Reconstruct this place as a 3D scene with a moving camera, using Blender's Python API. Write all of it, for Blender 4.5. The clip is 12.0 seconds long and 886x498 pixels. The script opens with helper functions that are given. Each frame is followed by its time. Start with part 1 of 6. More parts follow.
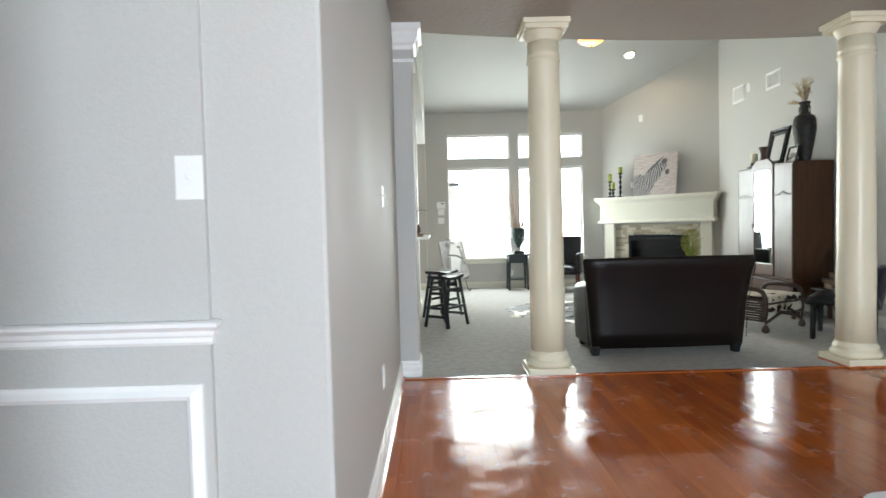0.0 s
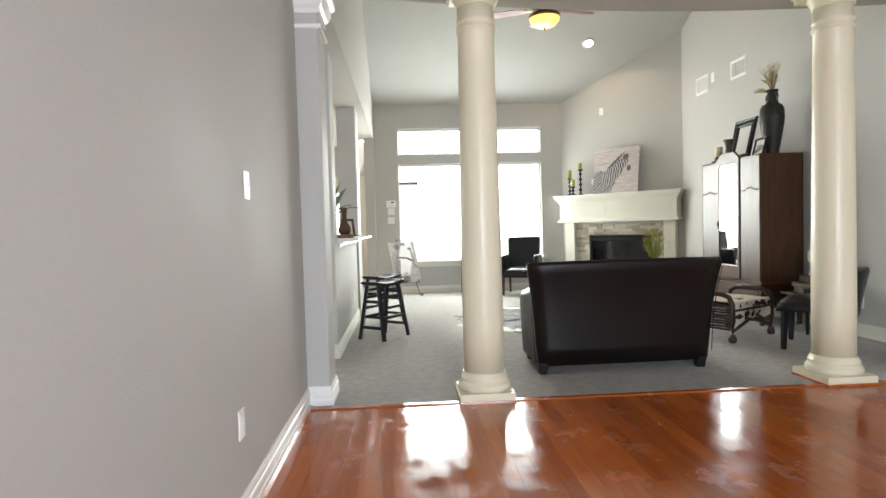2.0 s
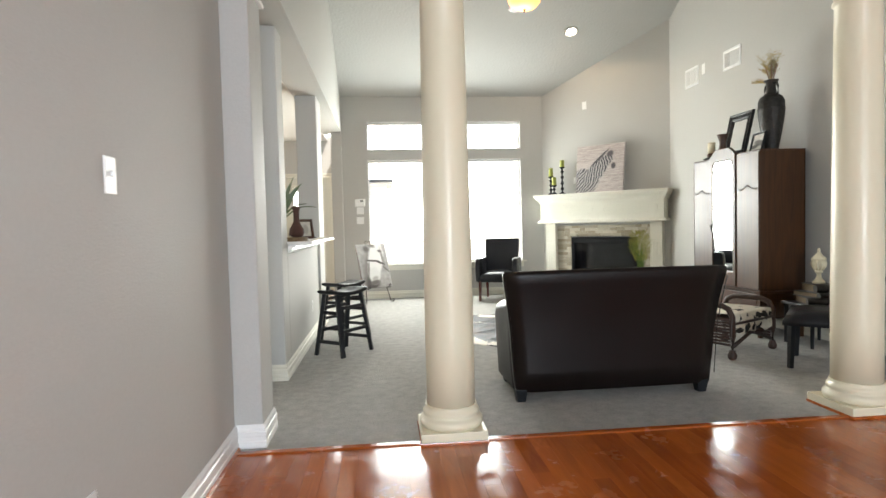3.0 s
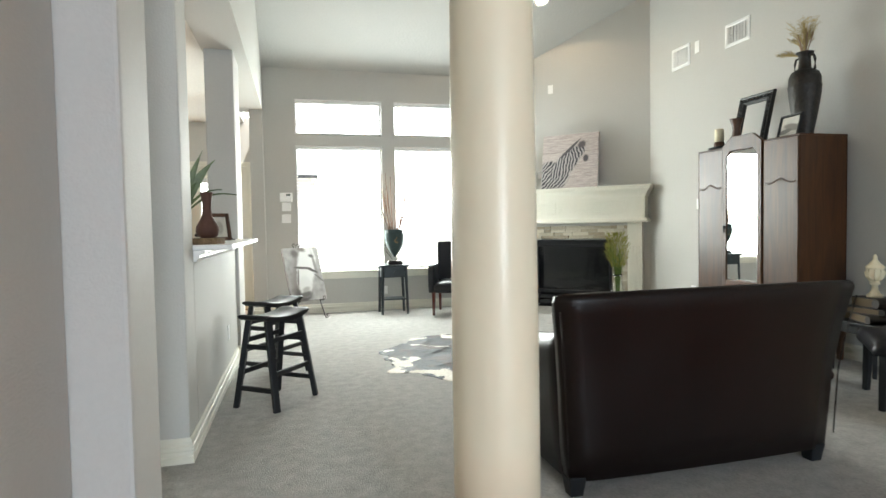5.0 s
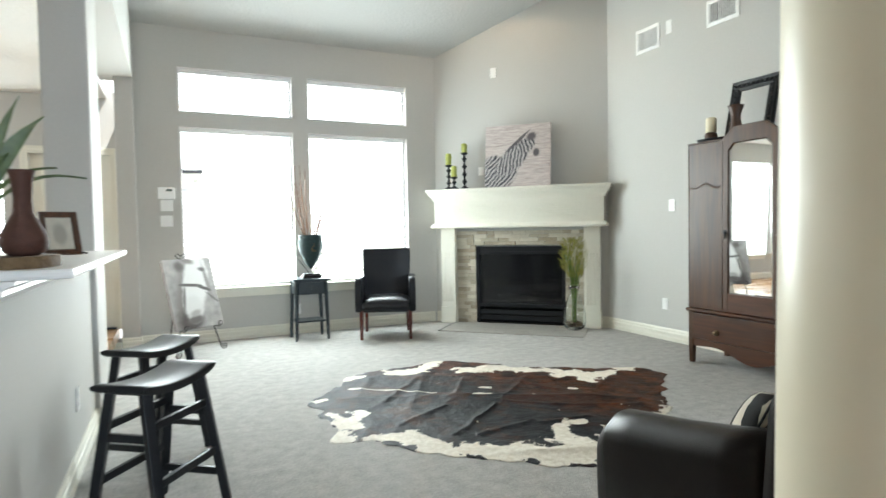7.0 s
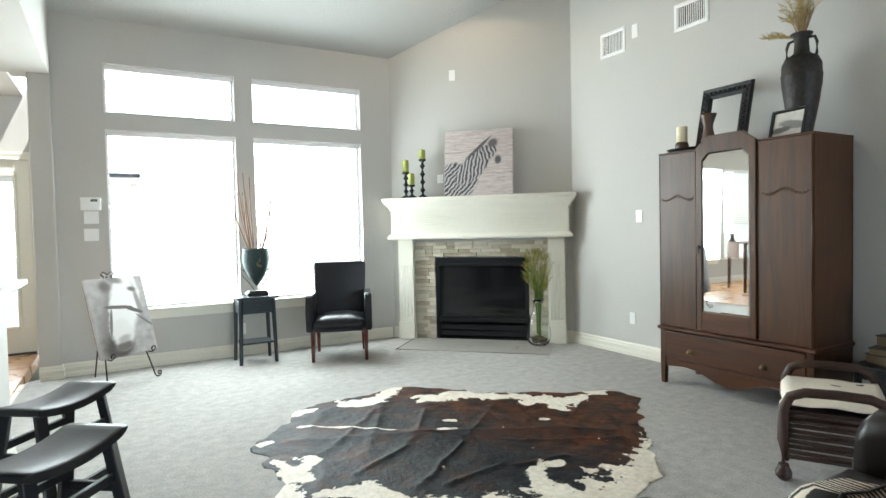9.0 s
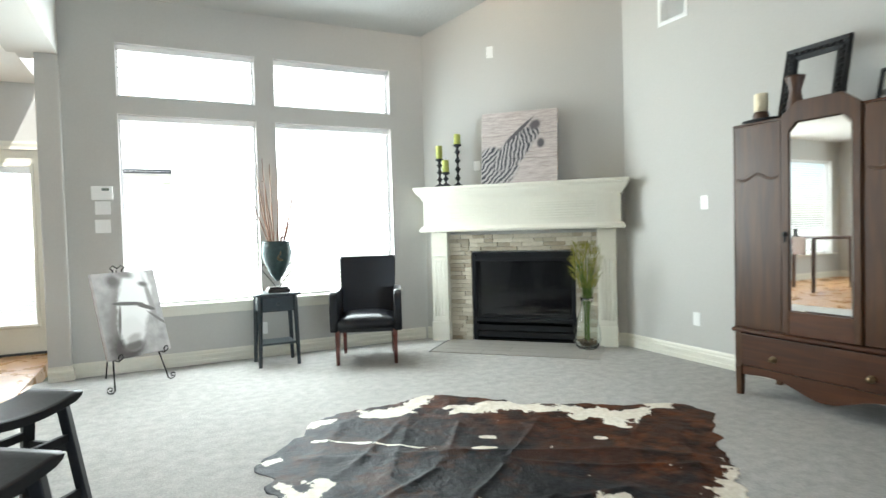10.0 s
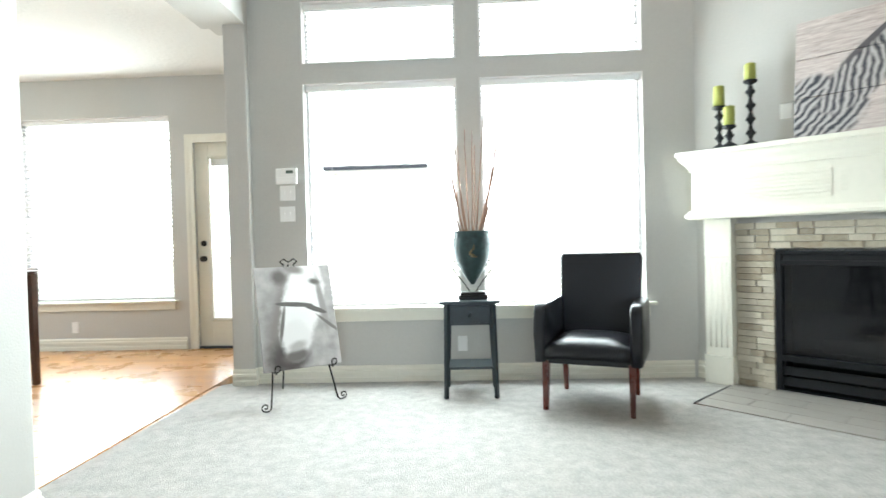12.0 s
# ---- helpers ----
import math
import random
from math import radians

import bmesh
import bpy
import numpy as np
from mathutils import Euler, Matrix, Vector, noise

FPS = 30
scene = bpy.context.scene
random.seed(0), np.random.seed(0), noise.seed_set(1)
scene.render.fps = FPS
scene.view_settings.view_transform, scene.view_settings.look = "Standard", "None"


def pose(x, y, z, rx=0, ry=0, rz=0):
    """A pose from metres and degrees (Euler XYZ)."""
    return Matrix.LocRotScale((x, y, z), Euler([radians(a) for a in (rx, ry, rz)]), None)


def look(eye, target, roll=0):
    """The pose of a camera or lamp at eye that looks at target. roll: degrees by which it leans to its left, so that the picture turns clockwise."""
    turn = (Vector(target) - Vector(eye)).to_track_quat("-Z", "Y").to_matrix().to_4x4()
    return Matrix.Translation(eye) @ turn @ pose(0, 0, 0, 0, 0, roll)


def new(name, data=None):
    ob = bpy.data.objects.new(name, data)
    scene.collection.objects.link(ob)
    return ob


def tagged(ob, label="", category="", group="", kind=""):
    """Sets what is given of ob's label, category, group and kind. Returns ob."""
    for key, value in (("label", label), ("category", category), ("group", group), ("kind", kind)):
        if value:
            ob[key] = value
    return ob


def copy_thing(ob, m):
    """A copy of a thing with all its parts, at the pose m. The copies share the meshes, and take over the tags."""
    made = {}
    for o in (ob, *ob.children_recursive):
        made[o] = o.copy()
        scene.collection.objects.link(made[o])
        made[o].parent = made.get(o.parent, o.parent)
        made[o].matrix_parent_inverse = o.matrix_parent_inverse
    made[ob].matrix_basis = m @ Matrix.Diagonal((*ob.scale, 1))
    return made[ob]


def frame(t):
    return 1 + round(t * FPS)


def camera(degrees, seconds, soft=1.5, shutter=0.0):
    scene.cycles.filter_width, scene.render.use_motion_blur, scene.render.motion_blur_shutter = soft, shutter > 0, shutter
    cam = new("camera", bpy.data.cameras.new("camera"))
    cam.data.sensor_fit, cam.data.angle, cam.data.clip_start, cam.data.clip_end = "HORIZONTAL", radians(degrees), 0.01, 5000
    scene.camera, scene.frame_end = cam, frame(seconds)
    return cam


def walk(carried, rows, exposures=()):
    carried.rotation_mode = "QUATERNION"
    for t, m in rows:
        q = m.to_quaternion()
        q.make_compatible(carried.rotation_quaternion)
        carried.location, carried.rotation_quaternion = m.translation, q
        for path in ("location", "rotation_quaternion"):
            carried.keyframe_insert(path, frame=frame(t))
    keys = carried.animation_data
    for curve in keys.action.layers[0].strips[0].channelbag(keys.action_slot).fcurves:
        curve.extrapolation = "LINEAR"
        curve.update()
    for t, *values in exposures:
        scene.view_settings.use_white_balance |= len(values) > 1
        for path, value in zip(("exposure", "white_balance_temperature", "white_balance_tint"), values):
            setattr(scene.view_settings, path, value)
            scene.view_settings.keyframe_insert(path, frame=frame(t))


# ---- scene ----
cam = camera(75.4, 12.0, 1.5, 0.4)
PATH = [
    (0, (0.116, 0.407, 1.174), (0.148, 2.405, 1.098), -1.4),
    (0.5, (0.228, 0.482, 1.167), (0.345, 2.477, 1.093), -1.6),
    (1, (0.33, 0.603, 1.171), (0.463, 2.597, 1.098), -1.7),
    (1.5, (0.411, 0.83, 1.158), (0.543, 2.825, 1.086), -1.7),
    (2, (0.501, 1.113, 1.15), (0.632, 3.107, 1.075), -1.6),
    (2.5, (0.596, 1.423, 1.162), (0.738, 3.416, 1.083), -1.4),
    (3, (0.667, 1.753, 1.173), (0.866, 3.742, 1.093), -1.4),
    (5, (0.418, 3.246, 1.149), (0.906, 5.184, 1.072), -1.0),
    (5.5, (0.343, 3.655, 1.147), (0.889, 5.578, 1.074), -0.9),
    (6, (0.333, 4.033, 1.145), (0.903, 5.949, 1.074), -1.1),
    (6.5, (0.306, 4.358, 1.15), (0.984, 6.239, 1.079), -1.0),
    (7, (0.328, 4.636, 1.17), (1.177, 6.446, 1.098), -1.0),
    (7.5, (0.389, 4.847, 1.197), (1.377, 6.584, 1.126), -1.0),
    (9.5, (0.547, 5.132, 1.289), (1.531, 6.871, 1.219), -1.4),
    (10, (0.745, 5.471, 1.181), (1.617, 7.27, 1.117), -1.5),
    (10.5, (0.961, 5.842, 1.142), (1.695, 7.702, 1.086), -1.6),
    (11, (1.15, 6.208, 1.098), (1.666, 8.14, 1.054), -1.7),
    (11.5, (1.403, 6.585, 1.074), (1.614, 8.573, 1.032), -1.7),
    (12, (1.644, 6.91, 1.083), (1.554, 8.908, 1.044), -1.5),
]
walk(cam, [(t, look(eye, target, roll)) for t, eye, target, roll in PATH],
     [(0, 0.67, 6450, 7), (3, 0.87, 6850, 11), (5.2, 0.82, 6600, 7), (6.2, 0.87, 6450, 6), (7.5, 0.85, 6200, 7), (10, 0.9, 6200, 7), (12, 1.06, 6200, 7)])

# ---- world and light ----
world = bpy.data.worlds.new("world")
scene.world = world
world.use_nodes = True
wn = world.node_tree.nodes
sky = wn.new("ShaderNodeTexSky")
sky.sky_type = "NISHITA"
sky.sun_disc = False
sky.sun_elevation, sky.sun_rotation = radians(52), radians(200)
world.node_tree.links.new(sky.outputs[0], wn["Background"].inputs[0])
wn["Background"].inputs[1].default_value = 0.15


def lamp(name, kind, m, power, color, size=(1, 1), angle=0.0):
    d = bpy.data.lights.new(name, kind)
    d.energy, d.color = power, color
    if kind == "AREA":
        d.shape, d.size, d.size_y = "RECTANGLE", size[0], size[1]
    if kind == "SUN":
        d.angle = angle
    if kind in ("POINT", "SPOT"):
        d.shadow_soft_size = size[0]
    ob = new(name, d)
    ob.matrix_world = m
    return ob


lamp("sun", "SUN", look((6, -8, 14), (0, 0, 0)), 4.0, (1.0, 0.95, 0.88), angle=radians(0.5))
DAY = (0.92, 1.0, 0.985)
# sky light in the openings
lamp("daylight_window_1", "AREA", look((0.995, 11.268, 1.43), (0.995, 0, 1.0)), 57, DAY, (1.14, 1.66))
lamp("daylight_window_2", "AREA", look((2.357, 11.268, 1.43), (2.357, 0, 1.0)), 57, DAY, (1.16, 1.66))
lamp("daylight_transoms", "AREA", look((1.69, 11.2, 2.66), (1.69, 0, 0.8)), 26, DAY, (2.5, 0.45))
lamp("daylight_nook", "AREA", look((-2.3, 12.66, 1.45), (-2.3, 0, 1.0)), 34, DAY, (1.6, 1.9))
lamp("daylight_nook_side", "AREA", look((-4.9, 10.9, 1.5), (0, 10.9, 1.0)), 34, DAY, (2.2, 1.9))
lamp("daylight_entry", "AREA", look((1.9, -3.05, 1.5), (0.2, 3.5, 1.2)), 228, (0.73, 0.86, 1.0), (1.6, 2.2))
lamp("daylight_dining", "AREA", look((-3.5, -1.9, 1.5), (-2.2, 2, 1.0)), 7, DAY, (1.6, 1.5))

# ---- materials ----


def shader(name, color, rough=0.6, metal=0.0, grain=60.0, vary=0.08, bump=0.0, bump_scale=150.0, spec=0.5, large=1.3, coat=0.0, rnd=0.0, stretch=(1, 1, 1), tint=None):
    """Paint, plaster, leather, metal: a base colour that varies at a large and a small scale, with fine relief."""
    m = bpy.data.materials.new(name)
    m.use_nodes = True
    n, l = m.node_tree.nodes, m.node_tree.links
    b = n["Principled BSDF"]
    b.inputs["Roughness"].default_value = rough
    b.inputs["Metallic"].default_value = metal
    b.inputs["Specular IOR Level"].default_value = spec
    b.inputs["Coat Weight"].default_value = coat
    tc = n.new("ShaderNodeTexCoord")
    mp = n.new("ShaderNodeMapping")
    mp.inputs["Scale"].default_value = stretch
    l.new(tc.outputs["Object"], mp.inputs[0])
    a = n.new("ShaderNodeTexNoise")
    a.inputs["Scale"].default_value = large
    a.inputs["Detail"].default_value = 4
    c = n.new("ShaderNodeTexNoise")
    c.inputs["Scale"].default_value = grain
    c.inputs["Detail"].default_value = 3
    l.new(mp.outputs[0], a.inputs["Vector"])
    l.new(mp.outputs[0], c.inputs["Vector"])
    add = n.new("ShaderNodeMath")
    add.operation = "ADD"
    l.new(a.outputs["Fac"], add.inputs[0])
    l.new(c.outputs["Fac"], add.inputs[1])
    last = add
    if rnd:
        oi = n.new("ShaderNodeObjectInfo")
        mu = n.new("ShaderNodeMath")
        mu.operation = "MULTIPLY_ADD"
        l.new(oi.outputs["Random"], mu.inputs[0])
        mu.inputs[1].default_value = rnd
        l.new(add.outputs[0], mu.inputs[2])
        last = mu
    r = n.new("ShaderNodeMapRange")
    r.inputs[1].default_value, r.inputs[2].default_value = 0.6, 1.4 + rnd
    l.new(last.outputs[0], r.inputs[0])
    mix = n.new("ShaderNodeMix")
    mix.data_type = "RGBA"
    dark = [v * (1 - vary) for v in color]
    light = tint or [min(1, v * (1 + vary)) for v in color]
    mix.inputs[6].default_value = (*dark, 1)
    mix.inputs[7].default_value = (*light, 1)
    l.new(r.outputs[0], mix.inputs[0])
    l.new(mix.outputs[2], b.inputs["Base Color"])
    rr = n.new("ShaderNodeMapRange")
    rr.inputs[1].default_value, rr.inputs[2].default_value = 0.3, 0.7
    rr.inputs[3].default_value, rr.inputs[4].default_value = max(0.02, rough * 0.85), min(1, rough * 1.15)
    l.new(a.outputs["Fac"], rr.inputs[0])
    l.new(rr.outputs[0], b.inputs["Roughness"])
    if bump:
        d = n.new("ShaderNodeTexNoise")
        d.inputs["Scale"].default_value = bump_scale
        d.inputs["Detail"].default_value = 2
        l.new(mp.outputs[0], d.inputs["Vector"])
        bp = n.new("ShaderNodeBump")
        bp.inputs["Strength"].default_value = bump
        bp.inputs["Distance"].default_value = 0.01
        l.new(d.outputs["Fac"], bp.inputs["Height"])
        l.new(bp.outputs[0], b.inputs["Normal"])
    return m


def wood(name, dark, light, rough=0.35, along=0, scale=1.0, rnd=0.5, coat=0.0, bump=0.05, scuff=0.0):
    """Wood with grain along one axis; each piece has its own shade."""
    m = bpy.data.materials.new(name)
    m.use_nodes = True
    n, l = m.node_tree.nodes, m.node_tree.links
    b = n["Principled BSDF"]
    tc = n.new("ShaderNodeTexCoord")
    oi = n.new("ShaderNodeObjectInfo")
    off = n.new("ShaderNodeVectorMath")
    off.operation = "MULTIPLY_ADD"
    l.new(oi.outputs["Random"], off.inputs[0])
    off.inputs[1].default_value = (17, 9, 5)
    l.new(tc.outputs["Object"], off.inputs[2])
    mp = n.new("ShaderNodeMapping")
    s = [14 * scale] * 3
    s[along] = 1.2 * scale
    mp.inputs["Scale"].default_value = s
    l.new(off.outputs[0], mp.inputs[0])
    a = n.new("ShaderNodeTexNoise")
    a.inputs["Scale"].default_value, a.inputs["Detail"].default_value, a.inputs["Distortion"].default_value = 1.5, 8, 1.2
    l.new(mp.outputs[0], a.inputs["Vector"])
    c = n.new("ShaderNodeMath")
    c.operation = "MULTIPLY_ADD"
    l.new(oi.outputs["Random"], c.inputs[0])
    c.inputs[1].default_value = rnd
    l.new(a.outputs["Fac"], c.inputs[2])
    r = n.new("ShaderNodeMapRange")
    r.inputs[1].default_value, r.inputs[2].default_value = 0.3, 0.7 + rnd
    l.new(c.outputs[0], r.inputs[0])
    mix = n.new("ShaderNodeMix")
    mix.data_type = "RGBA"
    mix.inputs[6].default_value = (*dark, 1)
    mix.inputs[7].default_value = (*light, 1)
    l.new(r.outputs[0], mix.inputs[0])
    l.new(mix.outputs[2], b.inputs["Base Color"])
    w = n.new("ShaderNodeTexNoise")
    w.inputs["Scale"].default_value, w.inputs["Detail"].default_value, w.inputs["Roughness"].default_value = 3.5, 9, 0.68
    geo = n.new("ShaderNodeNewGeometry")
    l.new(geo.outputs["Position"], w.inputs["Vector"])
    rr = n.new("ShaderNodeMapRange")
    rr.inputs[1].default_value, rr.inputs[2].default_value = 0.42, 0.68
    rr.inputs[3].default_value, rr.inputs[4].default_value = rough, rough + 0.12 + scuff
    l.new(w.outputs["Fac"], rr.inputs[0])
    l.new(rr.outputs[0], b.inputs["Roughness"])
    b.inputs["Coat Weight"].default_value = coat
    b.inputs["Coat Roughness"].default_value = 0.08 if rough < 0.3 else 0.34
    bp = n.new("ShaderNodeBump")
    bp.inputs["Strength"].default_value, bp.inputs["Distance"].default_value = bump, 0.004
    l.new(a.outputs["Fac"], bp.inputs["Height"])
    l.new(bp.outputs[0], b.inputs["Normal"])
    return m


def glow(name, color, strength):
    m = bpy.data.materials.new(name)
    m.use_nodes = True
    b = m.node_tree.nodes["Principled BSDF"]
    b.inputs["Base Color"].default_value = (*color, 1)
    b.inputs["Emission Color"].default_value = (*color, 1)
    b.inputs["Emission Strength"].default_value = strength
    return m


def glass(name, color=(1, 1, 1), rough=0.0, ior=1.45, alpha=1.0):
    m = bpy.data.materials.new(name)
    m.use_nodes = True
    b = m.node_tree.nodes["Principled BSDF"]
    b.inputs["Base Color"].default_value = (*color, 1)
    b.inputs["Transmission Weight"].default_value = 1.0
    b.inputs["Roughness"].default_value = rough
    b.inputs["IOR"].default_value = ior
    return m


WALL = shader("greige_wall_paint", (0.495, 0.488, 0.462), 0.7, vary=0.035, bump=0.16, bump_scale=120, spec=0.3)
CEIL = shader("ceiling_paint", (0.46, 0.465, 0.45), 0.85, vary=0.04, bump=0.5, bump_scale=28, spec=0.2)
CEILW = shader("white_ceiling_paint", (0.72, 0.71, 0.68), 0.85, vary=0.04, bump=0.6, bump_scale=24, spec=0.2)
TRIM = shader("cream_trim_paint", (0.71, 0.69, 0.60), 0.35, vary=0.03, grain=30)
WTRIM = shader("white_trim_paint", (0.82, 0.81, 0.79), 0.35, vary=0.03, grain=30)
COLUMN = shader("cream_gloss_paint", (0.80, 0.73, 0.55), 0.38, vary=0.008, grain=12)
PLASTIC = shader("white_plastic", (0.82, 0.82, 0.80), 0.35, vary=0.02)
BLACKP = shader("black_paint", (0.008, 0.009, 0.011), 0.45, spec=0.34, vary=0.3, bump=0.06, bump_scale=90)
LEATHER = shader("dark_brown_leather", (0.008, 0.0045, 0.0038), 0.36, spec=0.24, vary=0.3, grain=220, bump=0.10, bump_scale=260, large=2.5)
BLEATHER = shader("black_leather", (0.008, 0.0085, 0.012), 0.30, spec=0.42, vary=0.3, grain=220, bump=0.12, bump_scale=240)
MAHOG = wood("dark_mahogany", (0.034, 0.0125, 0.004), (0.082, 0.031, 0.008), 0.32, along=2, rnd=0.12, coat=0.25)
MAHOGX = wood("mahogany_across", (0.034, 0.011, 0.004), (0.09, 0.028, 0.007), 0.34, along=0, rnd=0.12, coat=0.2)
for m in (MAHOG, MAHOGX):
    m.node_tree.nodes["Principled BSDF"].inputs["Specular IOR Level"].default_value = 0.32
REDLEG = wood("red_stained_wood", (0.06, 0.012, 0.008), (0.14, 0.03, 0.018), 0.25, along=2, rnd=0.1)
FLOORW = wood("cherry_floor_boards", (0.30, 0.060, 0.009), (0.55, 0.140, 0.022), 0.06, along=0, rnd=0.45, coat=0.10, bump=0.04, scuff=0.20)
HONEY = wood("honey_oak_boards", (0.36, 0.17, 0.06), (0.56, 0.32, 0.14), 0.26, along=0, rnd=0.5, coat=0.06, bump=0.03)
IRON = shader("wrought_iron", (0.025, 0.022, 0.02), 0.45, metal=0.8, vary=0.3)
CHROME = shader("aged_brass", (0.22, 0.16, 0.09), 0.35, metal=1.0, vary=0.2)
MIRROR = shader("mirror_silver", (0.86, 0.87, 0.86), 0.02, metal=1.0, vary=0.0)
PANE = glass("window_glass", ior=1.05)

# ---- mesh helpers ----


def box(bm, x0, x1, y0, y1, z0, z1, bev=0.0, m=None):
    vs = bmesh.ops.create_cube(bm, size=1)["verts"]
    for v in vs:
        v.co = Vector((x0 + (v.co.x + 0.5) * (x1 - x0), y0 + (v.co.y + 0.5) * (y1 - y0), z0 + (v.co.z + 0.5) * (z1 - z0)))
    if bev:
        es = list({e for v in vs for e in v.link_edges})
        r = bmesh.ops.bevel(bm, geom=es, offset=bev, segments=2, affect="EDGES", profile=0.6)
        vs = list({v for f in r["faces"] for v in f.verts} | {v for v in vs if v.is_valid})
    if m is not None:
        bmesh.ops.transform(bm, matrix=m, verts=vs)
    return vs


def beam(bm, a, b, w, d=None, bev=0.004, taper=1.0):
    """A square bar from a to b."""
    a, b = Vector(a), Vector(b)
    d = d or w
    q = (b - a).to_track_quat("Z", "Y").to_matrix().to_4x4()
    vs = box(bm, -w / 2, w / 2, -d / 2, d / 2, 0, (b - a).length, bev)
    if taper != 1.0:
        for v in vs:
            k = 1 + (taper - 1) * v.co.z / (b - a).length
            v.co.x *= k
            v.co.y *= k
    bmesh.ops.transform(bm, matrix=Matrix.Translation(a) @ q, verts=vs)
    return vs


def lathe(bm, prof, seg=24, m=None, sx=1.0, sy=1.0):
    """Turns a profile of (radius, height) round the z axis."""
    rings, made = [], []
    for r, z in prof:
        ring = [bm.verts.new((max(r, 1e-4) * math.cos(2 * math.pi * i / seg) * sx, max(r, 1e-4) * math.sin(2 * math.pi * i / seg) * sy, z)) for i in range(seg)]
        rings.append(ring)
        made += ring
    for a, b in zip(rings, rings[1:]):
        for i in range(seg):
            f = bm.faces.new((a[i], a[(i + 1) % seg], b[(i + 1) % seg], b[i]))
            f.smooth = True
    bm.faces.new(list(reversed(rings[0])))
    bm.faces.new(rings[-1])
    if m is not None:
        bmesh.ops.transform(bm, matrix=m, verts=made)
    return made


def tube(bm, pts, r, seg=8, r1=None):
    """A round rod through points."""
    pts = [Vector(p) for p in pts]
    rings = []
    for i, p in enumerate(pts):
        t = (pts[min(i + 1, len(pts) - 1)] - pts[max(i - 1, 0)]).normalized()
        q = t.to_track_quat("Z", "Y").to_matrix()
        rad = r + ((r1 if r1 is not None else r) - r) * i / max(1, len(pts) - 1)
        rings.append([bm.verts.new(p + q @ Vector((rad * math.cos(2 * math.pi * k / seg), rad * math.sin(2 * math.pi * k / seg), 0))) for k in range(seg)])
    for a, b in zip(rings, rings[1:]):
        for k in range(seg):
            f = bm.faces.new((a[k], a[(k + 1) % seg], b[(k + 1) % seg], b[k]))
            f.smooth = True
    bm.faces.new(list(reversed(rings[0])))
    bm.faces.new(rings[-1])


def prism(bm, pts, z0, z1, m=None):
    """A flat outline in x, y raised from z0 to z1."""
    a = [bm.verts.new((x, y, z0)) for x, y in pts]
    b = [bm.verts.new((x, y, z1)) for x, y in pts]
    k = len(pts)
    for i in range(k):
        bm.faces.new((a[i], a[(i + 1) % k], b[(i + 1) % k], b[i]))
    bm.faces.new(list(reversed(a)))
    bm.faces.new(b)
    if m is not None:
        bmesh.ops.transform(bm, matrix=m, verts=a + b)
    return a + b


def sweep(bm, prof, path, up=(0, 0, 1), closed=False):
    """Runs a moulding profile of (out, up) along a path; out lies to the right of the way."""
    up = Vector(up)
    pts = [Vector(p) for p in path]
    n, rings = len(pts), []
    for i, p in enumerate(pts):
        if closed:
            d0, d1 = (p - pts[i - 1]).normalized(), (pts[(i + 1) % n] - p).normalized()
        else:
            d0 = (p - pts[i - 1]).normalized() if i else (pts[1] - p).normalized()
            d1 = (pts[i + 1] - p).normalized() if i < n - 1 else d0
        r0, r1 = d0.cross(up), d1.cross(up)
        o = (r0 + r1).normalized()
        o = o / max(0.3, o.dot(r0))
        rings.append([bm.verts.new(p + o * a + up * b) for a, b in prof])
    k = len(prof)
    pairs = list(zip(rings, rings[1:])) + ([(rings[-1], rings[0])] if closed else [])
    for a, b in pairs:
        for i in range(k):
            bm.faces.new((a[i], b[i], b[(i + 1) % k], a[(i + 1) % k]))
    if not closed:
        bm.faces.new(rings[0])
        bm.faces.new(list(reversed(rings[-1])))


def part(name, bm, material, parent=None, label="", m=None, smooth=False):
    """Links a bmesh as one mesh object."""
    bmesh.ops.recalc_face_normals(bm, faces=bm.faces)
    if smooth:
        for f in bm.faces:
            f.smooth = True
    me = bpy.data.meshes.new(name)
    bm.to_mesh(me)
    bm.free()
    me.materials.append(material)
    ob = new(name, me)
    if parent:
        ob.parent = parent
    if m is not None:
        ob.matrix_basis = m
    return tagged(ob, label=label)


def thing(name, m, label, category, group=""):
    ob = new(name)
    ob.empty_display_size = 0.1
    ob.matrix_basis = m
    return tagged(ob, label, category, group)


def struct(name, boxes, material, label, category, bev=0.0):
    bm = bmesh.new()
    for b in boxes:
        box(bm, *b, bev=bev)
    return tagged(part(name, bm, material), label, category, kind="structure")


def B():
    return bmesh.new()


# ---- structure ----
CEIL0, YWIN, SLOPE, XR = 3.30, 11.24, 0.52, 4.82


def roof_z(y):
    return CEIL0 + SLOPE * (YWIN - y)


WT = 0.16
# living room window wall, with two windows and two transoms
X1, X2, X3, X4 = 0.41, 1.58, 1.755, 2.96
Z1, Z2, Z3, Z4 = 0.56, 2.28, 2.43, 2.90
wb = [(0.0, X1, YWIN, YWIN + WT, 0, 3.5), (X4, 3.6, YWIN, YWIN + WT, 0, 3.5), (X2, X3, YWIN, YWIN + WT, Z1, Z4)]
for a, b in ((X1, X2), (X3, X4)):
    wb.append((a, b, YWIN, YWIN + WT, Z2, Z3))
wb += [(X1, X4, YWIN, YWIN + WT, 0, Z1), (X1, X4, YWIN, YWIN + WT, Z4, 3.5)]
struct("wall_north", wb, WALL, "greige painted window wall with two tall windows and transoms", "wall")

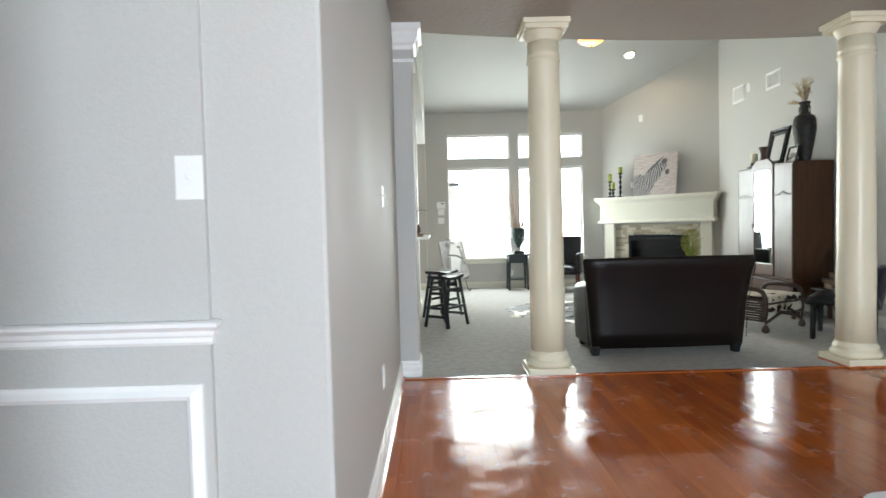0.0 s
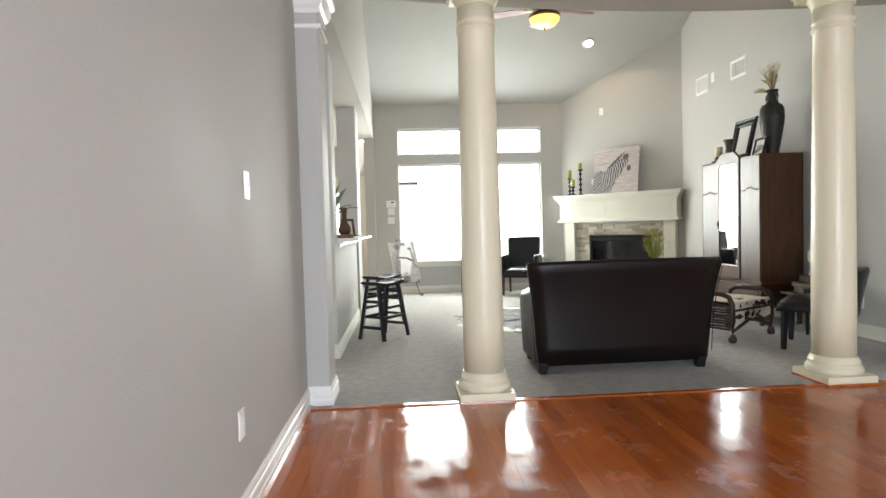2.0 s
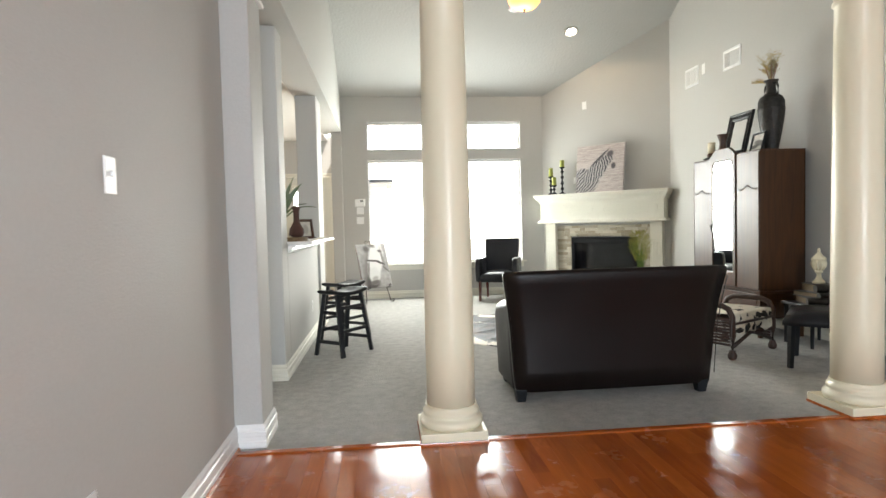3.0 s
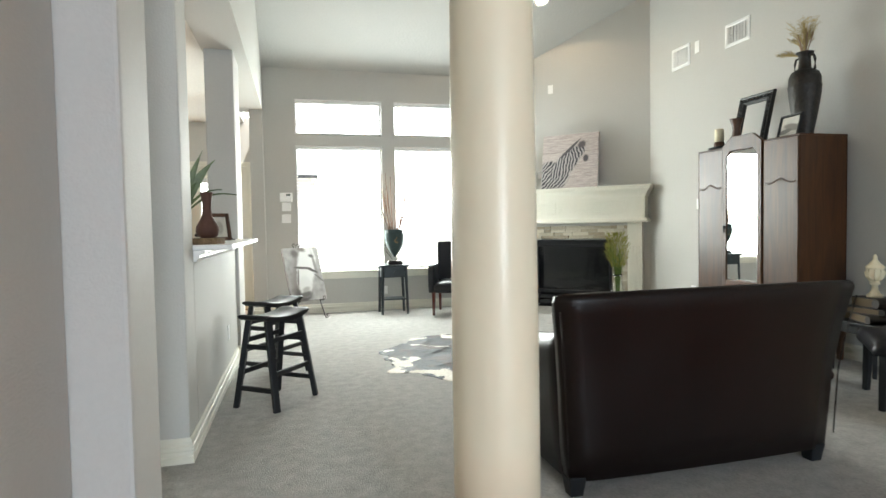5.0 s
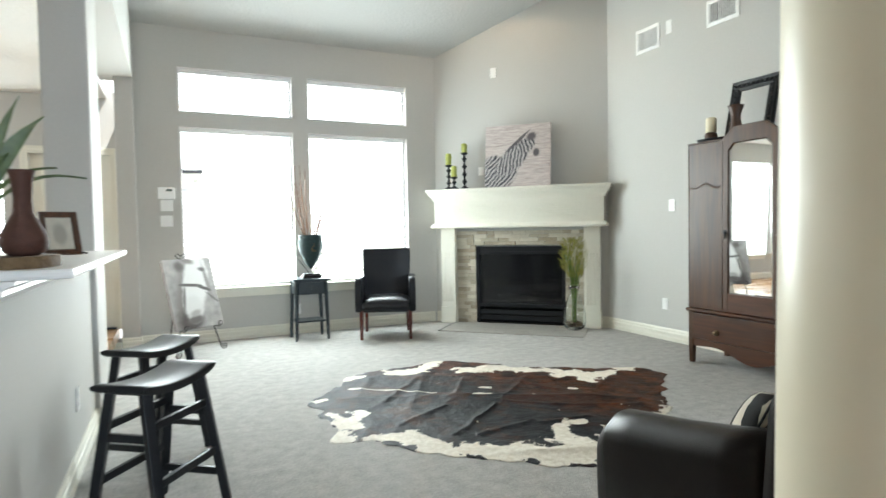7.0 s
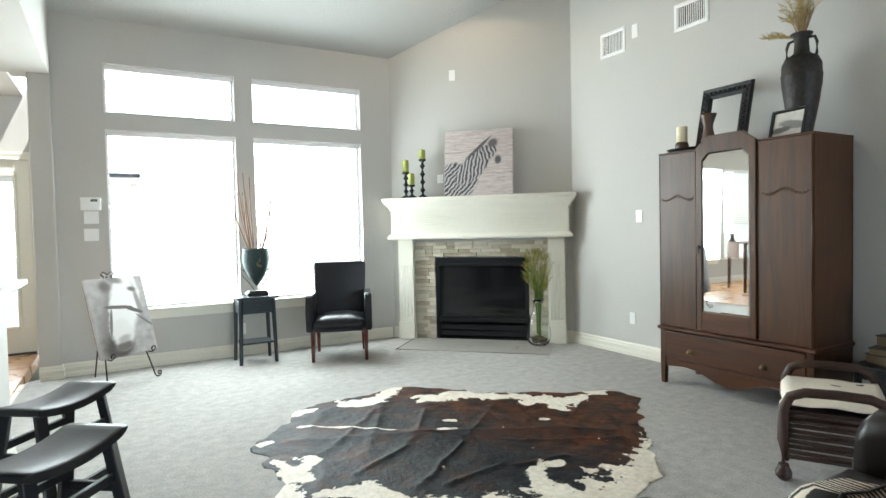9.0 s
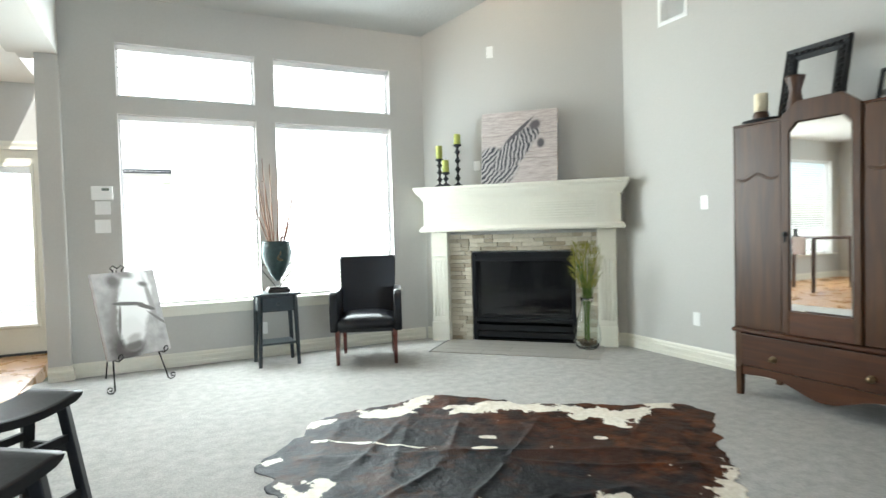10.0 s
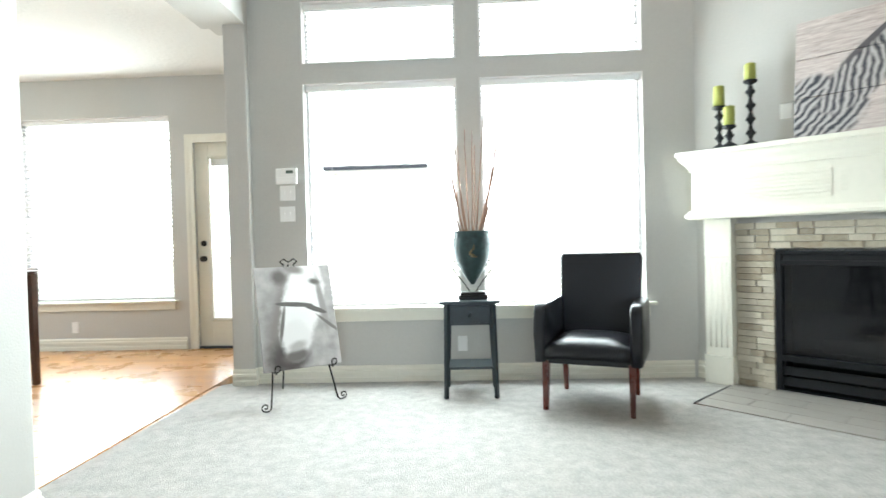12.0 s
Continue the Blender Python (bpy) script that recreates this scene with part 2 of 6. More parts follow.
# chimney wall set across the corner
DIAG = pose(4.084, 10.491, 0, 0, 0, -45)
FX0, FX1, FZ = -0.525, 0.555, 0.937
bm = B()
ring = [(-1.1, 0), (FX0, 0), (FX0, FZ), (FX1, FZ), (FX1, 0), (1.1, 0), (1.1, 4.7), (-1.1, 4.7)]
fr = [bm.verts.new((x, 0, z)) for x, z in ring]
bk = [bm.verts.new((x, 0.16, z)) for x, z in ring]
for k in range(8):
    bm.faces.new((fr[k], fr[(k + 1) % 8], bk[(k + 1) % 8], bk[k]))
for q in ((0, 1, 2, 7), (2, 3, 6, 7), (3, 4, 5, 6)):
    bm.faces.new([fr[k] for k in q]), bm.faces.new([bk[k] for k in q])
tagged(part("wall_chimney", bm, WALL, m=DIAG), "greige angled corner wall behind the fireplace", "wall", kind="structure")
struct("wall_east", [(XR, XR + WT, -3.2, 9.90, 0, 6.8)], WALL, "greige painted side wall of the living room", "wall")

# west side: hall wall, pillar, bar opening, header
struct("wall_west_hall", [(-0.58, -0.165, 1.93, 4.90, 0, 2.74)], WALL, "greige hall wall with a baseboard", "wall", bev=0.012)
struct("pillar_hall", [(-0.35, -0.02, 4.905, 5.20, 0, 2.74)], WALL, "greige wall pillar at the edge of the carpet", "pillar", bev=0.012)
struct("pillar_bar", [(-0.36, -0.13, 6.285, 6.545, 0, 2.735)], WALL, "greige wall end beside the bar opening", "pillar", bev=0.012)
struct("bar_wall", [(-0.34, -0.13, 6.54, 8.63, 0, 1.044)], WALL, "greige half wall under the bar ledge", "half wall")
struct("pillar_nook", [(-0.34, -0.10, 8.62, 9.10, 0, 2.735)], WALL, "greige pillar at the end of the bar", "pillar", bev=0.012)
struct("pillar_window", [(-0.17, 0.0, 11.18, 12.72, 0, 2.735)], WALL, "greige wall end beside the living room windows", "pillar", bev=0.012)
struct("header_west", [(-0.36, 0.0, 5.1, 11.25, 2.73, 6.8)], WALL, "greige upper wall over the bar openings", "wall")
struct("wall_gable", [(-0.30, 0.0, 11.24, 11.40, 2.73, 3.6)], WALL, "greige wall corner above the pillar", "wall")

# breakfast nook and kitchen
YN = 12.72
NX1, NX2, NZ1, NZ2 = -3.05, -1.42, 0.50, 2.42
DX1, DX2, DZ = -1.17, -0.34, 2.13
struct("wall_nook", [(-5.2, -4.8, YN, YN + WT, 0, 2.9), (-4.8, -3.3, YN, YN + WT, 0, NZ1), (-4.8, -3.3, YN, YN + WT, NZ2, 2.9), (-3.3, NX1, YN, YN + WT, 0, 2.9), (NX1, NX2, YN, YN + WT, 0, NZ1), (NX1, NX2, YN, YN + WT, NZ2, 2.9), (NX2, DX1, YN, YN + WT, 0, 2.9),
                      (DX1, DX2, YN, YN + WT, DZ, 2.9), (DX2, 0.0, YN, YN + WT, 0, 2.9)], WALL, "greige wall of the breakfast nook with window and door", "wall")
struct("wall_nook_side", [(-5.2, -5.04, 4.9, 9.7, 0, 2.9), (-5.2, -5.04, 9.7, 12.0, 0, 0.5), (-5.2, -5.04, 9.7, 12.0, 2.42, 2.9), (-5.2, -5.04, 12.0, 12.72, 0, 2.9)],
       WALL, "greige side wall of the nook with a window", "wall")
struct("wall_kitchen", [(-5.2, -0.36, 4.75, 4.90, 0, 2.9)], WALL, "greige plain kitchen wall", "wall")
struct("ceiling_nook", [(-5.2, -0.36, 4.9, 12.88, 2.82, 2.95)], CEILW, "white textured flat ceiling over the nook", "ceiling")

# foyer and dining room
struct("wall_dining", [(-4.2, -0.581, 1.912, 2.05, 0, 2.74), (-0.581, -0.476, 1.912, 1.9295, 0, 2.74)], WALL, "greige dining room wall with chair rail", "wall")
struct("wall_dining_side", [(-4.35, -4.2, -2.4, 2.15, 0, 2.76)], WALL, "greige plain dining room wall", "wall")
struct("wall_dining_front", [(-4.35, -4.0, -2.4, -2.25, 0, 2.76), (-4.0, -2.6, -2.4, -2.25, 0, 0.6), (-4.0, -2.6, -2.4, -2.25, 2.3, 2.76), (-2.6, -0.57, -2.4, -2.25, 0, 2.76)],
       WALL, "greige dining room wall with a window", "wall")
# Unseen wall, added and lengthened to shade the dining wall from the entry lamp.
struct("wall_hall_front", [(-0.57, -0.42, -3.2, 0.85, 0, 2.76), (-0.57, -0.42, 0.85, 1.905, 2.3, 2.76)], WALL, "unseen greige wall added to shade the dining room wall", "wall")
struct("wall_entry", [(-0.57, 1.0, -3.36, -3.2, 0, 2.74), (2.8, 4.98, -3.36, -3.2, 0, 2.74), (1.0, 2.8, -3.36, -3.2, 2.6, 2.74)], WALL, "greige entry wall with a glazed door opening", "wall")
bm = B()
arc = [(XR, 5.40 - 0.05 * (XR - 2.6) ** 2)] + [(x, 5.40 - 0.05 * (x - 2.6) ** 2) for x in [4.5 - 0.3 * i for i in range(16)]]
prism(bm, [(-4.35, -3.36), (XR + 0.16, -3.36), (XR + 0.16, 5.14)] + arc + [(-0.36, 4.96), (-4.35, 4.88)], 2.74, 2.86)
# Brown bounce from the floor and shade are mixed into this base colour.
tagged(part("ceiling_foyer", bm, shader("ceiling_floor_bounce", (0.45, 0.42, 0.38), 0.85, vary=0.06, bump=0.6, bump_scale=22, spec=0.2)), "flat textured foyer ceiling ending in a curved edge", "ceiling", kind="structure")
bm = B()
pts = [(x, y + 0.001) for x, y in arc]
prism(bm, pts + [(x, y - 0.12) for x, y in reversed(pts)], 2.861, 6.8)
tagged(part("wall_south_upper", bm, WALL), "curved greige wall above the columns", "wall", kind="structure")
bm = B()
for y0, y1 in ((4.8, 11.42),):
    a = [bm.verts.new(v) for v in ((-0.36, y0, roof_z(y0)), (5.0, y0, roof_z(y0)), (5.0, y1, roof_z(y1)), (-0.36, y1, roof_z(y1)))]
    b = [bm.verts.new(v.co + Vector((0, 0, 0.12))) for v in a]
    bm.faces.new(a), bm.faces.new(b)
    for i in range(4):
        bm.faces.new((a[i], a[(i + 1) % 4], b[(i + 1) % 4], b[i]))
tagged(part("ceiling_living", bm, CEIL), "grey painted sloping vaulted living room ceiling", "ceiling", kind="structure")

# floors
struct("floor_foyer_base", [(-4.35, 4.98, -3.36, 4.815, -0.12, -0.012)], FLOORW, "dark joints below the cherry floor boards", "floor")
CARPET = shader("grey_carpet", (0.435, 0.425, 0.405), 0.95, vary=0.26, grain=75, bump=1.0, bump_scale=160, spec=0.1, large=14.0)
bm = B()
prism(bm, [(-0.30, 4.817), (4.98, 4.817), (4.98, 9.9), (3.4, 11.40), (0.0, 11.40), (-0.27, 11.2), (-0.32, 9.2), (-0.32, 6.4), (-5.2, 6.4), (-5.2, 4.9), (-0.3, 4.9)], -0.12, 0.0)
tagged(part("floor_carpet", bm, CARPET), "grey cut-pile wall-to-wall carpet", "carpet", kind="structure")
struct("floor_nook_base", [(-5.2, -0.322, 6.402, 12.88, -0.12, -0.008), (-0.321, -0.272, 9.2, 11.2, -0.12, -0.008)], HONEY, "joints below the honey oak boards", "floor")

# ---- outdoors ----
GRASS = shader("lawn", (0.30, 0.30, 0.22), 0.9, vary=0.3, grain=8, large=0.4)
PATIO = shader("concrete_patio", (0.50, 0.48, 0.45), 0.85, vary=0.12, grain=30)
SIDING = shader("pale_brick_wall", (0.80, 0.77, 0.72), 0.8, vary=0.1, grain=10)
ROOF = shader("grey_shingles", (0.22, 0.21, 0.20), 0.85, vary=0.2, grain=12)
DARKTRIM = shader("dark_gutter_paint", (0.03, 0.035, 0.04), 0.5, vary=0.2)
struct("ground", [(-300, 300, -300, 300, -0.5, -0.2)], GRASS, "flat green lawn round the house", "lawn")
struct("patio", [(-5, 6, 12.9, 18, -0.2, -0.15)], PATIO, "pale concrete patio outside the windows", "patio")
HAZE = glow("bright_hazy_sky", (0.97, 0.99, 1.0), 3.2)
bm = B()
box(bm, -75, 75, 60, 60.2, -0.2, 70)
tagged(part("backdrop", bm, HAZE), "bright hazy white sky beyond the garden", "sky", kind="structure")


# Made-up shed; its dark eave strip stands in for an unidentified band outdoors.
def garden_shed():
    h = thing("garden_shed", pose(-0.1, 17.6, -0.2), "pale shed stand-in with a dark strip along its eave", "shed")
    bm = B()
    box(bm, -0.75, 0.85, 0.25, 2.4, 0, 2.62)
    part("wall", bm, SIDING, h)
    bm = B()
    box(bm, -0.95, 1.02, -0.06, 0.03, 2.60, 2.68, 0.01)
    part("gutter", bm, DARKTRIM, h, "dark strip along the eave")
    bm = B()
    a = [bm.verts.new(v) for v in ((-0.95, 0.03, 2.66), (1.02, 0.03, 2.66), (1.02, 2.6, 2.9), (-0.95, 2.6, 2.9), (1.02, 2.6, 2.6), (-0.95, 2.6, 2.6), (-0.95, 0.03, 2.6), (1.02, 0.03, 2.6))]
    for f_ in ((0, 1, 2, 3), (3, 2, 4, 5), (0, 3, 5, 6), (1, 7, 4, 2), (6, 5, 4, 7), (0, 6, 7, 1)):
        bm.faces.new([a[k] for k in f_])
    part("roof", bm, shader("pale_metal_roof", (0.6, 0.6, 0.58), 0.5), h)


garden_shed()

# ---- trim of the rooms ----
BASE = [(0, 0), (0.018, 0), (0.018, 0.035), (0.014, 0.04), (0.014, 0.06), (0.017, 0.065), (0.017, 0.085), (0.011, 0.092), (0.011, 0.108), (0.004, 0.125), (0, 0.125)]


def moulding(name, prof, path, mat, label, cat="baseboard", closed=False, up=(0, 0, 1), m=None):
    bm = B()
    sweep(bm, prof, path, up, closed)
    return tagged(part(name, bm, mat, m=m), label, cat, kind="structure")


moulding("baseboard_hall", BASE, [(-0.165, 1.93, 0), (-0.165, 4.905, 0), (-0.02, 4.905, 0), (-0.02, 5.20, 0), (-0.35, 5.20, 0)], WTRIM, "white stepped baseboard along the hall wall")
moulding("baseboard_bar", BASE, [(-0.36, 6.285, 0), (-0.13, 6.285, 0), (-0.13, 8.62, 0), (-0.10, 8.63, 0), (-0.10, 9.10, 0), (-0.34, 9.10, 0)], TRIM, "cream stepped baseboard along the bar wall")
moulding("baseboard_window", BASE, [(-0.17, 11.18, 0), (0.0, 11.18, 0), (0.0, 11.24, 0), (3.30, 11.24, 0)], TRIM, "cream stepped baseboard under the windows")
moulding("baseboard_chimney_left", BASE, [(3.335, 11.24, 0), (3.42, 11.155, 0)], TRIM, "cream baseboard beside the fireplace")
moulding("baseboard_chimney_right", BASE, [(4.76, 9.815, 0), (4.82, 9.755, 0), (4.82, -3.2, 0)], TRIM, "cream stepped baseboard along the side wall")
moulding("baseboard_nook", BASE, [(-5.04, 12.72, 0), (-1.295, 12.72, 0)], TRIM, "cream baseboard below the nook window")
moulding("baseboard_nook_side", BASE, [(-5.04, 4.9, 0), (-5.04, 12.72, 0)], TRIM, "cream baseboard along the nook side wall")
SHOE = [(0.018, -0.012), (0.032, -0.012), (0.03, 0.008), (0.018, 0.016)]
moulding("trim_shoe", SHOE, [(-0.165, 1.93, 0), (-0.165, 4.87, 0)], FLOORW, "cherry shoe moulding at the floor edge", "trim")
bm = B()
box(bm, -0.164, XR, 4.79, 4.835, -0.012, 0.009, 0.004)
tagged(part("trim_threshold", bm, FLOORW), "cherry reducer strip between boards and carpet", "threshold", kind="structure")
# chair rail and panel moulding of the dining room
RAIL = [(0, -0.032), (0.006, -0.032), (0.011, -0.024), (0.011, -0.012), (0.016, -0.006), (0.018, 0.006), (0.03, 0.018), (0.03, 0.027), (0.022, 0.032), (0, 0.032)]
moulding("trim_chair_rail", RAIL, [(-4.2, 1.912, 0.914), (-0.477, 1.912, 0.914), (-0.477, 1.927, 0.914)], WTRIM, "white moulded chair rail on the dining room wall", "chair rail")
PANELP = [(-0.02, 0), (-0.02, 0.012), (-0.008, 0.018), (0.006, 0.010), (0.02, 0.007), (0.02, 0)]
for i, (a, b) in enumerate(((-1.65, -0.52), (-2.93, -1.87), (-4.1, -3.1))):
    moulding("trim_panel_%d" % (i + 1), PANELP, [(a, 1.912, 0.22), (b, 1.912, 0.22), (b, 1.912, 0.758), (a, 1.912, 0.758)], WTRIM, "white picture-frame panel moulding below the chair rail", "panel moulding", True, (0, -1, 0))
moulding("baseboard_dining", BASE, [(-4.2, 1.912, 0), (-0.477, 1.912, 0)], WTRIM, "white baseboard of the dining room")
# capital on the hall pillar
CROWN = [(0, 0), (0.012, 0.0), (0.012, 0.03), (0.03, 0.05), (0.05, 0.10), (0.05, 0.125), (0.075, 0.15), (0.075, 0.185), (0, 0.185)]
moulding("trim_pillar_capital", CROWN, [(-0.165, 4.905, 2.553), (-0.02, 4.905, 2.553), (-0.02, 5.20, 2.553), (-0.2, 5.20, 2.553)], WTRIM, "white stepped capital moulding of the hall pillar", "capital")
moulding("trim_pillar_band", [(0, 0), (0.018, 0), (0.022, 0.012), (0.018, 0.026), (0, 0.026)], [(-0.165, 4.905, 2.455), (-0.02, 4.905, 2.455), (-0.02, 5.20, 2.455), (-0.2, 5.20, 2.455)], WTRIM, "white necking band of the hall pillar", "moulding")
# window sills
bm = B()
box(bm, 0.35, 3.02, 11.175, 11.30, 0.548, 0.572, 0.005)
box(bm, 0.39, 2.98, 11.215, 11.239, 0.465, 0.546, 0.004)
tagged(part("window_sill", bm, TRIM), "cream window sill and apron below the living room windows", "window sill", kind="structure")
bm = B()
box(bm, NX1 - 0.05, NX2 + 0.05, 12.655, 12.78, 0.488, 0.512, 0.005)
box(bm, NX1 - 0.02, NX2 + 0.02, 12.695, 12.718, 0.415, 0.487, 0.004)
tagged(part("window_sill", bm, TRIM), "cream window sill below the nook window", "window sill", kind="structure")
bm = B()
box(bm, -4.85, -3.25, 12.62, 12.78, 0.488, 0.512, 0.005)
tagged(part("window_sill", bm, TRIM), "cream window sill of the bay in the nook", "window sill", kind="structure")
bm = B()
box(bm, -5.10, -4.90, 9.65, 12.05, 0.488, 0.512, 0.005)
tagged(part("window_sill", bm, TRIM), "cream window seat sill in the nook", "window sill", kind="structure")

SLAT = shader("white_blind_slat", (0.85, 0.85, 0.83), 0.45, vary=0.02)


def window(name, x0, x1, z0, z1, y, blinds=True, m=None, tilt=8):
    """Vinyl frame, glass and a horizontal blind in an opening that faces the room at y."""
    w = tagged(thing(name, m or Matrix(), "white framed window with open horizontal blinds", "window"), kind="structure")
    bm = B()
    for b in ((x0, x0 + 0.02, z0, z1), (x1 - 0.02, x1, z0, z1), (x0 + 0.02, x1 - 0.02, z0, z0 + 0.02), (x0 + 0.02, x1 - 0.02, z1 - 0.02, z1)):
        box(bm, b[0], b[1], y + 0.10, y + 0.15, b[2], b[3], 0.004)
    part("window_frame", bm, WTRIM, w)
    for b in ((x0, x0 + 0.005, z0, z1), (x1 - 0.005, x1, z0, z1), (x0 + 0.005, x1 - 0.005, z1 - 0.005, z1)):
        bm = B()
        box(bm, b[0], b[1], y + 0.003, y + 0.099, b[2], b[3])
        part("jamb_liner", bm, WTRIM, w)
    bm = B()
    box(bm, x0 + 0.02, x1 - 0.02, y + 0.122, y + 0.128, z0 + 0.02, z1 - 0.02)
    p = part("pane", bm, PANE, w)
    p.visible_shadow = False
    bm = B()
    box(bm, x0 + 0.007, x1 - 0.007, y + 0.05, y + 0.098, z1 - 0.045, z1 - 0.005, 0.004)
    part("headrail", bm, SLAT, w)
    if blinds:
        bm = B()
        vs = box(bm, x0 + 0.008, x1 - 0.008, -0.024, 0.024, -0.0012, 0.0012)
        bmesh.ops.transform(bm, matrix=pose(0, 0, 0, tilt, 0, 0), verts=vs)
        s = part("slat", bm, SLAT, w)
        z = z0 + 0.045
        s.matrix_basis = pose(0, y + 0.074, z)
        while z < z1 - 0.1:
            z += 0.045
            o = new("slat", s.data)
            o.parent, o.matrix_basis = w, pose(0, y + 0.074, z)
        bm = B()
        box(bm, x0 + 0.012, x1 - 0.012, y + 0.054, y + 0.094, z0 + 0.013, z0 + 0.028, 0.003)
        part("bottom_rail", bm, SLAT, w)
        for x in (x0 + 0.2, x1 - 0.2):
            bm = B()
            tube(bm, [(x, y + 0.047, z0 + 0.02), (x, y + 0.047, z1 - 0.03)], 0.0012, 5)
            part("cord", bm, SLAT, w)
    return w


window("window_1", X1, X2, Z1 + 0.012, Z2, YWIN)
window("window_2", X3, X4, Z1 + 0.012, Z2, YWIN)
window("window_3", X1, X2, Z3, Z4, YWIN)
window("window_4", X3, X4, Z3, Z4, YWIN)
window("window_5", NX1, NX2, NZ1 + 0.014, NZ2, YN, tilt=25)
window("window_7", -4.8, -3.3, NZ1 + 0.014, NZ2, YN, tilt=25)
window("window_6", 9.7, 12.0, 0.514, 2.42, 0, m=pose(-5.04, 0, 0, 0, 0, 90), tilt=25)

# glazed patio door with casing
d = tagged(thing("door_1", pose(DX1, YN + 0.03, 0), "closed cream glazed patio door with built-in blinds", "door"), kind="structure")
DW = DX2 - DX1
bm = B()
for b in ((0, 0.14, 0.02, DZ), (DW - 0.14, DW, 0.02, DZ), (0.14, DW - 0.14, 0.02, 0.30), (0.14, DW - 0.14, DZ - 0.16, DZ)):
    box(bm, b[0], b[1], 0, 0.045, b[2], b[3], 0.003)
part("stile", bm, TRIM, d)
bm = B()
sweep(bm, [(-0.012, 0), (-0.012, 0.014), (0.012, 0.014), (0.022, 0)], [(0.14, 0, 0.30), (DW - 0.14, 0, 0.30), (DW - 0.14, 0, DZ - 0.16), (0.14, 0, DZ - 0.16)], (0, -1, 0), True)
part("glazing_bead", bm, TRIM, d)
bm = B()
box(bm, 0.14, DW - 0.14, 0.02, 0.025, 0.30, DZ - 0.16)
part("pane", bm, PANE, d).visible_shadow = False
bm = B()
box(bm, 0.15, DW - 0.15, 0.028, 0.04, DZ - 0.24, DZ - 0.165, 0.003)
part("headrail", bm, SLAT, d)
bm = B()
vs = box(bm, 0.145, DW - 0.145, -0.008, 0.008, -0.0006, 0.0006)
bmesh.ops.transform(bm, matrix=pose(0, 0, 0, 30, 0, 0), verts=vs)
s = part("slat", bm, SLAT, d, m=pose(0, 0.034, 0.315))
for i in range(1, 72):
    o = new("slat", s.data)
    o.parent, o.matrix_basis = d, pose(0, 0.034, 0.315 + i * 0.0215)
bm = B()
lathe(bm, [(0.03, 0), (0.03, 0.012), (0.012, 0.016), (0.012, 0.03), (0.027, 0.036), (0.03, 0.05), (0.022, 0.062), (0.0, 0.064)], 16, pose(0.07, 0, 0.93, 90))
part("door_knob", bm, IRON, d, "black round door knob", smooth=True)
bm = B()
lathe(bm, [(0.03, 0), (0.03, 0.014), (0.024, 0.02), (0, 0.02)], 16, pose(0.07, 0, 1.09, 90))
box(bm, 0.064, 0.076, -0.038, -0.018, 1.075, 1.105, 0.003)
part("deadbolt", bm, IRON, d, "black deadbolt")
bm = B()
CAS = [(0, 0), (0, 0.018), (0.03, 0.014), (0.06, 0.02), (0.085, 0.02), (0.085, 0)]
sweep(bm, CAS, [(DX1, YN, 0), (DX1, YN, DZ), (DX2, YN, DZ), (DX2, YN, 0)][::-1], (0, -1, 0))
tagged(part("trim_door_casing", bm, TRIM), "cream moulded casing round the patio door", "door casing", kind="structure")
struct("trim_door_sill", [(DX1, DX2, YN - 0.01, YN + 0.12, -0.01, 0.02)], DARKTRIM, "dark metal sill below the patio door", "door sill")


# ---- columns ----
def column(x, label):
    c = thing("column", pose(x, 4.945, 0), label, "column", "columns at the carpet edge")
    bm = B()
    box(bm, -0.185, 0.185, -0.185, 0.185, -0.012, 0.014, 0.004)
    part("footing", bm, FLOORW, c, "cherry wood footing below the plinth")
    bm = B()
    box(bm, -0.18, 0.18, -0.18, 0.18, 0.014, 0.062, 0.004)
    part("plinth", bm, COLUMN, c)
    bm = B()
    lathe(bm, [(0.17, 0.062), (0.178, 0.075), (0.178, 0.098), (0.168, 0.112), (0.156, 0.118), (0.156, 0.128), (0.16, 0.136), (0.157, 0.15), (0.15, 0.156), (0.144, 0.175), (0.144, 0.18)], 48)
    part("base_ring", bm, COLUMN, c)
    bm = B()
    lathe(bm, [(0.136, 0.18)] + [(0.136 - 0.016 * max(0, (z - 0.7) / 1.75) ** 1.25, z) for z in (0.5, 0.7, 1.0, 1.3, 1.6, 1.9, 2.2, 2.43)] + [(0.122, 2.432), (0.132, 2.44), (0.132, 2.452), (0.122, 2.46), (0.122, 2.485), (0.129, 2.49), (0.129, 2.5), (0.121, 2.508), (0.121, 2.59)], 48)
    part("shaft", bm, COLUMN, c)
    bm = B()
    lathe(bm, [(0.121, 2.59), (0.13, 2.595), (0.13, 2.61), (0.147, 2.64), (0.155, 2.655), (0.155, 2.664)], 48)
    part("echinus", bm, COLUMN, c)
    bm = B()
    box(bm, -0.165, 0.165, -0.165, 0.165, 2.664, 2.70, 0.004)
    box(bm, -0.18, 0.18, -0.18, 0.18, 2.70, 2.739, 0.006)
    part("abacus", bm, COLUMN, c)
    return c


column(1.01, "cream painted round column with square plinth and capital")
column(3.50, "cream painted round column with square plinth and capital")


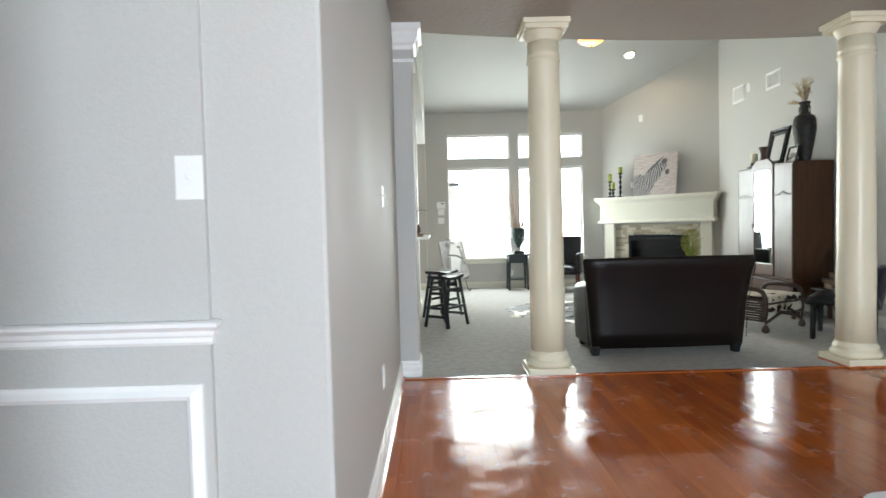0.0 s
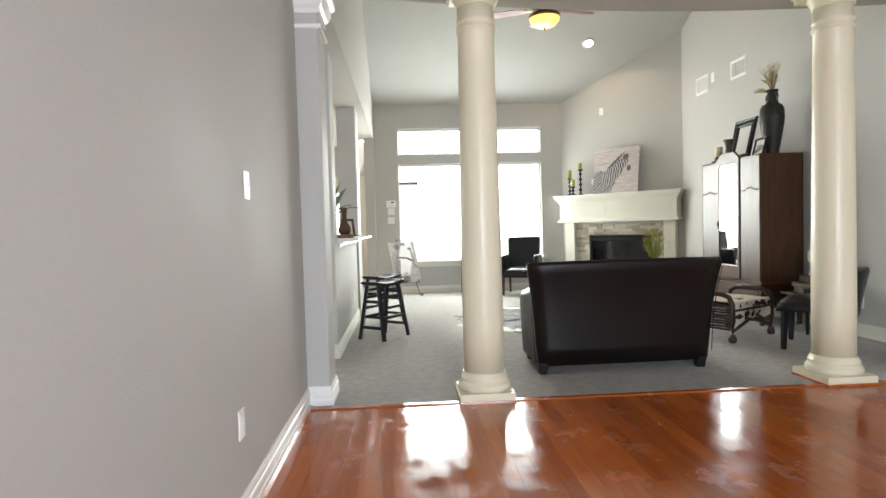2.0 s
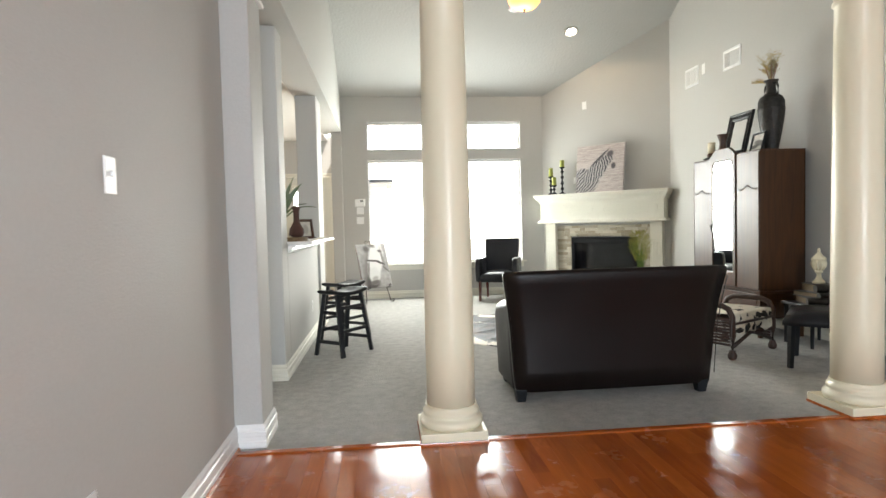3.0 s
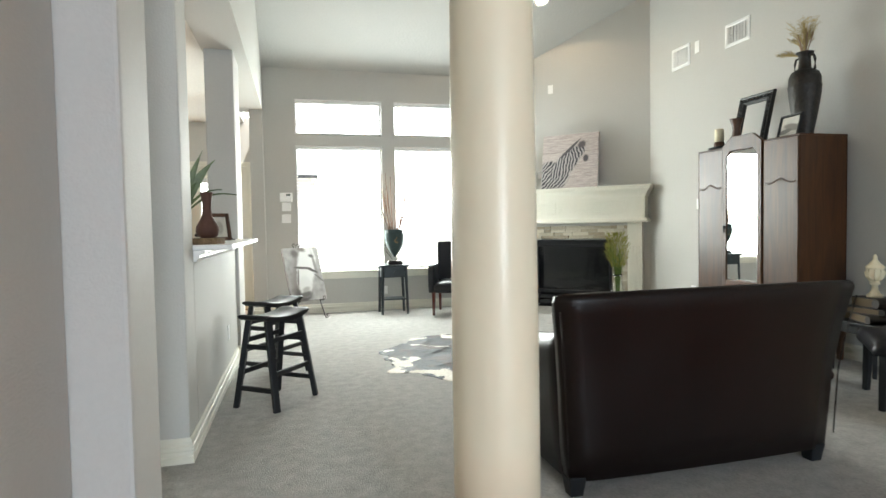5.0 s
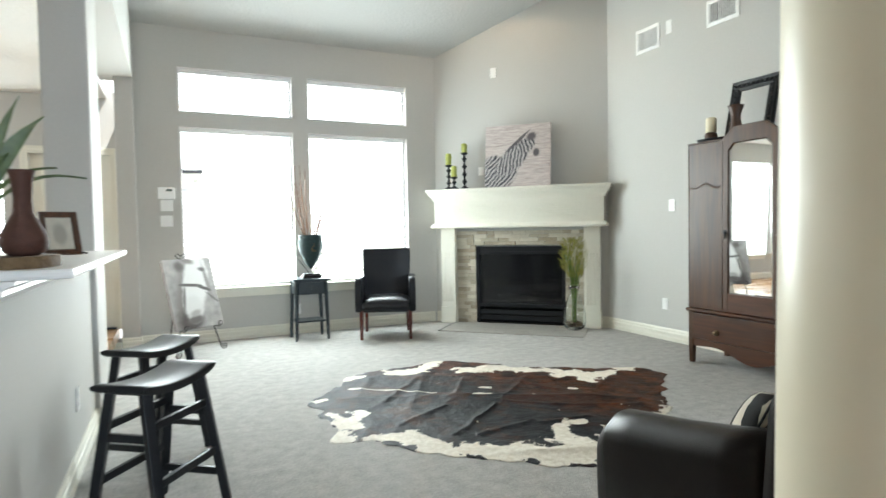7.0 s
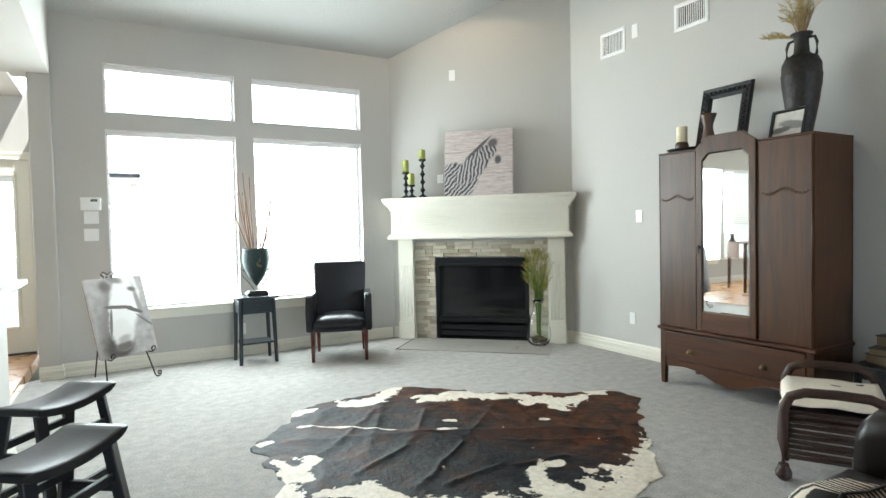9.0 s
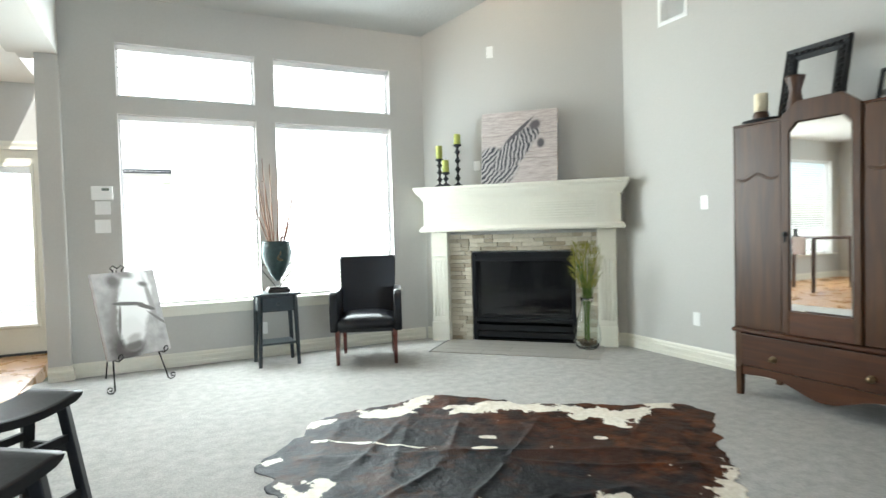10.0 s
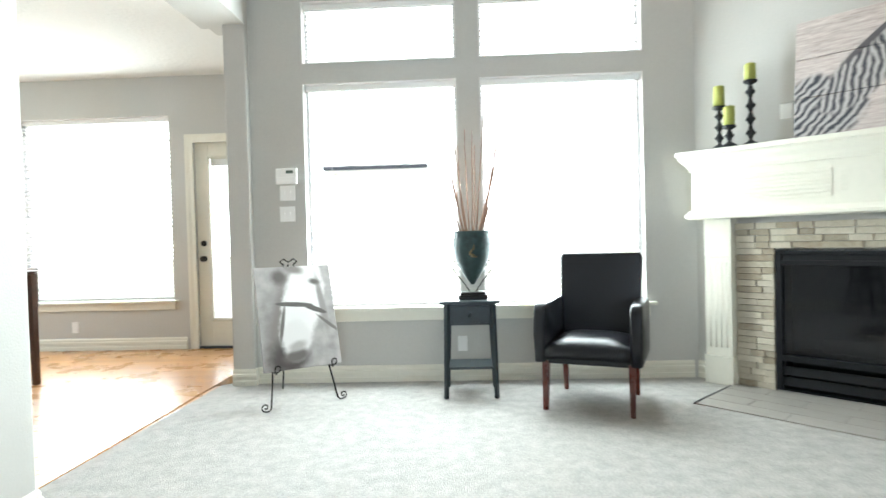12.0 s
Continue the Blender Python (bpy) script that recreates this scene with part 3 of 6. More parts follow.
# ---- wall plates ----
def wall_plate(x, y, z, rz, gangs=1, kind="switch", h=0.115, name=None):
    w = 0.072 if gangs == 1 else 0.118
    nm = {"switch": "light_switch", "outlet": "power_outlet", "blank": "cable_plate"}[kind]
    lab = {"switch": "white plastic light switch plate on the wall", "outlet": "white plastic power outlet on the wall", "blank": "white plastic blank plate on the wall"}[kind]
    t = thing(nm, pose(x, y, z, 0, 0, rz), lab, {"switch": "switch", "outlet": "outlet", "blank": "plate"}[kind])
    bm = B()
    box(bm, -w / 2, w / 2, -0.006, 0, -h / 2, h / 2, 0.0025)
    part("plate", bm, PLASTIC, t)
    for g in range(gangs):
        cx = (g - (gangs - 1) / 2) * 0.046
        if kind == "switch":
            bm = B()
            box(bm, cx - 0.005, cx + 0.005, -0.016, -0.006, -0.004, 0.012, 0.002)
            part("toggle", bm, PLASTIC, t)
        if kind == "outlet":
            for dz in (-0.02, 0.02):
                bm = B()
                box(bm, cx - 0.017, cx + 0.017, -0.009, -0.006, dz - 0.014, dz + 0.014, 0.002)
                part("socket", bm, PLASTIC, t)
        for dz in (-0.03, 0.03):
            bm = B()
            lathe(bm, [(0.003, 0), (0.003, 0.0015), (0, 0.0015)], 8, pose(cx, -0.006, dz, 90))
            part("screw", bm, PLASTIC, t)
    return t


wall_plate(-0.165, 3.60, 1.352, 90)
wall_plate(-0.165, 3.39, 0.40, 90, 1, "outlet")
wall_plate(-0.513, 1.912, 1.318, 0)
wall_plate(4.82, 8.835, 1.36, -90)
wall_plate(4.82, 8.925, 0.368, -90, 1, "outlet")
wall_plate(4.82, 5.843, 1.341, -90, 2)
wall_plate(4.82, 6.278, 0.325, -90, 1, "outlet")
wall_plate(4.82, 8.39, 0.343, -90, 1, "outlet")
wall_plate(0.273, 11.24, 1.455, 0, 2)
wall_plate(0.268, 11.24, 1.295, 0, 2)
wall_plate(1.58, 11.24, 0.28, 0, 1, "outlet")
wall_plate(-2.49, 12.72, 0.243, 0, 1, "outlet")
wall_plate(-0.13, 7.95, 0.36, 90, 1, "outlet")
p = DIAG @ Vector((-0.455, 0, 1.86))
wall_plate(p.x, p.y, p.z, -45, 1, "blank", 0.10)
p = DIAG @ Vector((-0.29, 0, 3.035))
wall_plate(p.x, p.y, p.z, -45, 1, "blank", 0.12)
wall_plate(4.82, 8.865, 3.12, -90, 1, "blank", 0.13)
t = thing("alarm_panel", pose(0.272, 11.24, 1.58), "white plastic alarm keypad with a small screen", "keypad")
bm = B()
box(bm, -0.082, 0.082, -0.028, 0, -0.058, 0.062, 0.008)
part("case", bm, PLASTIC, t)
bm = B()
box(bm, 0.0, 0.055, -0.030, -0.027, 0.022, 0.045, 0.001)
part("screen", bm, shader("lcd", (0.10, 0.13, 0.11), 0.2), t, "small dark green screen")
bm = B()
box(bm, -0.07, 0.07, -0.032, -0.027, -0.05, -0.005, 0.003)
part("flap", bm, PLASTIC, t)
# Near-black sheet on the wall: the shade of a hollow duct as colour.
DUCT_SHADE = shader("duct_shade", (0.03, 0.03, 0.03), 0.8)


def air_vent(y0, y1, z0, z1):
    t = thing("air_vent", pose(4.82, (y0 + y1) / 2, (z0 + z1) / 2, 0, 0, -90), "white metal air vent grille high on the wall", "vent", "air vents")
    w, h = (y1 - y0) / 2, (z1 - z0) / 2
    bm = B()
    box(bm, -w + 0.03, w - 0.03, -0.003, 0, -h + 0.03, h - 0.03)
    part("backing", bm, DUCT_SHADE, t)
    bm = B()
    sweep(bm, [(0, 0), (0, 0.006), (0.012, 0.012), (0.035, 0.008), (0.035, 0)], [(-w + 0.035, 0, -h + 0.035), (w - 0.035, 0, -h + 0.035), (w - 0.035, 0, h - 0.035), (-w + 0.035, 0, h - 0.035)], (0, -1, 0), True)
    part("frame", bm, PLASTIC, t)
    n = 13
    for i in range(n):
        bm = B()
        x = -w + 0.045 + (2 * w - 0.09) * i / (n - 1)
        vs = box(bm, -0.004, 0.004, -0.010, 0, -h + 0.034, h - 0.034)
        bmesh.ops.transform(bm, matrix=pose(x, -0.002, 0, 0, 0, 20 if i > 3 else -50), verts=vs)
        part("slat", bm, PLASTIC, t)


air_vent(8.985, 9.305, 2.96, 3.207)
air_vent(8.085, 8.42, 2.965, 3.20)


# ---- fireplace ----
BLACKM = shader("black_firebox_metal", (0.006, 0.0065, 0.008), 0.55, spec=0.25, vary=0.2)
FGLASS = shader("smoked_glass", (0.006, 0.006, 0.007), 0.05, vary=0.1, spec=0.5)
FGLASS.node_tree.nodes["Principled BSDF"].inputs["Alpha"].default_value = 0.72
STONE = shader("stacked_ledge_stone", (0.33, 0.25, 0.15), 0.7, vary=0.35, grain=35, bump=0.5, bump_scale=40, rnd=1.2, tint=(0.65, 0.61, 0.50))
HEARTH = shader("grey_hearth_tile", (0.30, 0.285, 0.26), 0.4, vary=0.25, grain=14, rnd=0.4, stretch=(1, 6, 1))
f = thing("fireplace", DIAG, "cream mantel fireplace with stacked stone and black firebox", "fireplace")
bm = B()
box(bm, -1.09, 1.09, -0.27, -0.001, 1.605, 1.64, 0.008)
part("mantel_shelf", bm, TRIM, f)
bm = B()
sweep(bm, [(0, 0), (0.012, 0), (0.016, 0.02), (0.03, 0.045), (0.055, 0.07), (0.068, 0.09), (0.068, 0.104), (0, 0.104)], [(-1.01, -0.001, 1.5), (-1.01, -0.19, 1.5), (1.01, -0.19, 1.5), (1.01, -0.001, 1.5)][::-1][::-1])
part("crown", bm, TRIM, f)
bm = B()
box(bm, -1.008, 1.008, -0.188, -0.002, 1.22, 1.51, 0.004)
part("frieze", bm, TRIM, f)
bm = B()
sweep(bm, [(0, 0), (0.02, 0), (0.035, 0.012), (0.035, 0.03), (0.022, 0.042), (0.012, 0.06), (0, 0.06)], [(-1.01, -0.001, 1.165), (-1.01, -0.19, 1.165), (1.01, -0.19, 1.165), (1.01, -0.001, 1.165)])
part("bed_moulding", bm, TRIM, f)
bm = B()
box(bm, -1.0, 1.0, -0.185, -0.002, 1.168, 1.222)
part("lintel", bm, TRIM, f)
for a, b in ((-0.78, -0.16), (0.16, 0.78)):
    for i in range(7):
        bm = B()
        box(bm, a, b, -0.197, -0.186, 1.275 + i * 0.026, 1.275 + i * 0.026 + 0.018, 0.004)
        part("reed", bm, TRIM, f)
for cx in (-0.90, -0.10, 0.10, 0.90):
    for k in range(2):
        for i in range(4):
            bm = B()
            box(bm, cx - 0.018 + k * 0.02, cx - 0.018 + k * 0.02 + 0.013, -0.1925, -0.187, 1.30 + i * 0.035, 1.30 + i * 0.035 + 0.025, 0.002)
            part("flute", bm, TRIM, f)
for sx in (-1, 1):
    bm = B()
    a, b = sorted((sx * 0.775, sx * 0.955))
    box(bm, a, b, -0.115, -0.002, 0.20, 1.166, 0.003)
    part("leg", bm, TRIM, f)
    bm = B()
    box(bm, a - 0.008, b + 0.008, -0.125, -0.002, 0.0, 0.20, 0.004)
    part("leg_plinth", bm, TRIM, f)
    for i in range(4):
        bm = B()
        x = a + 0.035 + i * 0.037
        tube(bm, [(x, -0.1105, 0.26), (x, -0.1105, 0.86)], 0.008, 8)
        part("flute", bm, TRIM, f)
    bm = B()
    box(bm, a + 0.0, b - 0.0, -0.120, -0.114, 0.90, 0.915, 0.002)
    part("band", bm, TRIM, f)
# stacked stones
rs = random.Random(4)
stone_shapes = []
for ln in (0.09, 0.13, 0.17, 0.22):
    for dp in (0.035, 0.045, 0.053):
        bm = B()
        box(bm, 0, ln - 0.003, -dp, -0.001, 0, 0.0415, 0.0035)
        me = bpy.data.meshes.new("stone")
        bm.to_mesh(me)
        bm.free()
        me.materials.append(STONE)
        stone_shapes.append((ln, me))
row = 0
z = 0.0
while z < 1.13:
    spans = [(-0.772, 0.772)] if z > FZ - 0.005 else [(-0.772, FX0 - 0.002), (FX1 + 0.002, 0.772)]
    for a, b in spans:
        x = a
        while b - x > 0.03:
            fits = [s for s in stone_shapes if s[0] <= b - x + 0.001]
            ln, me = rs.choice(fits) if fits else rs.choice(stone_shapes[:3])
            o = new("stone", me)
            o.parent = f
            sc = 1.0
            if b - x - ln < 0.05 or not fits:
                sc = (b - x) / ln
            o.matrix_basis = Matrix.Translation((x, 0, z)) @ Matrix.Diagonal((sc, 1, 1, 1))
            x += ln * sc
    z += 0.0435
# firebox
bm = B()
box(bm, FX0, FX1, 0.30, 0.32, 0.0, FZ)
box(bm, FX0 - 0.02, FX0, -0.0, 0.32, 0, FZ)
box(bm, FX1, FX1 + 0.02, -0.0, 0.32, 0, FZ)
box(bm, FX0, FX1, 0.0, 0.32, FZ - 0.004, FZ + 0.02)
box(bm, FX0, FX1, 0.0, 0.32, -0.01, 0.01)
part("firebox", bm, BLACKM, f, "black metal firebox")
bm = B()
for b in ((FX0, FX0 + 0.04, 0.01, FZ), (FX1 - 0.04, FX1, 0.01, FZ), (FX0 + 0.04, FX1 - 0.04, 0.205, 0.245), (FX0 + 0.04, FX1 - 0.04, FZ - 0.09, FZ - 0.06), (FX0 + 0.04, FX1 - 0.04, FZ - 0.02, FZ)):
    box(bm, b[0], b[1], -0.045, 0.0, b[2], b[3], 0.004)
part("firebox_frame", bm, BLACKM, f)
for z in (0.05, 0.12, 0.87):
    bm = B()
    vs = box(bm, FX0 + 0.04, FX1 - 0.04, -0.012, 0.012, -0.03, 0.03, 0.006)
    bmesh.ops.transform(bm, matrix=pose(0, -0.018, z + 0.02, -12), verts=vs)
    part("louver", bm, BLACKM, f)
bm = B()
box(bm, FX0 + 0.04, FX1 - 0.04, -0.012, -0.006, 0.245, FZ - 0.09)
part("firebox_glass", bm, FGLASS, f, "dark smoked glass front").visible_shadow = False
LOG = shader("charred_log", (0.05, 0.035, 0.025), 0.9, vary=0.5, grain=30, bump=0.8, bump_scale=40)
for a, b, r in (((-0.3, 0.16, 0.29), (0.28, 0.2, 0.30), 0.045), ((-0.2, 0.1, 0.3), (0.1, 0.24, 0.34), 0.04), ((0.0, 0.24, 0.36), (0.32, 0.1, 0.31), 0.038)):
    bm = B()
    tube(bm, [Vector(a).lerp(Vector(b), k / 5) + Vector((0, 0, 0.012 * math.sin(k * 2.1))) for k in range(6)], r, 10, r * 0.8)
    part("log", bm, LOG, f)
bm = B()
box(bm, FX0 + 0.06, FX1 - 0.06, 0.03, 0.28, 0.22, 0.25)
part("grate", bm, BLACKM, f)
# flush hearth tiles
ht = tagged(thing("hearth", DIAG, "grey wood-look hearth tiles flush with the carpet", "hearth"), kind="structure")
for r in range(4):
    x = -0.78
    off = 0.25 if r % 2 else 0.5
    while x < 0.829:
        x1 = min(0.83, x + off)
        off = 0.5
        bm = B()
        box(bm, x + 0.002, x1 - 0.002, -0.70 + r * 0.16 + 0.002, -0.70 + (r + 1) * 0.16 - 0.002, -0.02, 0.008, 0.002)
        part("tile", bm, HEARTH, ht)
        x = x1
bm = B()
box(bm, -0.79, -0.781, -0.70, -0.13, -0.02, 0.010)
part("edge_strip", bm, DARKTRIM, ht)

# ---- seating ----


def cushion(bm, x0, x1, y0, y1, z0, z1, puff=0.03, seg=8, r=0.03):
    """An upholstered block with a rounded outline and a domed top."""
    vs = bmesh.ops.create_grid(bm, x_segments=seg, y_segments=seg, size=0.5)["verts"]
    for v in vs:
        u, w = v.co.x * 2, v.co.y * 2
        v.co = Vector(((x0 + x1) / 2 + u * (x1 - x0) / 2, (y0 + y1) / 2 + w * (y1 - y0) / 2, z1 - r * 0.6 + (puff + r * 0.6) * (1 - u ** 4) * (1 - w ** 4)))
    es = [e for e in bm.edges if e.is_boundary and all(v in set(vs) for v in e.verts)]
    ring = bmesh.ops.extrude_edge_only(bm, edges=es)["geom"]
    top = [g for g in ring if isinstance(g, bmesh.types.BMVert)]
    c = Vector(((x0 + x1) / 2, (y0 + y1) / 2, 0))
    for v in top:
        d = v.co - c
        v.co.x, v.co.y = c.x + d.x * (1 + r / max(0.1, (x1 - x0))), c.y + d.y * (1 + r / max(0.1, (y1 - y0)))
        v.co.z = z1 - r * 1.6
    es2 = [g for g in ring if isinstance(g, bmesh.types.BMEdge)]
    ring2 = bmesh.ops.extrude_edge_only(bm, edges=es2)["geom"]
    low = [g for g in ring2 if isinstance(g, bmesh.types.BMVert)]
    for v in low:
        v.co.z = z0
    bmesh.ops.contextual_create(bm, geom=low)
    for fc in bm.faces:
        fc.smooth = True


def slab(bm, outline, depth, bev=0.02, m=None, seg=3):
    """An outline in x, z given thickness along y, with rounded edges."""
    a = [bm.verts.new((x, 0, z)) for x, z in outline]
    b = [bm.verts.new((x, depth, z)) for x, z in outline]
    k = len(outline)
    fs = [bm.faces.new(a), bm.faces.new(list(reversed(b)))]
    for i in range(k):
        fs.append(bm.faces.new((a[i], b[i], b[(i + 1) % k], a[(i + 1) % k])))
    vs = a + b
    if bev:
        es = list({e for fc in fs[:2] for e in fc.edges})
        r = bmesh.ops.bevel(bm, geom=es, offset=bev, segments=seg, affect="EDGES", profile=0.6)
        vs = list({v for v in vs if v.is_valid} | {v for fc in r["faces"] for v in fc.verts})
    for fc in bm.faces:
        fc.smooth = True
    if m is not None:
        bmesh.ops.transform(bm, matrix=m, verts=vs)
    return vs


# loveseat, seen from behind; its back faces the foyer
s = thing("loveseat", pose(2.17, 5.41, 0, 0, 0, 0.6), "dark brown leather loveseat with flared back and rounded arms", "sofa")
bm = B()
rows = []
for z, w, yb, yf in ((0.068, 0.672, 0.0, 0.10), (0.2, 0.685, -0.004, 0.10), (0.45, 0.705, -0.012, 0.075), (0.65, 0.73, -0.035, 0.045), (0.78, 0.752, -0.06, 0.022), (0.835, 0.762, -0.072, 0.0), (0.86, 0.758, -0.066, -0.012), (0.868, 0.745, -0.052, -0.026)):
    ring = []
    for u in [i / 14 * 2 - 1 for i in range(15)]:
        bow = 0.03 * (1 - u * u)
        ring.append(bm.verts.new((u * w, yb - bow * 0.5 + (0.018 if abs(u) > 0.97 else 0), z + (0.006 * (1 - u * u) if z > 0.8 else 0))))
    for u in [1 - i / 14 * 2 for i in range(15)]:
        ring.append(bm.verts.new((u * w, yf - (0.018 if abs(u) > 0.97 else 0), z)))
    rows.append(ring)
for a, b in zip(rows, rows[1:]):
    for i in range(len(a)):
        bm.faces.new((a[i], a[(i + 1) % len(a)], b[(i + 1) % len(a)], b[i]))
bm.faces.new(rows[0]), bm.faces.new(rows[-1])
part("backrest", bm, LEATHER, s, smooth=True)
for sx in (-1, 1):
    bm = B()
    tube(bm, [(sx * 0.69, -0.012, 0.14), (sx * 0.705, -0.022, 0.45), (sx * 0.73, -0.046, 0.65), (sx * 0.752, -0.07, 0.80)], 0.0035, 6)
    part("piping", bm, LEATHER, s)
for sx in (-1, 1):
    bm = B()
    prof = []
    for k in range(13):
        a = math.pi * k / 12
        prof.append((-0.085 * math.cos(a), 0.55 + 0.08 * math.sin(a)))
    prof = [(-0.075, 0.068)] + prof + [(0.075, 0.068)]
    rings = []
    for y, sc, dz in ((0.07, 1.0, 0.07), (0.18, 1.0, 0.045), (0.33, 1.0, 0.015), (0.47, 1.0, -0.005), (0.56, 1.0, -0.018), (0.598, 0.96, -0.035), (0.61, 0.85, -0.065)):
        rings.append([bm.verts.new((sx * 0.60 + sx * 0.008 * (1 if z > 0.3 else 0) + x * sc, y, z * (sc if z > 0.3 else 1) + (dz if z > 0.3 else 0))) for x, z in prof])
    for a, b in zip(rings, rings[1:]):
        for i in range(len(a)):
            bm.faces.new((a[i], a[(i + 1) % len(a)], b[(i + 1) % len(a)], b[i]))
    bm.faces.new(rings[0]), bm.faces.new(rings[-1])
    part("arm", bm, LEATHER, s, smooth=True)
bm = B()
box(bm, -0.53, 0.53, 0.05, 0.605, 0.075, 0.30, 0.01)
part("seat_base", bm, LEATHER, s)
for a, b in ((-0.515, -0.005), (0.005, 0.515)):
    bm = B()
    cushion(bm, a, b, 0.10, 0.61, 0.30, 0.42, 0.02, 8, 0.025)
    part("seat_cushion", bm, LEATHER, s)
for x, y in ((-0.64, 0.04), (0.62, 0.04), (-0.61, 0.55), (0.61, 0.55)):
    bm = B()
    vs = box(bm, x - 0.04, x + 0.04, y - 0.04, y + 0.04, 0, 0.085, 0.006)
    for v in vs:
        k = 0.7 + 0.3 * v.co.z / 0.085
        v.co.x, v.co.y = x + (v.co.x - x) * k, y + (v.co.y - y) * k
    part("foot", bm, BLACKP, s, "dark wooden tapered foot")


def stripes():
    m = shader("zebra_striped_cloth", (0.75, 0.70, 0.58), 0.9, vary=0.05, bump=0.3, bump_scale=300)
    n, l = m.node_tree.nodes, m.node_tree.links
    tc = n.new("ShaderNodeTexCoord")
    w = n.new("ShaderNodeTexWave")
    w.inputs["Scale"].default_value, w.inputs["Distortion"].default_value, w.inputs["Detail Scale"].default_value = 10.0, 3.0, 0.8
    l.new(tc.outputs["Object"], w.inputs["Vector"])
    r = n.new("ShaderNodeMapRange")
    r.inputs[1].default_value, r.inputs[2].default_value = 0.47, 0.53
    l.new(w.outputs["Fac"], r.inputs[0])
    mix = n.new("ShaderNodeMix")
    mix.data_type = "RGBA"
    mix.inputs[6].default_value, mix.inputs[7].default_value = (0.012, 0.011, 0.011, 1), (0.72, 0.66, 0.54, 1)
    l.new(r.outputs[0], mix.inputs[0])
    l.new(mix.outputs[2], n["Principled BSDF"].inputs["Base Color"])
    return m


STRIPE = stripes()


def pillow(m, mat, label):
    t = thing("throw_pillow", m, label, "pillow", "striped pillows on the loveseat")
    bm = B()
    n = 14
    for side in (1, -1):
        g = [[None] * (n + 1) for _ in range(n + 1)]
        for i in range(n + 1):
            for j in range(n + 1):
                u, w = i / n * 2 - 1, j / n * 2 - 1
                k = (1 - u ** 4) * (1 - w ** 4)
                px = 0.175 * u * (1 - 0.06 * (1 - w * w))
                pz = 0.175 * w * (1 - 0.06 * (1 - u * u))
                g[i][j] = bm.verts.new((px, side * (0.002 + 0.10 * max(0, k) ** 0.5), pz))
        for i in range(n):
            for j in range(n):
                bm.faces.new((g[i][j], g[i + 1][j], g[i + 1][j + 1], g[i][j + 1]))
    bmesh.ops.remove_doubles(bm, verts=bm.verts, dist=0.0045)
    part("cover", bm, mat, t, smooth=True)
    bm = B()
    e = 0.177
    tube(bm, [(-e, 0, -e), (0, 0, -e * 0.95), (e, 0, -e), (e * 0.95, 0, 0), (e, 0, e), (0, 0, e * 0.95), (-e, 0, e), (-e * 0.95, 0, 0), (-e, 0, -e)], 0.004, 6)
    part("piping", bm, BLEATHER, t)


pillow(pose(1.82, 5.67, 0.535, 22, 14, 10), STRIPE, "black and cream striped pillow leaning on the loveseat")
pillow(pose(2.43, 5.66, 0.59, 18, -12, -6), STRIPE, "black and cream striped pillow leaning on the loveseat")

# armchair by the window
c = thing("armchair", pose(2.43, 10.61, 0, 0, 0, -21.3), "black leather armchair with red-brown wooden legs", "armchair")
bm = B()
slab(bm, [(-0.25, 0.36), (-0.265, 0.7), (-0.275, 0.93), (-0.26, 0.962), (0.26, 0.962), (0.275, 0.93), (0.265, 0.7), (0.25, 0.36)], 0.085, 0.02, pose(0, 0.20, 0, -7))
part("backrest", bm, BLEATHER, c)
bm = B()
cushion(bm, -0.235, 0.235, -0.27, 0.2, 0.33, 0.43, 0.028, 8, 0.03)
part("seat", bm, BLEATHER, c)
bm = B()
box(bm, -0.265, 0.265, -0.25, 0.24, 0.29, 0.37, 0.012)
part("seat_frame", bm, BLEATHER, c)
for sx in (-1, 1):
    bm = B()
    slab(bm, [(-0.27, 0.30), (-0.285, 0.5), (-0.28, 0.61), (-0.25, 0.655), (-0.17, 0.665), (0.1, 0.645), (0.24, 0.66), (0.27, 0.60), (0.26, 0.30)], 0.07, 0.018, pose(sx * 0.285 + 0.035, 0, 0, 0, 0, 90), 3)
    part("arm", bm, BLEATHER, c)
for x, y0, y1 in ((-0.255, -0.235, -0.25), (0.255, -0.235, -0.25), (-0.235, 0.22, 0.275), (0.235, 0.22, 0.275)):
    bm = B()
    beam(bm, (x, y0, 0.31), (x * 1.01, y1, 0.0), 0.042, taper=0.68)
    part("leg", bm, REDLEG, c, "red-brown tapered wooden leg")

# leather side chair behind the far column
c = thing("leather_chair", pose(4.12, 5.93, 0, 0, 0, -131.3), "black leather tub chair with plain dark legs", "chair")
bm = B()
cushion(bm, -0.28, 0.28, -0.26, 0.27, 0.34, 0.44, 0.02, 8, 0.04)
part("seat", bm, BLEATHER, c)
bm = B()
rows = []
for z, r in ((0.30, 0.28), (0.45, 0.305), (0.60, 0.335), (0.69, 0.355), (0.715, 0.345)):
    ring = [bm.verts.new((r * math.cos(a), r * math.sin(a) * 1.0 + 0.02, z - 0.10 * (abs(math.cos(a)) ** 3) * (z > 0.5))) for a in [math.pi * k / 16 for k in range(17)]]
    ring += [bm.verts.new(((r - 0.07) * math.cos(a), (r - 0.07) * math.sin(a) + 0.02, z - 0.10 * (abs(math.cos(a)) ** 3) * (z > 0.5))) for a in [math.pi * k / 16 for k in range(16, -1, -1)]]
    rows.append(ring)
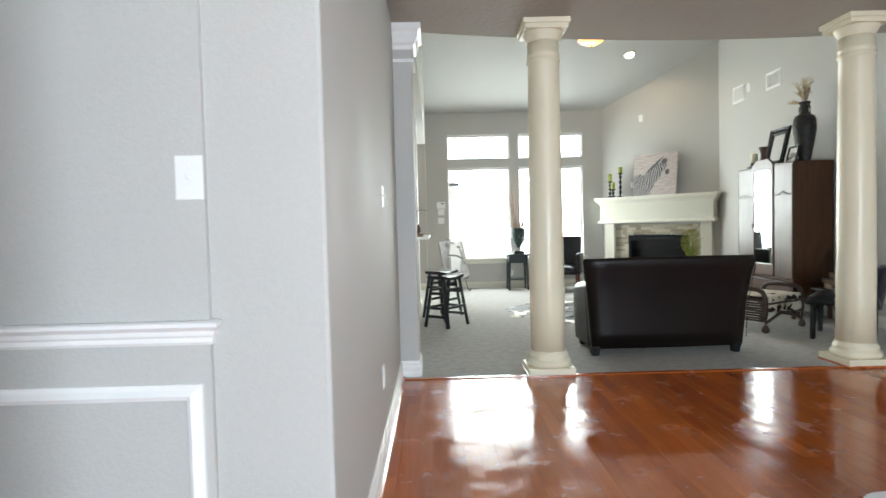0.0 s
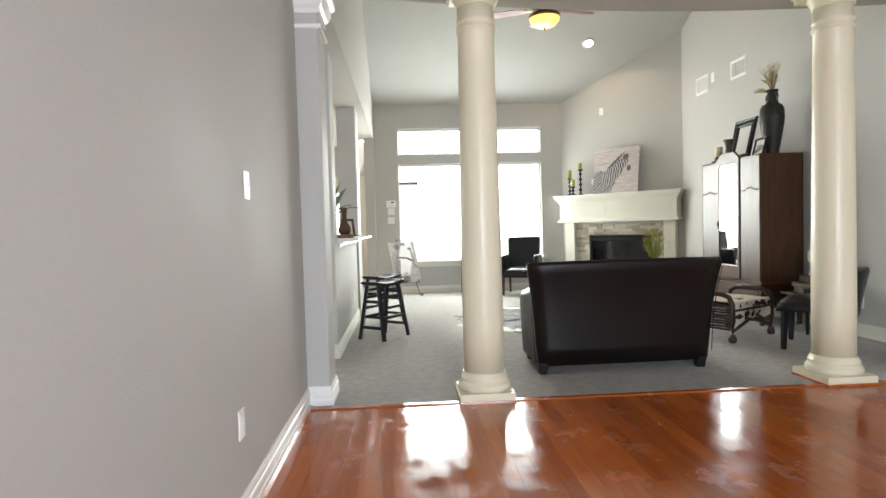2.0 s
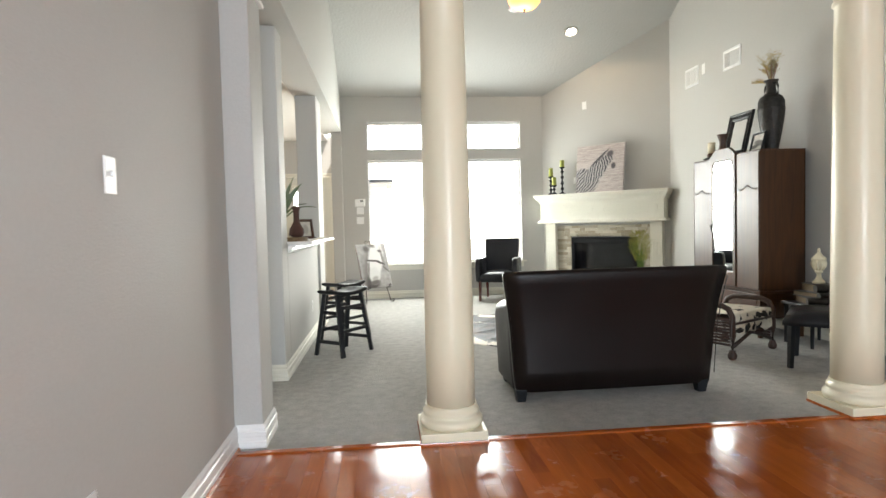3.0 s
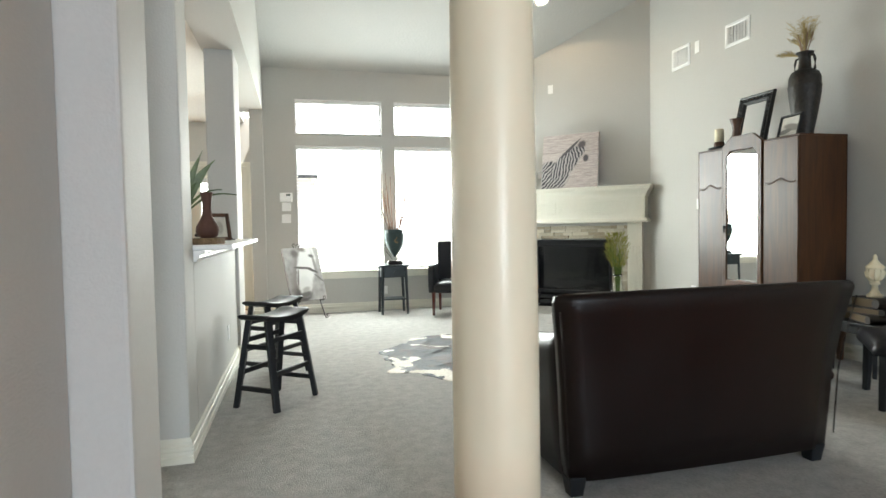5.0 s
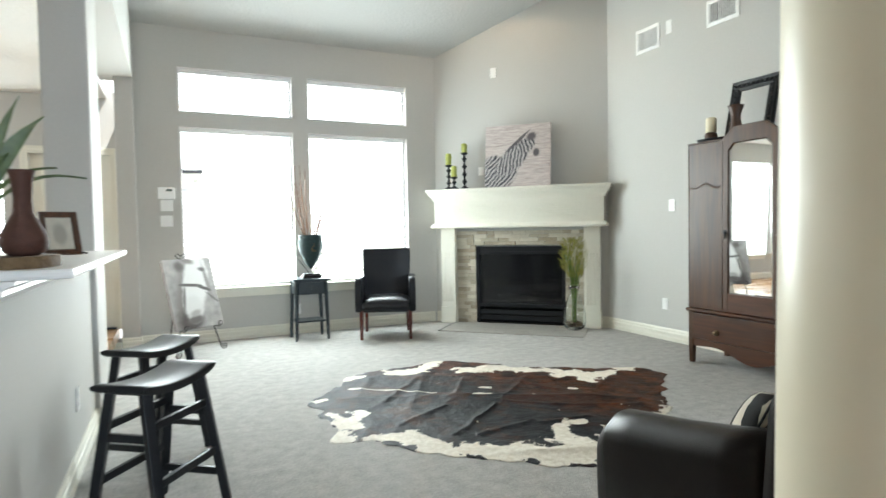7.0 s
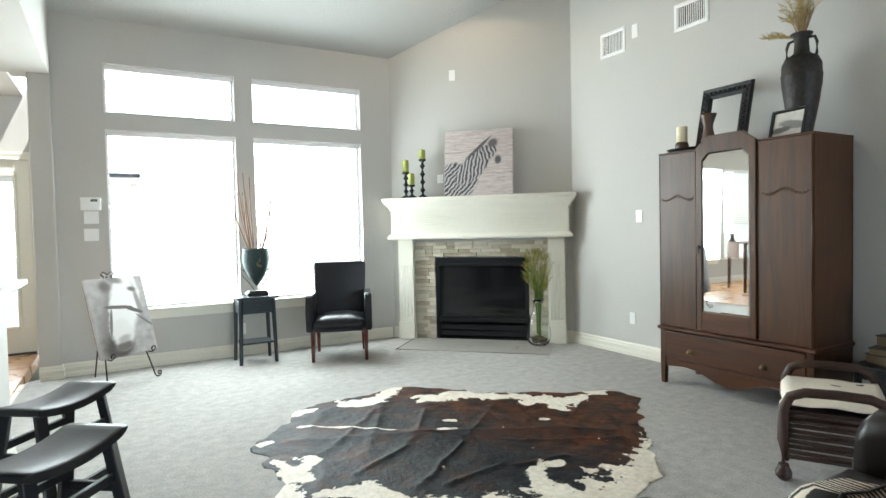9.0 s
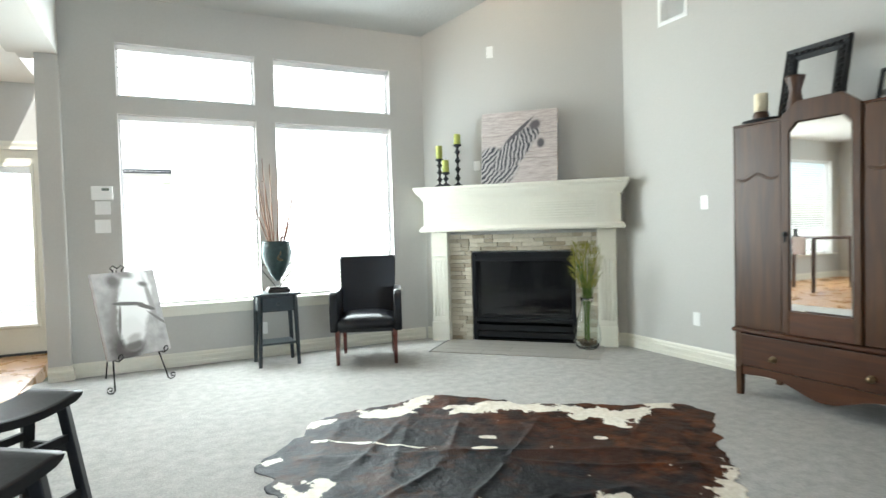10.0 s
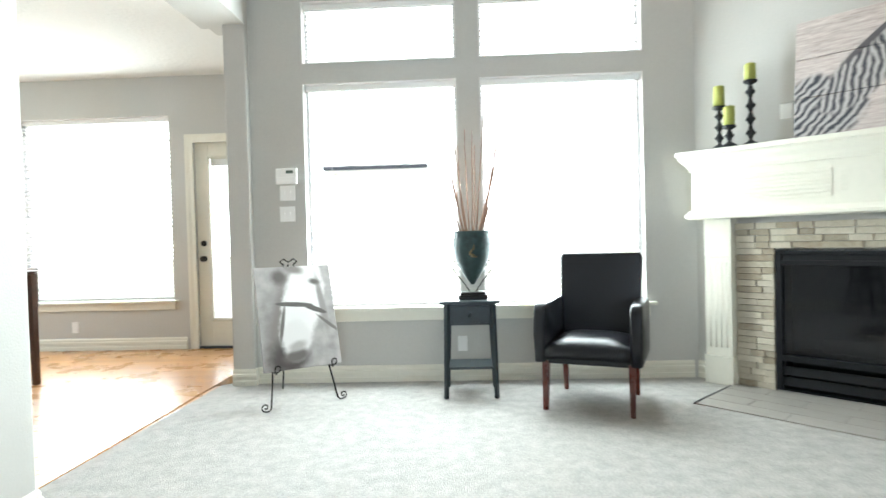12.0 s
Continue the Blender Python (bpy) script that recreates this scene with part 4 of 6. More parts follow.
for a, b in zip(rows, rows[1:]):
    for i in range(len(a)):
        bm.faces.new((a[i], a[(i + 1) % len(a)], b[(i + 1) % len(a)], b[i]))
bm.faces.new(rows[0]), bm.faces.new(rows[-1])
part("backrest", bm, BLEATHER, c, smooth=True)
for x, y in ((-0.25, -0.23), (0.25, -0.23), (-0.23, 0.23), (0.23, 0.23)):
    bm = B()
    beam(bm, (x * 0.96, y * 0.96, 0.35), (x, y, 0), 0.045, taper=0.75)
    part("leg", bm, BLACKP, c)


# saddle stools
def stool():
    s = thing("saddle_stool", pose(0.252, 7.217, 0, 0, 0, 53.1), "black painted saddle-seat stool with splayed legs", "stool", "stools at the bar")
    bm = B()
    n, top, bot = 16, [], []
    for i in range(n + 1):
        u = i / n * 2 - 1
        z = 0.585 + 0.03 * u * u
        edge = 0.008 if abs(u) > 0.97 else 0
        top.append([bm.verts.new((u * 0.22, y, z - edge - (0.006 if abs(y) > 0.11 else 0))) for y in (-0.118, -0.105, 0, 0.105, 0.118)])
        bot.append([bm.verts.new((u * 0.217, y, z - 0.036 + edge)) for y in (-0.115, -0.105, 0, 0.105, 0.115)])
    for g, fl in ((top, 0), (bot, 1)):
        for a, b in zip(g, g[1:]):
            for j in range(4):
                fc = bm.faces.new((a[j], b[j], b[j + 1], a[j + 1]))
                fc.smooth = True
    for a, b, c_, d_ in zip(top, top[1:], bot, bot[1:]):
        bm.faces.new((a[0], b[0], d_[0], c_[0])), bm.faces.new((a[-1], b[-1], d_[-1], c_[-1]))
    for t_, b_ in ((top[0], bot[0]), (top[-1], bot[-1])):
        for j in range(4):
            bm.faces.new((t_[j], t_[j + 1], b_[j + 1], b_[j]))
    part("seat", bm, BLACKP, s)
    foot = {}
    for sx in (-1, 1):
        for sy in (-1, 1):
            bm = B()
            a, b = Vector((sx * 0.165, sy * 0.075, 0.575)), Vector((sx * 0.205, sy * 0.163, 0.0))
            beam(bm, b, a, 0.04, 0.034)
            part("leg", bm, BLACKP, s)
            foot[sx, sy] = (a, b)

    def at(k, z):
        a, b = foot[k]
        return b.lerp(a, z / 0.575)

    for k0, k1, z in (((-1, -1), (-1, 1), 0.13), ((1, -1), (1, 1), 0.13), ((-1, -1), (-1, 1), 0.40), ((1, -1), (1, 1), 0.40), ((-1, -1), (1, -1), 0.23), ((-1, 1), (1, 1), 0.23), ((-1, -1), (1, -1), 0.44), ((-1, 1), (1, 1), 0.44)):
        bm = B()
        beam(bm, at(k0, z), at(k1, z), 0.02, 0.032)
        part("stretcher", bm, BLACKP, s)
    return s


st = stool()
copy_thing(st, pose(0.215, 7.94, 0, 0, 0, 53.1))

# ---- side table, urn and reeds ----
t = thing("side_table", pose(1.64, 10.89, 0), "dark teal-black painted side table with drawer and shelf", "table")
TEAL = shader("teal_black_paint", (0.018, 0.028, 0.034), 0.4, vary=0.3, bump=0.05)
bm = B()
box(bm, -0.20, 0.20, -0.17, 0.17, 0.635, 0.657, 0.005)
part("tabletop", bm, TEAL, t)
bm = B()
box(bm, -0.16, 0.16, -0.13, 0.14, 0.49, 0.634, 0.003)
part("apron", bm, TEAL, t)
bm = B()
box(bm, -0.135, 0.135, -0.143, -0.131, 0.505, 0.62, 0.004)
dr = part("drawer_front", bm, TEAL, t)
bm = B()
lathe(bm, [(0.006, 0), (0.006, 0.012), (0.014, 0.018), (0.012, 0.026), (0, 0.028)], 12, pose(0, -0.143, 0.562, 90))
part("knob", bm, TEAL, dr, smooth=True)
for sx in (-1, 1):
    for sy in (-1, 1):
        bm = B()
        beam(bm, (sx * 0.152, sy * 0.132, 0.635), (sx * 0.17, sy * 0.15, 0), 0.034, taper=0.72)
        part("leg", bm, TEAL, t)
bm = B()
box(bm, -0.15, 0.15, -0.13, 0.13, 0.19, 0.208, 0.003)
part("shelf", bm, TEAL, t)
PATINA = shader("teal_patina", (0.022, 0.046, 0.046), 0.62, metal=0.1, vary=0.6, grain=25, bump=0.3, bump_scale=30)
v = thing("urn", pose(1.665, 10.87, 0.657), "teal patina pointed urn in a dark wire stand", "urn")
bm = B()
box(bm, -0.10, 0.10, -0.07, 0.07, 0.0, 0.032, 0.006)
box(bm, -0.085, 0.085, -0.058, 0.058, 0.032, 0.05, 0.005)
part("stand_base", bm, IRON, v)
bm = B()
lathe(bm, [(0.012, 0.10), (0.034, 0.13), (0.076, 0.19), (0.109, 0.26), (0.127, 0.32), (0.133, 0.37), (0.129, 0.41), (0.119, 0.452), (0.128, 0.458), (0.128, 0.468), (0.114, 0.468), (0.105, 0.44), (0.02, 0.42)], 28)
part("body", bm, PATINA, v)
bm = B()
for k in range(7):
    a = k * 0.9
    tube(bm, [(0.03 * math.cos(a), -0.112 - 0.008 * math.cos(k), 0.33 + 0.012 * (k - 3)), (0.018 * math.cos(a + 2), -0.130, 0.335 + 0.012 * (k - 3))], 0.008, 6)
part("relief", bm, CHROME, v, "worn gilded relief")
for sx in (-1, 1):
    bm = B()
    tube(bm, [(sx * 0.02, 0, 0.05), (sx * 0.06, 0, 0.11), (sx * 0.13, 0, 0.20), (sx * 0.135, 0, 0.25), (sx * 0.10, 0, 0.27)], 0.004, 6)
    part("wire", bm, IRON, v)
    bm = B()
    tube(bm, [(sx * 0.09, 0.02, 0.22), (sx * 0.14, 0.02, 0.28), (sx * 0.15, 0.02, 0.25)], 0.003, 6)
    part("wire", bm, IRON, v)
REED = shader("dried_reed", (0.24, 0.14, 0.09), 0.7, vary=0.3, grain=40)
rd = random.Random(7)
g = thing("dried_reeds", pose(1.665, 10.87, 0.657), "tall pink-brown dried reeds standing in the urn", "dried reeds")
for k in range(15):
    a, sp, hh = k * 2.4, rd.uniform(0.08, 0.36), rd.uniform(1.0, 1.36)
    b0 = Vector((0.05 * math.cos(a), 0.03 * math.sin(a), 0.40))
    b1 = Vector((sp * math.cos(a), 0.35 * sp * math.sin(a), hh))
    bm = B()
    tube(bm, [b0.lerp(b1, i / 6) + Vector((0.02 * math.cos(a) * math.sin(3.1 * i / 6), 0, 0)) + Vector((rd.uniform(-0.004, 0.004), 0, 0)) for i in range(7)], 0.0068, 6, 0.0036)
    part("reed", bm, REED, g)

# ---- pictures ----


def art(name, base, base2, blobs, grain=20.0, stretch=(1, 1, 1)):
    """Soft plain patches of colour on a mottled ground; a patch is x, z, width, height, turn, colour, softness."""
    m = shader(name, base, 0.6, vary=0.1, grain=grain, large=6, tint=base2, stretch=stretch)
    n, l = m.node_tree.nodes, m.node_tree.links
    b = n["Principled BSDF"]
    last = b.inputs["Base Color"].links[0].from_socket
    tc = n.new("ShaderNodeTexCoord")
    nz = n.new("ShaderNodeTexNoise")
    nz.inputs["Scale"].default_value, nz.inputs["Detail"].default_value, nz.inputs["Roughness"].default_value = 9, 8, 0.65
    l.new(tc.outputs["Object"], nz.inputs["Vector"])
    for x, z, w, h, turn, col, soft in blobs:
        mp = n.new("ShaderNodeMapping")
        mp.vector_type = "TEXTURE"
        mp.inputs["Location"].default_value = (x, 0, z)
        mp.inputs["Rotation"].default_value = (0, radians(turn), 0)
        mp.inputs["Scale"].default_value = (w, 50, h)
        l.new(tc.outputs["Object"], mp.inputs[0])
        ln = n.new("ShaderNodeVectorMath")
        ln.operation = "LENGTH"
        l.new(mp.outputs[0], ln.inputs[0])
        ad = n.new("ShaderNodeMath")
        ad.operation = "MULTIPLY_ADD"
        l.new(nz.outputs["Fac"], ad.inputs[0])
        ad.inputs[1].default_value = 0.8
        l.new(ln.outputs["Value"], ad.inputs[2])
        r = n.new("ShaderNodeMapRange")
        r.interpolation_type = "SMOOTHSTEP"
        r.inputs[1].default_value, r.inputs[2].default_value = 1.4 - soft * 0.6, 1.4 + soft * 0.6
        r.inputs[3].default_value, r.inputs[4].default_value = 1, 0
        l.new(ad.outputs[0], r.inputs[0])
        mix = n.new("ShaderNodeMix")
        mix.data_type = "RGBA"
        l.new(r.outputs[0], mix.inputs[0])
        l.new(last, mix.inputs[6])
        if col == "stripes":
            wv = n.new("ShaderNodeTexWave")
            wv.inputs["Scale"].default_value, wv.inputs["Distortion"].default_value, wv.inputs["Detail Scale"].default_value = 8.0, 5.0, 1.4
            tilt = n.new("ShaderNodeMapping")
            tilt.inputs["Rotation"].default_value = (0, radians(x * 160), 0)
            l.new(tc.outputs["Object"], tilt.inputs[0])
            wr = n.new("ShaderNodeMapRange")
            wr.inputs[1].default_value, wr.inputs[2].default_value = 0.15, 0.85
            l.new(tilt.outputs[0], wv.inputs["Vector"])
            l.new(wv.outputs["Fac"], wr.inputs[0])
            mm = n.new("ShaderNodeMix")
            mm.data_type = "RGBA"
            mm.inputs[6].default_value, mm.inputs[7].default_value = (0.03, 0.032, 0.042, 1), (0.40, 0.375, 0.365, 1)
            l.new(wr.outputs[0], mm.inputs[0])
            l.new(mm.outputs[2], mix.inputs[7])
        else:
            mix.inputs[7].default_value = (*col, 1)
        last = mix.outputs[2]
    l.new(last, b.inputs["Base Color"])
    return m


PLANKART = art("weathered_plank_print", (0.36, 0.30, 0.28), (0.60, 0.54, 0.51), [(-0.26, 0.17, 0.24, 0.20, 0, "stripes", 0.2), (-0.05, 0.33, 0.13, 0.27, 42, "stripes", 0.2), (0.10, 0.48, 0.11, 0.08, -30, "stripes", 0.3), (0.0, 0.53, 0.19, 0.018, -42, (0.08, 0.075, 0.08), 0.4), (0.16, 0.58, 0.06, 0.045, -30, (0.09, 0.08, 0.085), 0.6), (0.22, 0.39, 0.035, 0.045, 0, (0.08, 0.075, 0.08), 0.6)], 18, (1, 1, 8))
INK = (0.075, 0.065, 0.062)
GREY = art("grey_wash_print", (0.30, 0.285, 0.28), (0.50, 0.48, 0.47), [
    (-0.12, 0.30, 0.09, 0.34, 14, (0.23, 0.21, 0.20), 0.9), (-0.09, 0.08, 0.13, 0.11, 0, INK, 0.8),
    (0.04, 0.44, 0.135, 0.33, 17, (0.80, 0.79, 0.78), 0.25), (-0.03, 0.19, 0.10, 0.13, 10, (0.74, 0.73, 0.72), 0.35), (0.175, 0.42, 0.022, 0.20, -6, (0.30, 0.28, 0.27), 0.8),
    (-0.04, 0.085, 0.085, 0.04, -10, (0.14, 0.125, 0.12), 0.7), (-0.03, 0.145, 0.06, 0.03, -14, (0.42, 0.40, 0.39), 1.0),
    (-0.02, 0.425, 0.13, 0.016, 6, (0.12, 0.11, 0.105), 0.2), (0.12, 0.385, 0.08, 0.018, 24, (0.12, 0.11, 0.105), 0.2), (0.21, 0.27, 0.11, 0.011, 42, (0.17, 0.16, 0.15), 0.35), (-0.11, 0.30, 0.012, 0.13, 12, (0.16, 0.15, 0.14), 0.7),
    (0.14, 0.575, 0.04, 0.022, 14, (0.15, 0.135, 0.13), 0.9), (-0.10, 0.62, 0.05, 0.05, 25, (0.14, 0.125, 0.12), 0.9), (0.0, 0.67, 0.07, 0.03, 15, (0.24, 0.22, 0.21), 0.9)], 12)
a = thing("plank_picture", DIAG @ pose(0.035, -0.21, 1.641, -7.5), "weathered three-plank wooden picture with a striped grey shape", "picture")
for i in range(3):
    bm = B()
    box(bm, -0.385, 0.385, -0.022, 0.012, i * 0.245, i * 0.245 + 0.241, 0.003)
    part("plank", bm, PLANKART, a)
bm = B()
for x in (-0.28, 0.28):
    box(bm, x - 0.02, x + 0.02, 0.013, 0.03, 0.02, 0.72, 0.002)
part("batten", bm, REDLEG, a)

EA = pose(0.54, 10.63, 0, 0, 0, 34.7)
e = thing("easel", EA, "black wrought iron easel with scrolled feet", "easel")


def scroll(cx, cz, r, turns, start, y, d=1):
    return [(cx + d * r * (1 - 0.75 * k / 14) * math.cos(start + d * turns * 6.283 * k / 14), y, cz + r * (1 - 0.75 * k / 14) * math.sin(start + d * turns * 6.283 * k / 14)) for k in range(15)]


for sx in (-1, 1):
    bm = B()
    tube(bm, [(sx * 0.035, 0.275, 0.925), (sx * 0.13, 0.14, 0.5), (sx * 0.19, 0.06, 0.25), (sx * 0.225, -0.01, 0.02)], 0.006, 8)
    part("front_leg", bm, IRON, e)
    bm = B()
    tube(bm, [(sx * 0.225, -0.01, 0.02), (sx * 0.24, -0.012, 0.007)] + [(sx * (0.262 + 0.028 * (1 - 0.8 * k / 12) * math.sin(6.283 * 1.2 * k / 12)), -0.012, 0.035 - 0.028 * (1 - 0.8 * k / 12) * math.cos(6.283 * 1.2 * k / 12)) for k in range(13)], 0.005, 6)
    part("foot_scroll", bm, IRON, e)
    bm = B()
    tube(bm, [(sx * 0.19, 0.07, 0.244), (sx * 0.19, -0.02, 0.238), (sx * 0.19, -0.035, 0.25)] + [(sx * 0.19 + 0.03 * math.sin(5.5 * k / 10) * (1 - k / 14), -0.035, 0.25 + 0.035 * (1 - math.cos(5.5 * k / 10)) * (1 - k / 14)) for k in range(1, 11)], 0.005, 6)
    part("hook", bm, IRON, e)
bm = B()
tube(bm, [(-0.19, 0.065, 0.244), (0.19, 0.065, 0.244)], 0.006, 8)
part("ledge", bm, IRON, e)
bm = B()
tube(bm, [(0, 0.285, 0.925), (0, 0.40, 0.5), (0, 0.50, 0.006)], 0.006, 8)
part("rear_leg", bm, IRON, e)
bm = B()
tube(bm, [(-0.035, 0.275, 0.925), (-0.06, 0.275, 0.945), (-0.035, 0.275, 0.965), (0, 0.275, 0.94), (0.035, 0.275, 0.965), (0.06, 0.275, 0.945), (0.035, 0.275, 0.925)], 0.006, 8)
part("top_scroll", bm, IRON, e)
a = thing("canvas_print", EA @ pose(0.0, 0.012, 0.248, -17), "unframed canvas print in soft grey and white", "picture")
bm = B()
box(bm, -0.26, 0.26, -0.022, 0.012, 0.0, 0.69, 0.003)
part("canvas", bm, GREY, a)
bm = B()
for x in (-0.235, 0.235):
    box(bm, x - 0.02, x + 0.02, 0.0125, 0.025, 0.01, 0.68, 0.002)
part("stretcher_bar", bm, REDLEG, a)


def photo_frame(m, w, h, mat, picmat, label, border=0.025):
    t = thing("picture_frame", m, label, "picture frame")
    bm = B()
    sweep(bm, [(0, 0), (0, 0.010), (border * 0.3, 0.018), (border * 0.7, 0.014), (border, 0.016), (border, 0)], [(-w / 2 + border, 0, border), (w / 2 - border, 0, border), (w / 2 - border, 0, h - border), (-w / 2 + border, 0, h - border)], (0, -1, 0), True)
    part("frame", bm, mat, t)
    if picmat:
        bm = B()
        box(bm, -w / 2 + border, w / 2 - border, -0.004, 0.004, border, h - border)
        part("picture", bm, picmat, t)
        bm = B()
        beam(bm, (0, 0.005, h * 0.7), (0, h * 0.42, -0.0), 0.03, 0.004, 0.001)
        part("strut", bm, mat, t)
    return t


# ---- mantel candles ----
LIME = shader("lime_wax", (0.31, 0.33, 0.07), 0.5, vary=0.12)
IVORY = shader("ivory_wax", (0.78, 0.70, 0.50), 0.5, vary=0.06)


def candlestick(x, y, h, n, ch, cr=0.036):
    p = DIAG @ Vector((x, y, 1.64))
    t = thing("candle_holder", pose(p.x, p.y, p.z), "black turned wooden candle holder with bobbin stem", "candle holder", "candles on the mantel")
    prof = [(0.055, 0), (0.055, 0.012), (0.035, 0.025), (0.014, 0.04)]
    z0, z1 = 0.045, h - 0.03
    for k in range(n):
        c = z0 + (z1 - z0) * (k + 0.5) / n
        q = (z1 - z0) / n / 2
        prof += [(0.010, c - q * 0.95), (0.018, c - q * 0.4), (0.030, c - q * 0.1), (0.030, c + q * 0.1), (0.018, c + q * 0.4)]
    prof += [(0.012, z1), (0.042, h - 0.015), (0.044, h)]
    bm = B()
    lathe(bm, prof, 20)
    part("stem", bm, BLACKP, t)
    k = thing("candle", pose(p.x, p.y, p.z + h), "lime green pillar candle on a black holder", "candle", "lime candles")
    bm = B()
    lathe(bm, [(cr, 0), (cr, ch - 0.006), (cr - 0.006, ch), (0.01, ch - 0.004)], 20)
    part("wax", bm, LIME, k)
    bm = B()
    tube(bm, [(0, 0, ch - 0.005), (0.002, 0, ch + 0.012)], 0.0015, 5)
    part("wick", bm, BLACKP, k)


candlestick(-0.83, -0.14, 0.30, 3, 0.14)
candlestick(-0.745, -0.19, 0.15, 1, 0.13)
candlestick(-0.63, -0.13, 0.44, 4, 0.11)

# ---- grass in a glass vase on the hearth ----
p = DIAG @ Vector((0.68, -0.26, 0.008))
CLEAR = glass("clear_glass", (0.96, 0.99, 0.98), 0.0, 1.24)
v = thing("glass_vase", pose(p.x, p.y, p.z), "clear glass vase with pebbles on the hearth", "vase")
bm = B()
lathe(bm, [(0.08, 0), (0.112, 0.03), (0.130, 0.10), (0.126, 0.18), (0.10, 0.28), (0.066, 0.37), (0.052, 0.43), (0.058, 0.48), (0.066, 0.495), (0.064, 0.496), (0.050, 0.43), (0.064, 0.37), (0.098, 0.279), (0.124, 0.18), (0.128, 0.10), (0.110, 0.032), (0.0, 0.008)], 28)
part("body", bm, CLEAR, v).visible_shadow = False
PEB = shader("brown_pebbles", (0.10, 0.07, 0.035), 0.6, vary=0.6, grain=40, bump=0.5, bump_scale=50)
bm = B()
for k in range(60):
    a, r = rd.uniform(0, 6.28), 0.085 * math.sqrt(rd.random())
    q = bmesh.ops.create_icosphere(bm, subdivisions=1, radius=rd.uniform(0.012, 0.02))["verts"]
    bmesh.ops.transform(bm, matrix=pose(r * math.cos(a), r * math.sin(a), 0.03 + 0.055 * rd.random(), rd.uniform(0, 90), 0, 0) @ Matrix.Diagonal((1, 1, 0.7, 1)), verts=q)
tagged(part("pebbles", bm, PEB, v), kind="stuff")
LEAFG = shader("green_grass_blade", (0.06, 0.14, 0.015), 0.6, vary=0.5, grain=30, tint=(0.16, 0.24, 0.03))
LEAFY = shader("yellow_green_plume", (0.20, 0.22, 0.03), 0.7, vary=0.4, grain=30, tint=(0.42, 0.38, 0.07))


def blade(bm, pts, w):
    pts = [Vector(q) for q in pts]
    side = (pts[-1] - pts[0]).cross(Vector((0.3, 0.9, 0.2)))
    side = side.normalized() if side.length > 1e-4 else Vector((1, 0, 0))
    k = len(pts)
    L = [(bm.verts.new(q + side * w * (1 - (i / (k - 1)) ** 2) / 2), bm.verts.new(q - side * w * (1 - (i / (k - 1)) ** 2) / 2 + Vector((0, 0, 0.0006)))) for i, q in enumerate(pts)]
    for (a, b), (c_, d_) in zip(L, L[1:]):
        bm.faces.new((a, b, d_, c_))


g = thing("ornamental_grass", pose(p.x, p.y, p.z), "green ornamental grass with yellow plumes in a vase", "plant")
bm = B()
for k in range(70):
    a, r = rd.uniform(0, 6.28), rd.uniform(0.0, 0.20)
    h = rd.uniform(0.75, 1.02)
    blade(bm, [(0.022 * math.cos(a) + r * max(0, i / 7 - 0.35) ** 1.3 * math.cos(a), 0.022 * math.sin(a) + r * max(0, i / 7 - 0.35) ** 1.3 * math.sin(a), 0.08 + (h - 0.08) * i / 7) for i in range(8)], 0.006)
part("foliage", bm, LEAFG, g)
bm = B()
for k in range(420):
    a = rd.uniform(0, 6.28)
    z = rd.uniform(0.58, 1.0)
    full = math.sin(math.pi * min(1, max(0.08, (z - 0.5) / 0.62)))
    r = (0.035 + 0.11 * full) * math.sqrt(rd.random())
    blade(bm, [(r * math.cos(a) * (1 + 0.14 * i), r * math.sin(a) * (1 + 0.14 * i), z + 0.035 * i - 0.006 * i * i) for i in range(4)], 0.006)
part("plume", bm, LEAFY, g)
bm = B()
for k in range(16):
    a, r = rd.uniform(2.2, 4.3), rd.uniform(0.14, 0.30)
    h = rd.uniform(0.28, 0.42)
    blade(bm, [(r * (i / 9) * math.cos(a), r * (i / 9) * math.sin(a) * 0.6, 0.48 + h * math.sin(2.5 * i / 9)) for i in range(10)], 0.006)
part("drooping_blades", bm, LEAFG, g)

# ---- armoire ----
A0 = pose(4.27, 7.56, 0, 0, 0, -90)  # local x runs along the wall, local y goes into it
a = thing("armoire", A0, "dark mahogany antique armoire with a mirrored centre door", "armoire")
HW, AD, AH = 0.59, 0.48, 1.83
bm = B()
box(bm, -HW, -HW + 0.022, 0.012, AD, 0.19, AH, 0.003)
box(bm, HW - 0.022, HW, 0.012, AD, 0.19, AH, 0.003)
box(bm, -HW, HW, AD - 0.012, AD - 0.001, 0.19, AH - 0.02)
box(bm, -HW + 0.022, HW - 0.022, 0.02, AD - 0.012, 0.19, 0.21)
part("carcass", bm, MAHOG, a)
bm = B()
box(bm, -HW - 0.004, HW + 0.004, 0.004, AD + 0.0, AH - 0.001, AH + 0.012, 0.004)
part("top", bm, MAHOGX, a)


